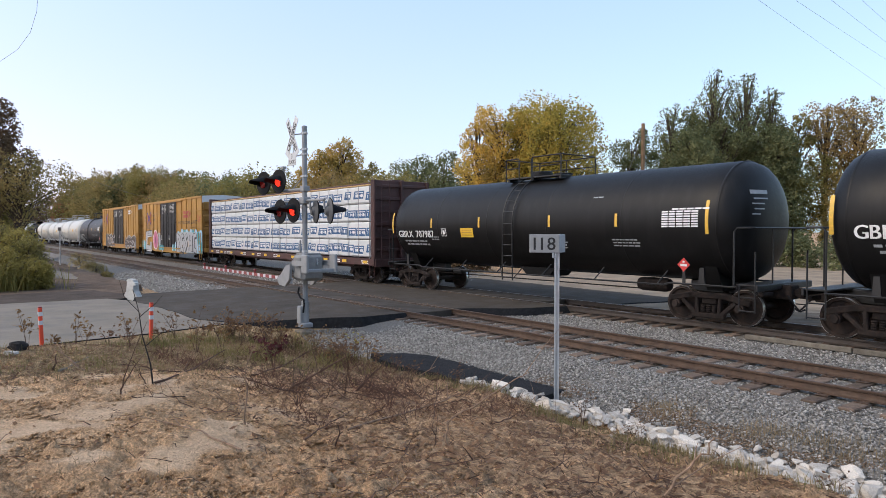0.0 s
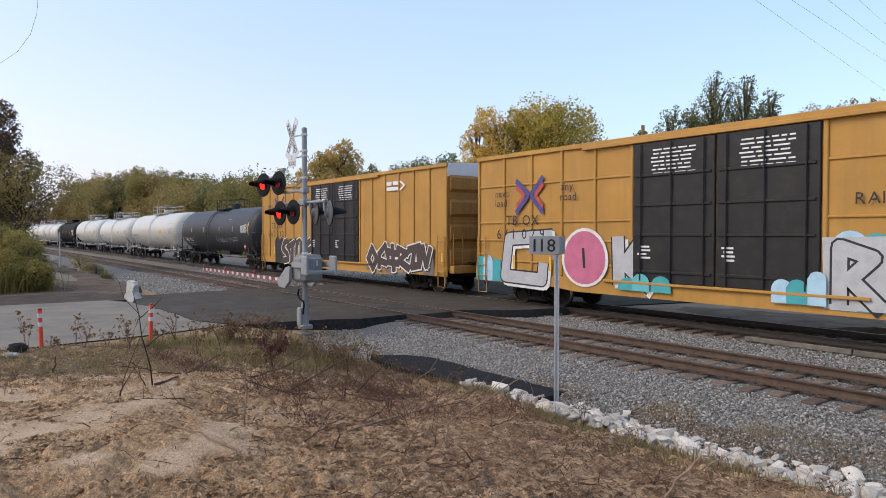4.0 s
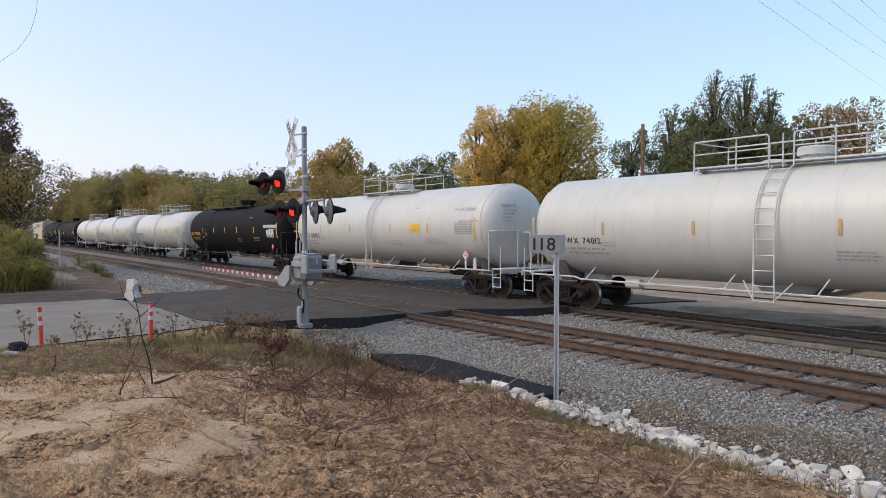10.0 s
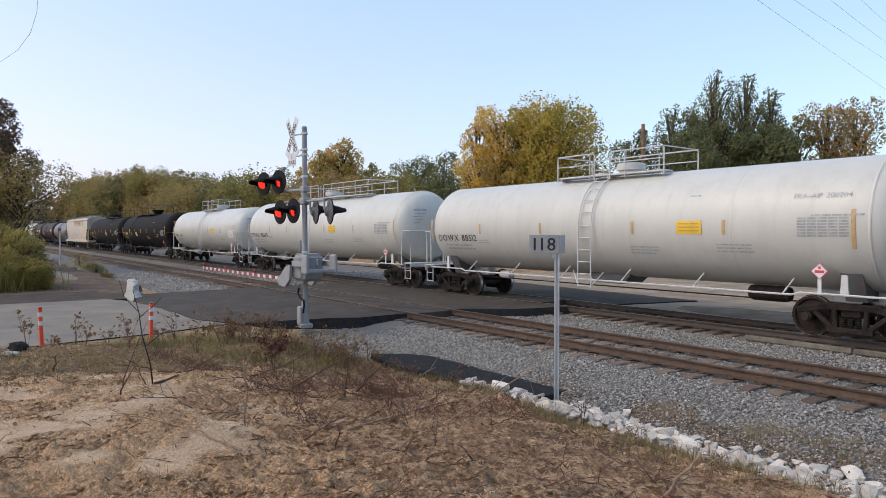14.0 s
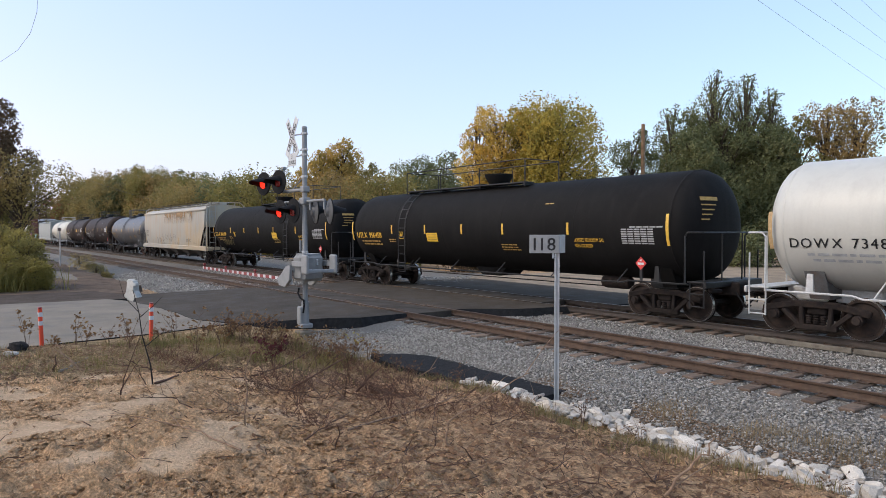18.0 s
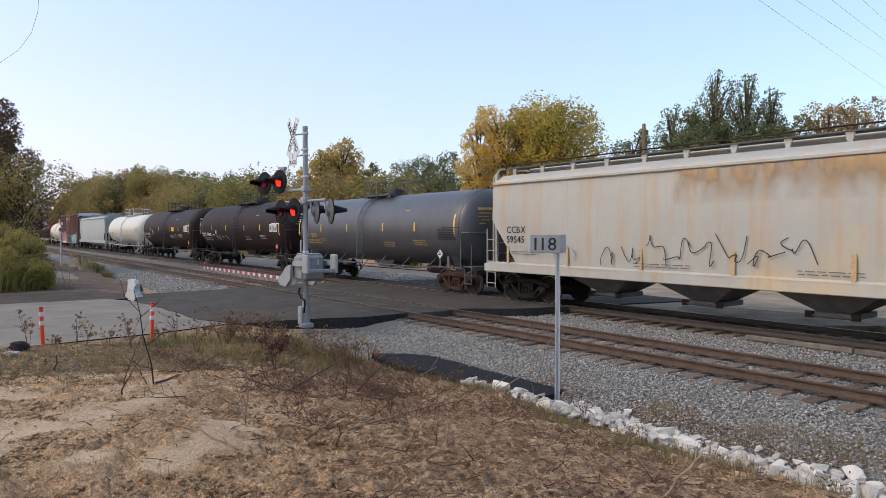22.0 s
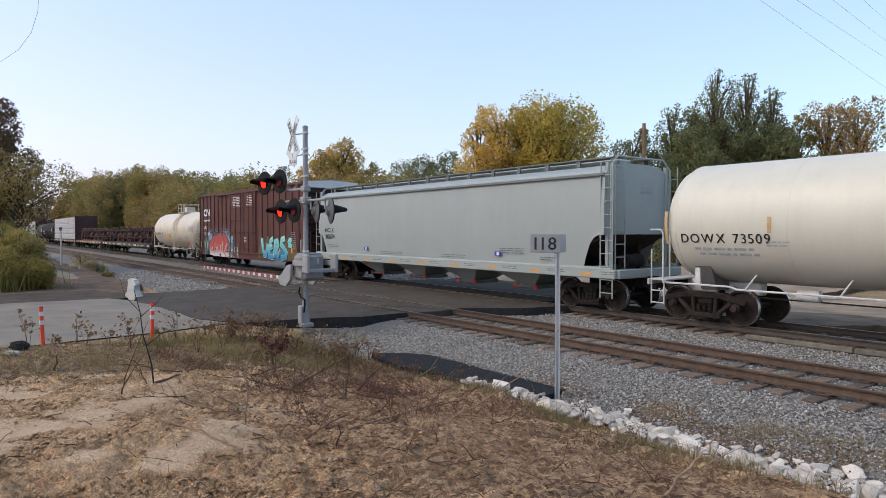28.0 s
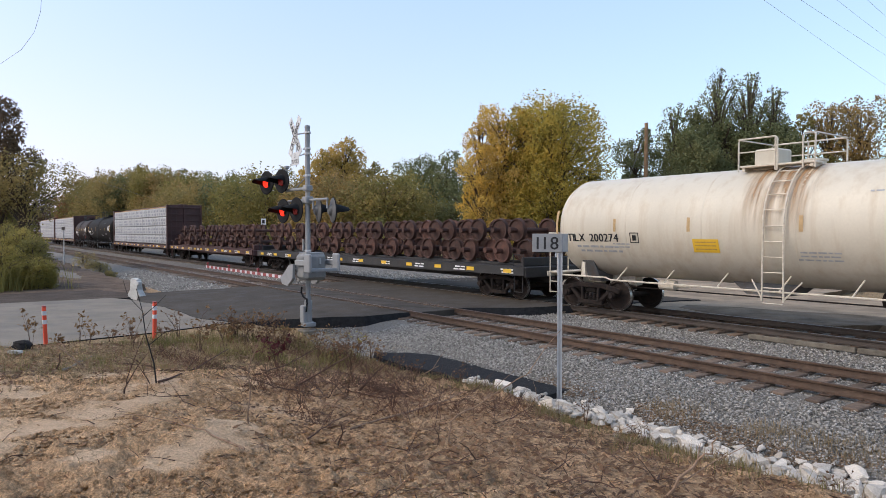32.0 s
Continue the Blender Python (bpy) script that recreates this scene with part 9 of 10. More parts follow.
stone_cloud("ballast_stones", 36000, on_bed(-15.6, 0.5, 8.45, 10.5), 0.012, 0.034, M["stone"], "grey broken ballast stones", 1)
stone_cloud("ballast_stones", 16000, on_bed(-16.2, 1.0, 10.5, 13.2), 0.013, 0.033, M["stone"], "grey broken ballast stones between the rails", 2)
stone_cloud("ballast_stones", 20000, on_bed(-15.5, 4.0, 13.2, 15.6), 0.015, 0.038, M["stone"], "grey broken ballast stones between the tracks", 3)
stone_cloud("ballast_stones", 9000, on_bed(-48, -28.3, 8.2, 15.6), 0.035, 0.06, M["stone"], "grey broken ballast stones down the line", 4)


def foot_spot(rs, n):
    x = rs.uniform(-9.0, -1.0, n)
    y = 8.75 + 0.12 * np.sin(x * 1.9) + rs.normal(size=n) * 0.22
    return np.array([(a, b, float(np.interp(b, by, bz)) + 0.018) for a, b in zip(x, y) if noise.noise((a * 0.9, b * 0.9, 81.0)) > -0.05])


M["fines"] = surf("brown_fines", (0.20, 0.14, 0.095), 0.95, spec=0.05, var=0.3, scale=12, fine=60, bump=0.5, bumpscale=60, island=0.4)
stone_cloud("brown_fines", 9000, foot_spot, 0.008, 0.026, M["fines"], "brown soil crumbs washed over the ballast foot", 24, 0.4)


def crossing_spot(rs, n):
    x = rs.uniform(ROAD_L, ROAD_R, n)
    y = rs.choice((YN0 - 0.16, YN0 + 0.16, YN1 - 0.16, YN1 + 0.2, YF0 - 0.2), n) + rs.normal(size=n) * 0.07
    return np.array([(a, b, -0.012) for a, b in zip(x, y) if noise.noise((a * 0.7, b * 2.0, 91.0)) > -0.1])


stone_cloud("brown_fines", 5200, crossing_spot, 0.008, 0.024, M["fines"], "brown grit lying along the rails on the crossing", 25, 0.35)


def gravel_spot(rs, n):
    x, y = rs.uniform(-16.9, -12.8, n), rs.uniform(7.7, 9.3, n)
    return np.array([(a, b, max(earth(a, b), float(np.interp(b, by, bz))) + 0.01) for a, b in zip(x, y) if noise.noise((a * 0.8, b * 0.8, 61.0)) > -0.3])


def mast_spot(rs, n):
    x, y = rs.uniform(-16.6, -12.9, n), rs.uniform(7.5, 9.0, n)
    return np.array([(a, b, max(earth(a, b), float(np.interp(b, by, bz))) + 0.012) for a, b in zip(x, y) if noise.noise((a * 0.9, b * 0.9, 63.0)) > 0.0])


M["pale_fines"] = surf("pale_fines", (0.34, 0.265, 0.195), 0.95, spec=0.05, var=0.3, scale=12, fine=60, bump=0.5, bumpscale=60, island=0.3)
stone_cloud("pale_fines", 5000, mast_spot, 0.008, 0.026, M["pale_fines"], "pale sandy grit beside the signal mast", 26, 0.35)
stone_cloud("ballast_stones", 4500, gravel_spot, 0.012, 0.035, M["stone"], "pale gravel spread beside the signal mast", 14)


def yard_spot(rs, n):
    x, y = rs.uniform(-40, -25.5, n), rs.uniform(18.3, 23.5, n)
    keep = x < -26.5 + 1.5 * np.sin(y * 1.3)
    return np.stack([x, y, np.where(x > -29.4, -0.09, -0.29)], 1)[keep]


stone_cloud("ballast_stones", 6000, yard_spot, 0.03, 0.06, M["stone"], "grey gravel beyond the far track", 15)


def rock_mesh(seed):
    rs = np.random.RandomState(seed)
    bm = bmesh.new()
    bmesh.ops.create_cube(bm, size=1.7)
    bmesh.ops.subdivide_edges(bm, edges=bm.edges[:], cuts=1, use_grid_fill=True)
    k = np.array([rs.uniform(0.8, 1.35), rs.uniform(0.55, 1.0), rs.uniform(0.35, 0.7)])
    for _ in range(9):                                  # broken faces
        d = Vector(rs.normal(size=3)).normalized()
        cut = rs.uniform(0.5, 0.85)
        for v in bm.verts:
            e = v.co.dot(d) - cut
            if e > 0:
                v.co -= d * e
    for v in bm.verts:
        v.co = Vector((v.co.x * k[0], v.co.y * k[1], v.co.z * k[2])) + Vector(rs.uniform(-0.03, 0.03, 3))
    me = bpy.data.meshes.new("rock")
    bm.to_mesh(me)
    bm.free()
    me.materials.append(M["riprap"])
    return me


RUBBLE = Geo()
ROCKS = [rock_mesh(s) for s in range(10)]
rnd = random.Random(71)
for i in range(1150):
    t = rnd.random()
    x = -9.9 + 9.6 * t
    y = 7.88 + 0.3 * smooth(0.0, 0.3, t) - 0.08 * smooth(0.5, 0.8, t) + 0.07 * math.sin(x * 1.7) + rnd.gauss(0, 0.11 + 0.12 * t)
    s = rnd.uniform(0.045, 0.105) * (1.5 if rnd.random() < 0.22 else 1)
    if i >= 300:
        s *= 0.8
    zz = max(earth(x, y), float(np.interp(y, by, bz)) - 0.02)
    at = pose(x, y, zz + s * 0.5 + rnd.uniform(0, 0.05), rnd.uniform(-25, 25), rnd.uniform(-25, 25), rnd.uniform(0, 360)) @ Matrix.Scale(s, 4)
    if i >= 300:
        me = ROCKS[i % 10]
        RUBBLE.add([at @ v.co for v in me.vertices], [tuple(p.vertices) for p in me.polygons])
        continue
    r = new("riprap_rock", ROCKS[i % 10])
    r.matrix_world = at
    tagged(r, "broken white limestone rock at the ballast foot", "rock", "riprap rocks")


tagged(new("rubble", mesh_of("rubble", RUBBLE, M["riprap"], False, fix=False)), "small broken white limestone between larger rocks", "rubble", kind="stuff")


def on_earth(x0, x1, y0, y1, lift=0.0, test=None):
    def place(rs, n):
        x, y = rs.uniform(x0, x1, n), rs.uniform(y0, y1, n)
        p = [(a, b, earth(a, b) + lift) for a, b in zip(x, y) if test is None or test(a, b)]
        return np.array(p)
    return place




def loose(x, y):
    return sandy(x, y) < 0.3 and noise.noise((x * 0.9, y * 0.9, 41.0)) > -0.22 and y + 0.25 * (x + 6) < 4.2


stone_cloud("earth_clods", 24000, on_earth(-12, -0.8, -1.0, 6.0, 0.004, loose), 0.006, 0.022, M["ground"], "crumbled clods of tan earth", 8, 0.55)
stone_cloud("earth_clods", 7500, on_earth(-11, -1.0, -1.0, 5.0, 0.0, loose), 0.012, 0.045, M["ground"], "flat lumps of tan earth", 9, 0.3)
M["clod"] = surf("pale_clods", (0.44, 0.30, 0.18), 0.95, spec=0.05, var=0.3, scale=12, fine=60, bump=0.6, bumpscale=60, island=0.4)


def open_soil(x, y):
    return noise.noise((x * 0.7, y * 0.7, 12.0)) > -0.1 and y + 0.25 * (x + 6) < 4.6


stone_cloud("earth_clods", 9000, on_earth(-11.5, -1.0, -1.0, 6.0, 0.0, open_soil), 0.006, 0.024, M["clod"], "pale flat clods and small stones on bare earth", 19, 0.32)
stone_cloud("earth_clods", 1500, on_earth(-11.5, -1.0, -1.0, 5.0, 0.004, loose), 0.02, 0.06, M["ground"], "broken flat slabs of crusted earth", 29, 0.3)

# ---------------------------------------------------------------- litter, grass, sticks, weeds
M["dead_leaf"] = leafy("dead_leaves", (0.085, 0.05, 0.032), (0.20, 0.115, 0.066), (0.38, 0.22, 0.115))
M["grass_dry"] = leafy("dry_grass", (0.17, 0.125, 0.066), (0.29, 0.21, 0.115), (0.46, 0.335, 0.19))
M["grass_green"] = leafy("green_grass", (0.105, 0.10, 0.04), (0.19, 0.165, 0.06), (0.32, 0.245, 0.10))
M["weed_leaf"] = leafy("weed_leaves", (0.13, 0.075, 0.04), (0.24, 0.14, 0.065), (0.30, 0.22, 0.08))
M["red_leaf"] = leafy("red_leaves", (0.06, 0.018, 0.02), (0.11, 0.03, 0.03), (0.16, 0.05, 0.04))


def leaf_litter(n, x0, x1, y0, y1, size, seed, test):
    rs = np.random.RandomState(seed)
    pts = []
    for _ in range(n):
        x, y = rs.uniform(x0, x1), rs.uniform(y0, y1)
        if not test(x, y):
            continue
        c = Vector((x, y, earth(x, y) + 0.02))
        a, s = rs.uniform(0, 6.28), size * rs.uniform(0.5, 1.4)
        u = Vector((math.cos(a), math.sin(a), rs.uniform(-0.5, 0.5))) * s
        v = Vector((-math.sin(a), math.cos(a), rs.uniform(-0.5, 0.5))) * s * 0.45
        pts += [c - u, c + v, c + u, c - v]
    return quads_mesh("leaf_litter", np.array([tuple(p) for p in pts]), M["dead_leaf"])


def litter_zone(x, y):
    return random.random() < max(0.04 + 0.96 * smooth(1.9, 4.0, y + 0.25 * (x + 6)), smooth(-10, -12, x)) and y < 8.0


tagged(new("leaf_litter", leaf_litter(30000, -16.5, -0.5, -1, 8.0, 0.036, 5, litter_zone)), "dead brown leaves scattered over bare earth", "leaf litter", kind="stuff")


def grass_mesh(name, n, place, hmin, hmax, w, material, seed, tuft=6, spread=0.05, level=earth):
    """Blades as narrow bent strips growing in tufts."""
    rs = np.random.RandomState(seed)
    pts = []
    for _ in range(n):
        p = place(rs)
        if p is None:
            continue
        for _ in range(tuft):
            x, y = p[0] + rs.normal() * spread, p[1] + rs.normal() * spread
            z = level(x, y) - 0.01
            h = rs.uniform(hmin, hmax)
            a, lean = rs.uniform(0, 6.28), rs.uniform(0.1, 0.8) * h
            sx, sy = -math.sin(a) * w, math.cos(a) * w
            mx, my = x + math.cos(a) * lean * 0.35, y + math.sin(a) * lean * 0.35
            ex, ey = x + math.cos(a) * lean, y + math.sin(a) * lean
            pts += [(x - sx, y - sy, z), (x + sx, y + sy, z), (mx + sx * 0.8, my + sy * 0.8, z + h * 0.6), (mx - sx * 0.8, my - sy * 0.8, z + h * 0.6)]
            pts += [(mx - sx * 0.8, my - sy * 0.8, z + h * 0.6), (mx + sx * 0.8, my + sy * 0.8, z + h * 0.6), (ex + sx * 0.15, ey + sy * 0.15, z + h), (ex - sx * 0.15, ey - sy * 0.15, z + h)]
    return quads_mesh(name, np.array(pts), M[material])


def crest(rs):
    x, y = rs.uniform(-17.5, -9.5), rs.uniform(-0.8, 7.8)
    return (x, y) if rs.uniform() < smooth(-9.5, -13.0, x - 0.18 * y) and noise.noise((x * 1.3, y * 1.3, 71.0)) > -0.12 else None


def verge(rs):
    x, y = rs.uniform(-16.4, -11.8), rs.uniform(3.6, 7.7)
    return (x, y) if noise.noise((x * 0.9, y * 0.9, 55.0)) > 0.0 and y > 4.2 + 0.5 * (x + 13.5) else None


def foot(rs):
    x = rs.uniform(-10.5, -0.3)
    y = 7.42 - 0.3 * smooth(-9, -6, x) + rs.normal() * 0.25
    return (x, y) if noise.noise((x * 1.1, 0, 4)) > -0.05 else None


def bed_level(x, y):
    return float(np.interp(y, by, bz)) + 0.01


def bed_foot(rs):
    x = rs.uniform(-6.6, -1.0)
    return (x, 9.15 + 0.05 * (x + 4) + rs.normal() * 0.16) if noise.noise((x * 1.2, 3, 8)) > -0.1 else None


def tangle(rs):
    return (-3.9 + rs.normal() * 0.75, 6.75 + rs.normal() * 0.42) if rs.uniform() < 0.75 else (-5.6 + rs.normal() * 0.35, 7.3 + rs.normal() * 0.25)


def drive_edge(rs):
    x, y = -36.4 + rs.normal() * 0.9, 1.9 + rs.normal() * 0.75
    return (x, y) if x > -39.5 else None


def drive_level(x, y):
    return -0.29


def sparse(rs):
    x, y = rs.uniform(-11, -1), rs.uniform(0, 7.6)
    return (x, y) if noise.noise((x * 0.8, y * 0.8, 2)) > 0.22 else None


tagged(new("grass", grass_mesh("grass", 110, drive_edge, 0.4, 1.5, 0.016, "leaf_olive", 18, 9, 0.22, drive_level)), "tall yellow-green weeds beside the drive", "weeds", kind="stuff")
tagged(new("grass", grass_mesh("grass", 1200, crest, 0.03, 0.15, 0.004, "grass_dry", 3, 8, 0.09)), "dry straw-coloured grass on the mound's crest", "grass", kind="stuff")
tagged(new("grass", grass_mesh("grass", 640, crest, 0.04, 0.18, 0.004, "grass_green", 4, 9, 0.08)), "dull green grass on the mound's crest", "grass", kind="stuff")
tagged(new("grass", grass_mesh("grass", 430, verge, 0.08, 0.3, 0.005, "grass_green", 15, 12, 0.11)), "green weedy grass along the road verge", "grass", kind="stuff")
tagged(new("grass", grass_mesh("grass", 220, foot, 0.05, 0.2, 0.004, "grass_green", 5, 14, 0.09)), "green grass tufts along the white rocks", "grass", kind="stuff")
tagged(new("grass", grass_mesh("grass", 480, foot, 0.06, 0.22, 0.003, "grass_dry", 6, 7, 0.08)), "dry grass tufts along the white rocks", "grass", kind="stuff")
tagged(new("grass", grass_mesh("grass", 150, sparse, 0.03, 0.14, 0.003, "grass_dry", 7, 5, 0.05)), "thin dry grass on bare earth", "grass", kind="stuff")
tagged(new("grass", grass_mesh("grass", 120, tangle, 0.05, 0.2, 0.004, "grass_green", 8, 9, 0.1)), "tangled green grass at the foot of the mound", "grass", kind="stuff")
tagged(new("grass", grass_mesh("grass", 170, tangle, 0.06, 0.24, 0.0035, "grass_dry", 9, 8, 0.1)), "tangled dry grass at the foot of the mound", "grass", kind="stuff")
tagged(new("grass", grass_mesh("grass", 300, bed_foot, 0.04, 0.16, 0.003, "grass_dry", 12, 8, 0.09, bed_level)), "dry grass growing through the ballast edge", "grass", kind="stuff")


def ground_pt(x, y, dz=0.0):
    return Vector((x, y, earth(x, y) + dz))


def stick(pts, r, mat_key, label, seed, forks=3):
    """A fallen branch: a bent tapered stem with a few side twigs."""
    rs = random.Random(seed)
    g = Geo()
    P = [Vector(p) for p in pts]
    fine = []
    for a, b in zip(P, P[1:]):
        for k in range(4):
            q = a.lerp(b, k / 4)
            fine.append(q + Vector((rs.gauss(0, 0.012), rs.gauss(0, 0.012), rs.gauss(0, 0.01))))
    fine.append(P[-1])
    g.pipe(fine, r, 6, r * 0.35)
    for _ in range(forks):
        i = rs.randint(2, len(fine) - 2)
        d = (fine[i] - fine[i - 1]).normalized()
        e = fine[i] + (d * rs.uniform(0.5, 1) + Vector((rs.gauss(0, 0.6), rs.gauss(0, 0.6), abs(rs.gauss(0.3, 0.4))))) * rs.uniform(0.15, 0.4)
        g.pipe([fine[i], fine[i].lerp(e, 0.5) + Vector((0, 0, 0.03)), e], r * 0.5, 5, r * 0.15)
    solid("fallen_branch", g, M[mat_key], label, "branch", group="fallen branches")


def twig_litter(n, seed):
    """Thin broken twigs lying every way over the earth."""
    rs = random.Random(seed)
    g = Geo()
    while n:
        x, y = rs.uniform(-13.5, -1.8), rs.uniform(0.2, 7.8)
        if rs.random() > 0.15 + 0.85 * smooth(1.6, 3.6, y + 0.25 * (x + 6)):
            continue
        n -= 1
        a, l = rs.uniform(0, 6.28), rs.uniform(0.06, 0.3)
        p, q = ground_pt(x, y, 0.01), ground_pt(x + l * math.cos(a), y + l * math.sin(a), rs.uniform(0.0, 0.06))
        r = rs.uniform(0.0025, 0.006)
        g.pipe([p, p.lerp(q, 0.5) + Vector((rs.gauss(0, 0.015), rs.gauss(0, 0.015), rs.uniform(0.005, 0.04))), q], r, 4, r * 0.4)
    return g


tagged(new("twig_litter", mesh_of("twig_litter", twig_litter(1100, 6), M["twig"])), "broken dark twigs scattered over the earth", "twigs", kind="stuff")
tagged(new("twig_litter", mesh_of("twig_litter", twig_litter(450, 7), M["twig_light"])), "broken bleached twigs scattered over the earth", "twigs", kind="stuff")
DRY, PALE = "dry brown fallen branch on bare earth", "bleached crooked stick lying on bare earth"
STICKS = (
    (((-6.39, 3.51, 0.23), (-7.29, 5.43, 0.04), (-8.23, 6.57, -0.15)), 0.013, "twig_light", PALE, 3),
    (((-5.41, 4.13, 0.14), (-5.42, 4.13, 0.42), (-5.22, 4.41, 0.62), (-5.01, 4.69, 0.86), (-4.92, 4.81, 0.93)), 0.011, "twig_light", "pale bent branch arching over the earth", 3),
    (((-9.69, 2.3, 0.30), (-10.79, 3.13, 0.2), (-13.05, 4.42, 0.05)), 0.018, "twig", DRY, 3),
    (((-6.73, 2.46, 0.36), (-6.72, 2.49, 0.85), (-6.71, 2.5, 1.09), (-6.81, 2.37, 1.12)), 0.010, "twig_light", "thin bleached stalk standing in the earth", 2),
    (((-9.42, 4.16, 0.0), (-8.91, 4.85, 0.48), (-9.6, 5.3, -0.1)), 0.015, "twig", "bent branch arching out of cut brush", 3),
    (((-10.19, 3.88, 0.1), (-10.84, 4.63, 0.05), (-12.6, 6.0, -0.1)), 0.014, "twig", DRY, 3),
    (((-8.46, 3.93, 0.10), (-7.44, 3.99, 0.12)), 0.018, "twig_light", PALE, 2),
    (((-8.96, 5.06, -0.09), (-8.86, 5.21, 0.11), (-8.72, 5.4, 0.34)), 0.02, "twig", DRY, 4),
    (((-3.26, 4.67, 0.16), (-3.14, 4.85, 0.41), (-3.03, 5.0, 0.56), (-2.99, 5.05, 0.69)), 0.014, "twig_light", PALE, 2),
    (((-10.58, 7.15, -0.47), (-10.28, 7.56, -0.22)), 0.014, "twig_light", PALE, 1),
    (((-5.89, 3.04, 0.22), (-5.82, 3.13, 0.4)), 0.013, "twig", DRY, 1),
    (((-4.18, 2.68, 0.40), (-4.17, 2.71, 0.56)), 0.012, "twig_light", PALE, 1),
    (((-5.48, 4.02, 0.14), (-5.5, 4.01, 0.42)), 0.008, "twig", DRY, 1),
    (((-8.95, 1.7, 0.33), (-8.91, 1.77, 0.62)), 0.014, "twig", DRY, 2),
    (((-9.67, 2.18, 0.27), (-9.74, 2.1, 0.56)), 0.010, "twig", DRY, 1),
    (((-12.53, 1.78, 0.08), (-12.68, 1.59, 0.31), (-12.83, 1.4, 0.46)), 0.018, "twig_light", PALE, 1),
    (((-12.27, 1.37, 0.1), (-12.26, 1.41, 0.41)), 0.022, "twig", "short brown stake standing in the earth", 0),
    (((-12.2, 1.45, 0.13), (-13.75, 2.1, 0.06)), 0.032, "oldroad", "grey metal pipe half buried in the grass", 0),
)
for k, (pts, r, key, label, forks) in enumerate(STICKS):
    stick(pts, r, key, label, k, forks)
twr = random.Random(91)
for k in range(46):
    x, y = twr.uniform(-12.5, -2.2), twr.uniform(1.8, 7.4)
    a, l = twr.uniform(0, 6.28), twr.uniform(0.25, 1.1)
    stick([ground_pt(x, y, 0.01), ground_pt(x + l * 0.5 * math.cos(a), y + l * 0.5 * math.sin(a), twr.uniform(0.03, 0.1)), ground_pt(x + l * math.cos(a), y + l * math.sin(a), twr.uniform(0.0, 0.2))],
          twr.uniform(0.004, 0.011), twr.choice(("twig", "twig", "twig_light")), twr.choice((DRY, "thin dry twig among dead leaves")), 100 + k, twr.randint(1, 4))
# thicker tangle of cut brush
for k in range(26):
    x, y = -8.4 + twr.gauss(0, 0.9), 4.6 + twr.gauss(0, 0.8)
    a, l = twr.uniform(0, 6.28), twr.uniform(0.4, 1.0)
    stick([ground_pt(x, y, 0.01), ground_pt(x + l * 0.5 * math.cos(a), y + l * 0.5 * math.sin(a), twr.uniform(0.08, 0.22)), ground_pt(x + l * math.cos(a), y + l * math.sin(a), twr.uniform(0.05, 0.4))],
          twr.uniform(0.004, 0.010), "twig", "dry twig in a tangle of cut brush", 160 + k, 4)


def brush(n, seed):
    """Cut and broken stems that still stand or lean in a tangle along the crest."""
    rs = random.Random(seed)
    g = Geo()
    while n:
        x, y = rs.uniform(-14.5, -6.5), rs.uniform(3.2, 7.3)
        if noise.noise((x * 0.8, y * 0.8, 27.0)) < 0.02:
            continue
        n -= 1
        a, l = rs.uniform(0, 6.28), rs.uniform(0.1, 0.42)
        p = ground_pt(x, y, 0.0)
        q = p + Vector((l * 0.6 * math.cos(a), l * 0.6 * math.sin(a), l * rs.uniform(0.15, 0.85)))
        r = rs.uniform(0.002, 0.0045)
        m = p.lerp(q, 0.55) + Vector((rs.gauss(0, 0.02), rs.gauss(0, 0.02), rs.uniform(0.0, 0.05)))
        g.pipe([p, m, q], r, 4, r * 0.4)
        e = m + Vector((rs.gauss(0, 0.08), rs.gauss(0, 0.08), rs.uniform(0.02, 0.12)))
        g.pipe([m, e], r * 0.6, 4, r * 0.25)
    return g


M["stem_red"] = surf("red_brown_stems", (0.115, 0.055, 0.036), 0.85, var=0.3, scale=12, fine=60, bump=0.3, spec=0.2)
tagged(new("dead_brush", mesh_of("dead_brush", brush(1500, 61), M["stem_red"])), "red-brown broken stems in a tangle on the mound", "brush", kind="stuff")


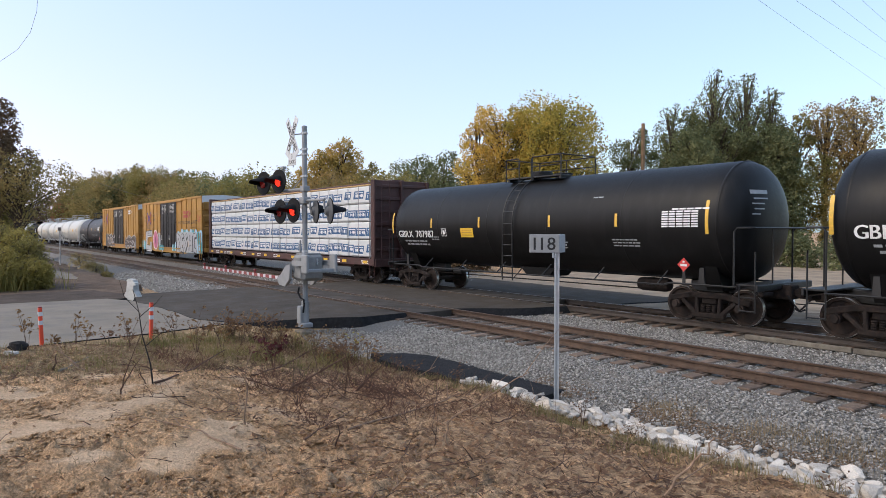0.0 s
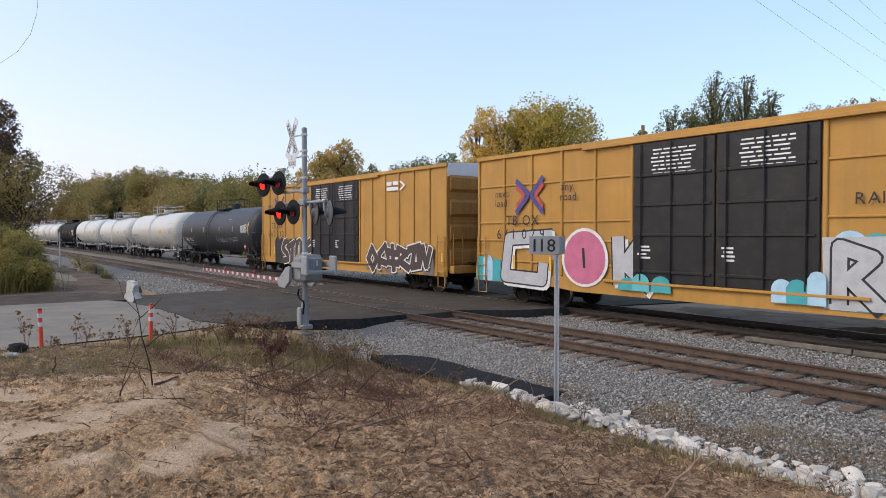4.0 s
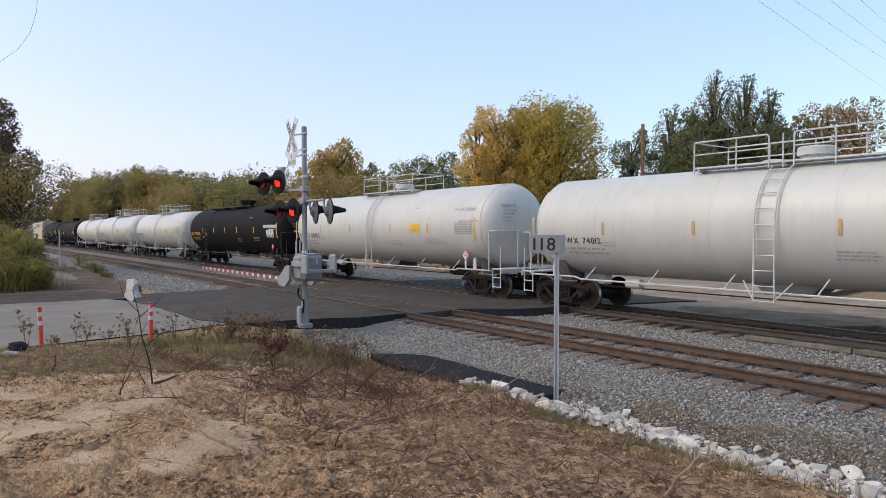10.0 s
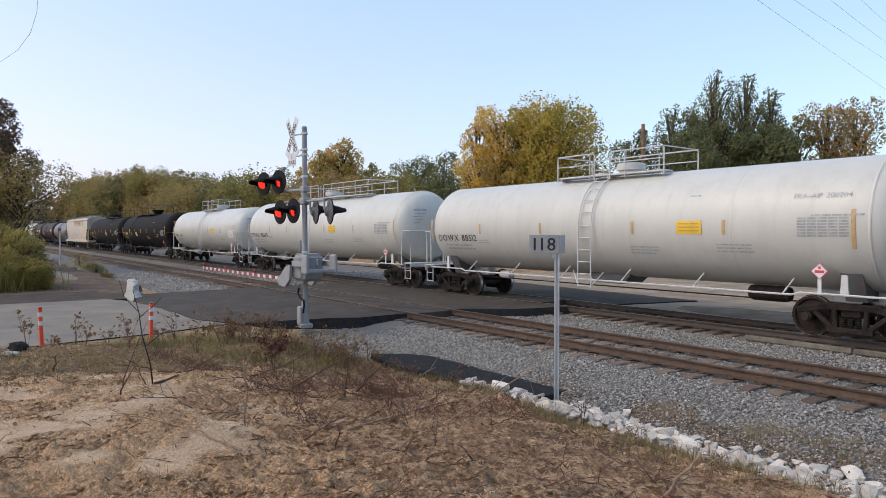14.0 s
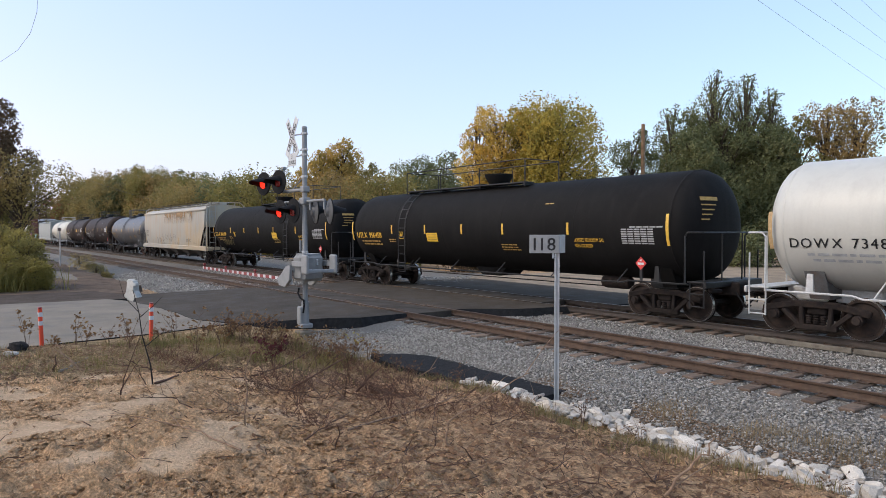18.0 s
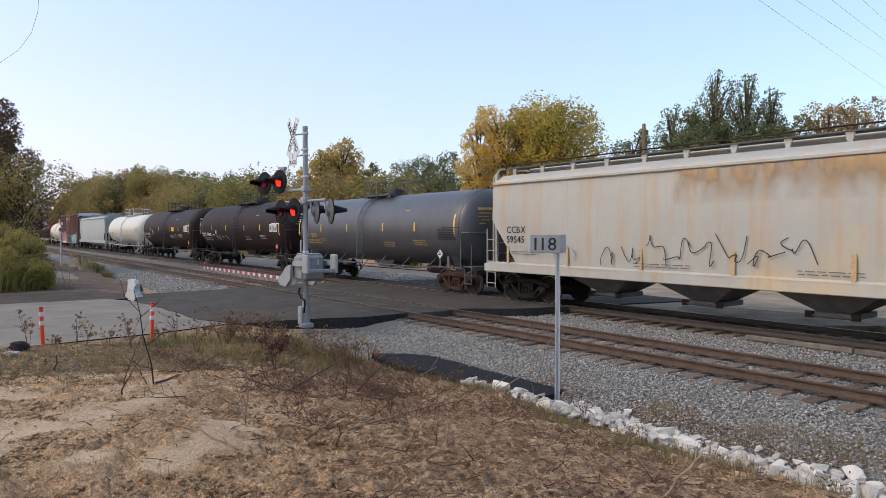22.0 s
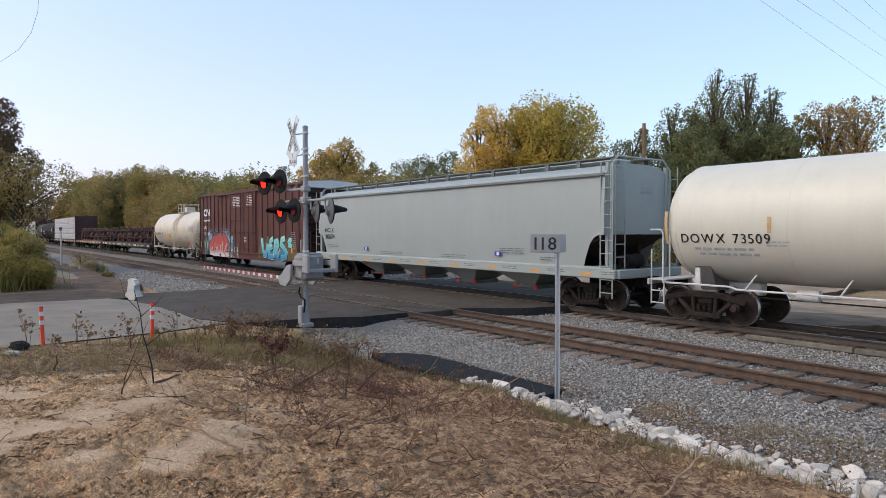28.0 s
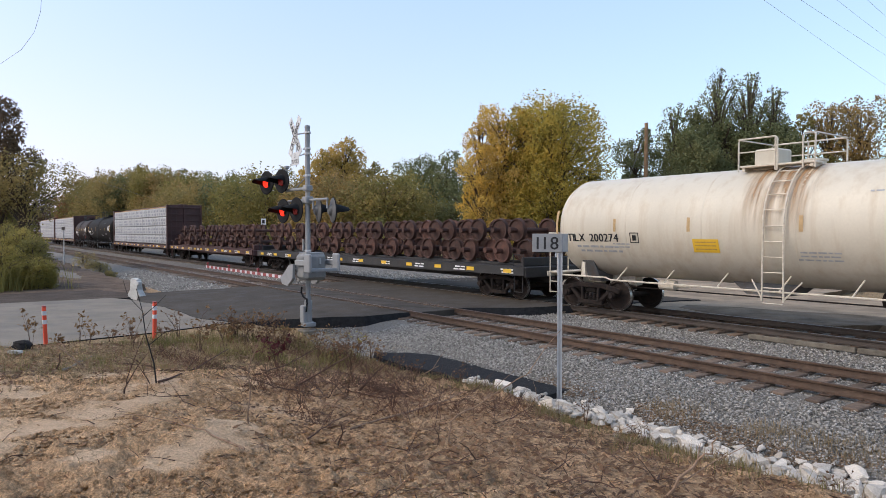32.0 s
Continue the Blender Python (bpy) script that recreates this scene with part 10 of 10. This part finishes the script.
def weed(x, y, h, leaf, seed, label, n=5, leaves=40, size=0.05, name="weed"):
    """A dry stalk with side twigs and a few curled leaves."""
    rs = random.Random(seed)
    t = thing(name, label, "weed", pose(x, y, earth(x, y) - 0.02), "dry weeds")
    g = Geo()
    tips = []
    for k in range(n):
        a = rs.uniform(0, 6.28)
        l = h * rs.uniform(0.6, 1.0)
        lean = rs.uniform(0.08, 0.7) * l
        p = [(0.02 * math.cos(a), 0.02 * math.sin(a), 0), (lean * 0.4 * math.cos(a), lean * 0.4 * math.sin(a), l * 0.5), (lean * math.cos(a), lean * math.sin(a), l)]
        g.pipe(p, 0.006, 5, 0.002)
        for j in range(4):
            f = rs.uniform(0.35, 0.95)
            b = Vector(p[1]).lerp(Vector(p[2]), (f - 0.35) / 0.6)
            e = b + Vector((rs.gauss(0, 0.1), rs.gauss(0, 0.1), rs.uniform(0.02, 0.14))) * (0.5 + h)
            g.pipe([b, b.lerp(e, 0.5) + Vector((0, 0, 0.01)), e], 0.003, 4, 0.001)
            tips += [b.lerp(e, q) for q in (0.5, 0.8, 1.0)]
    part("stem", g, M["twig"], t, "thin brown stems")
    pts = []
    for _ in range(leaves):
        c = rs.choice(tips) + Vector((rs.gauss(0, 0.02), rs.gauss(0, 0.02), rs.gauss(0, 0.02)))
        u = Vector((rs.gauss(0, 1), rs.gauss(0, 1), rs.gauss(0, 0.7))).normalized() * size * rs.uniform(0.6, 1.3) * 0.5
        v = u.cross(Vector((rs.gauss(0, 1), rs.gauss(0, 1), rs.gauss(0, 1)))).normalized() * u.length * 0.5
        pts += [c - u, c + v, c + u, c - v]
    lv = new("leaves", quads_mesh("leaves", np.array([tuple(p) for p in pts]), M[leaf]))
    lv.parent = t


wdr = random.Random(17)
BROWN = "dry weed with curled brown leaves"
for k, (x, y) in enumerate(((-16.9, 2.5), (-17.0, 3.0), (-16.7, 3.4), (-16.4, 4.0), (-16.9, 4.5), (-16.5, 4.8), (-16.8, 5.2), (-16.3, 5.4), (-16.6, 5.8), (-16.2, 6.2), (-16.5, 6.6), (-16.8, 6.9), (-15.6, 1.3), (-15.2, 3.1),
                           (-15.0, 5.0), (-14.8, 6.1), (-15.5, 5.6), (-14.2, 4.2), (-15.8, 7.1), (-17.1, 1.9), (-16.0, 2.2))):
    weed(x, y, wdr.uniform(0.3, 0.75), wdr.choice(("weed_leaf", "weed_leaf", "dead_leaf")), 20 + k, BROWN, wdr.randint(3, 6), wdr.randint(24, 44), 0.095)
for k in range(16):
    weed(wdr.uniform(-16.9, -15.2), wdr.uniform(5.2, 7.7), wdr.uniform(0.35, 0.8), wdr.choice(("weed_leaf", "weed_leaf", "dead_leaf")), 120 + k, BROWN, wdr.randint(4, 7), wdr.randint(26, 50), 0.085)
for k in range(9):
    weed(wdr.uniform(-13.6, -12.4), wdr.uniform(6.6, 7.9), wdr.uniform(0.3, 0.6), wdr.choice(("weed_leaf", "dead_leaf")), 140 + k, BROWN, 6, 40, 0.08)
for k, (x, y, h) in enumerate(((-13.2, 7.3, 0.85), (-9.2, 5.4, 0.5), (-8.7, 4.7, 0.4), (-13.5, 6.6, 0.6), (-11.5, 7.4, 0.4), (-7.6, 4.8, 0.45), (-6.9, 7.9, 0.5), (-4.2, 7.1, 0.35), (-8.1, 3.7, 0.3), (-9.8, 6.6, 0.45), (-5.6, 7.6, 0.4), (-3.0, 7.4, 0.5), (-9.3, 7.3, 0.5))):
    weed(x, y, h, "dead_leaf", 50 + k, "bare dry weed stalks on the bank", 5, 22, 0.05)
weed(-11.8, 4.9, 0.5, "red_leaf", 80, "small plant with dark red leaves", 9, 170, 0.08)
weed(-13.3, 7.6, 0.75, "leaf_shrub", 81, "weed with a yellow-green leafy top", 2, 26, 0.09)


def sapling(x, y, seed):
    t = thing("sapling", "leafless young tree standing on the mound", "sapling", pose(x, y, earth(x, y) - 0.05))
    part("stem", Geo().pipe([(0, 0, 0), (-0.02, -0.03, 0.35), (-0.07, -0.12, 0.75), (-0.14, -0.14, 1.05), (-0.2, -0.2, 1.35)], 0.012, 7, 0.004), M["dark_wood"], t, "dark bent stem")
    for k, pts in enumerate((((-0.12, -0.14, 0.98), (0.0, 0.02, 1.15), (0.1, 0.1, 1.27)), ((-0.14, -0.14, 1.05), (-0.22, -0.3, 1.25), (-0.25, -0.36, 1.5)), ((-0.05, -0.08, 0.6), (-0.02, 0.1, 0.75), (0.02, 0.25, 0.8)))):
        part("twig", Geo().pipe(pts, 0.006, 6, 0.002), M["dark_wood"], t, "bare side twig")


sapling(-9.36, 2.2, 1)
lump = Geo().lathe([(-0.12, 0.02), (-0.1, 0.12), (-0.03, 0.18), (0.04, 0.2), (0.1, 0.17), (0.16, 0.1), (0.18, 0.02)], 14, "z")
lump.v = [tuple(Vector(p) * 0.74 * (1 + 0.45 * noise.noise((p[0] * 7, p[1] * 7, p[2] * 7)) + 0.2 * noise.noise((p[0] * 19, p[1] * 19, p[2] * 19)))) for p in lump.v]
solid("rubble_lump", lump, M["dark_wood"], "dark rough lump of broken asphalt in the grass", "rubble", pose(-15.35, 1.12, earth(-15.35, 1.12) + 0.05, 12, 10, 30))
pale = new("rubble_lump", rock_mesh(98))
pale.matrix_world = pose(-14.75, 0.95, earth(-14.75, 0.95) + 0.03, 0, 8, 70) @ Matrix.Scale(0.13, 4)
tagged(pale, "pale broken stone in the grass", "stone")


# ---------------------------------------------------------------- what moves


def motions():
    stops = [0, 4, 8, 12, 16, 20, 24, 28, 32]
    for ob, q in TRAIN:
        walk(ob, [(t, pose(q + SPEED * t, FAR_Y, 0)) for t in stops])
    # the paired lamps flash in turn: the lit face of each lens swings to the front and back
    beat, first = 0.5405, 0.45
    for lens, face, on in FLASHERS:
        rows, front = [], on
        rows.append((0.0, 0.0 if on else 180.0))
        n = 0
        while first + beat * n < 31.8:
            t = first + beat * n
            a, b = (0.0, 180.0) if front else (180.0, 0.0)
            rows += [(t + k / FPS, a + (b - a) * k / 3) for k in range(4)]
            front = not front
            n += 1
        rows.append((32.0, rows[-1][1]))
        walk(lens, [(t, pose(0, face * 0.015, 0, 0, 0, a)) for t, a in rows])
    # the wheels roll: one axle of each place is keyed, the others turn with the same keys
    rows = int(32 * FPS)
    lead = {}
    for w, ax in WHEELSETS:
        if ax not in lead:
            walk(w, [(k / FPS, pose(ax, 0, 0.457, 0, math.degrees(SPEED * k / FPS / 0.457) % 360, 0)) for k in range(rows + 1)])
            lead[ax] = w.animation_data.action, w.animation_data.action_slot
        else:
            w.rotation_mode = "QUATERNION"
            w.animation_data_create()
            w.animation_data.action = lead[ax][0]
            w.animation_data.action_slot = lead[ax][1]


motions()
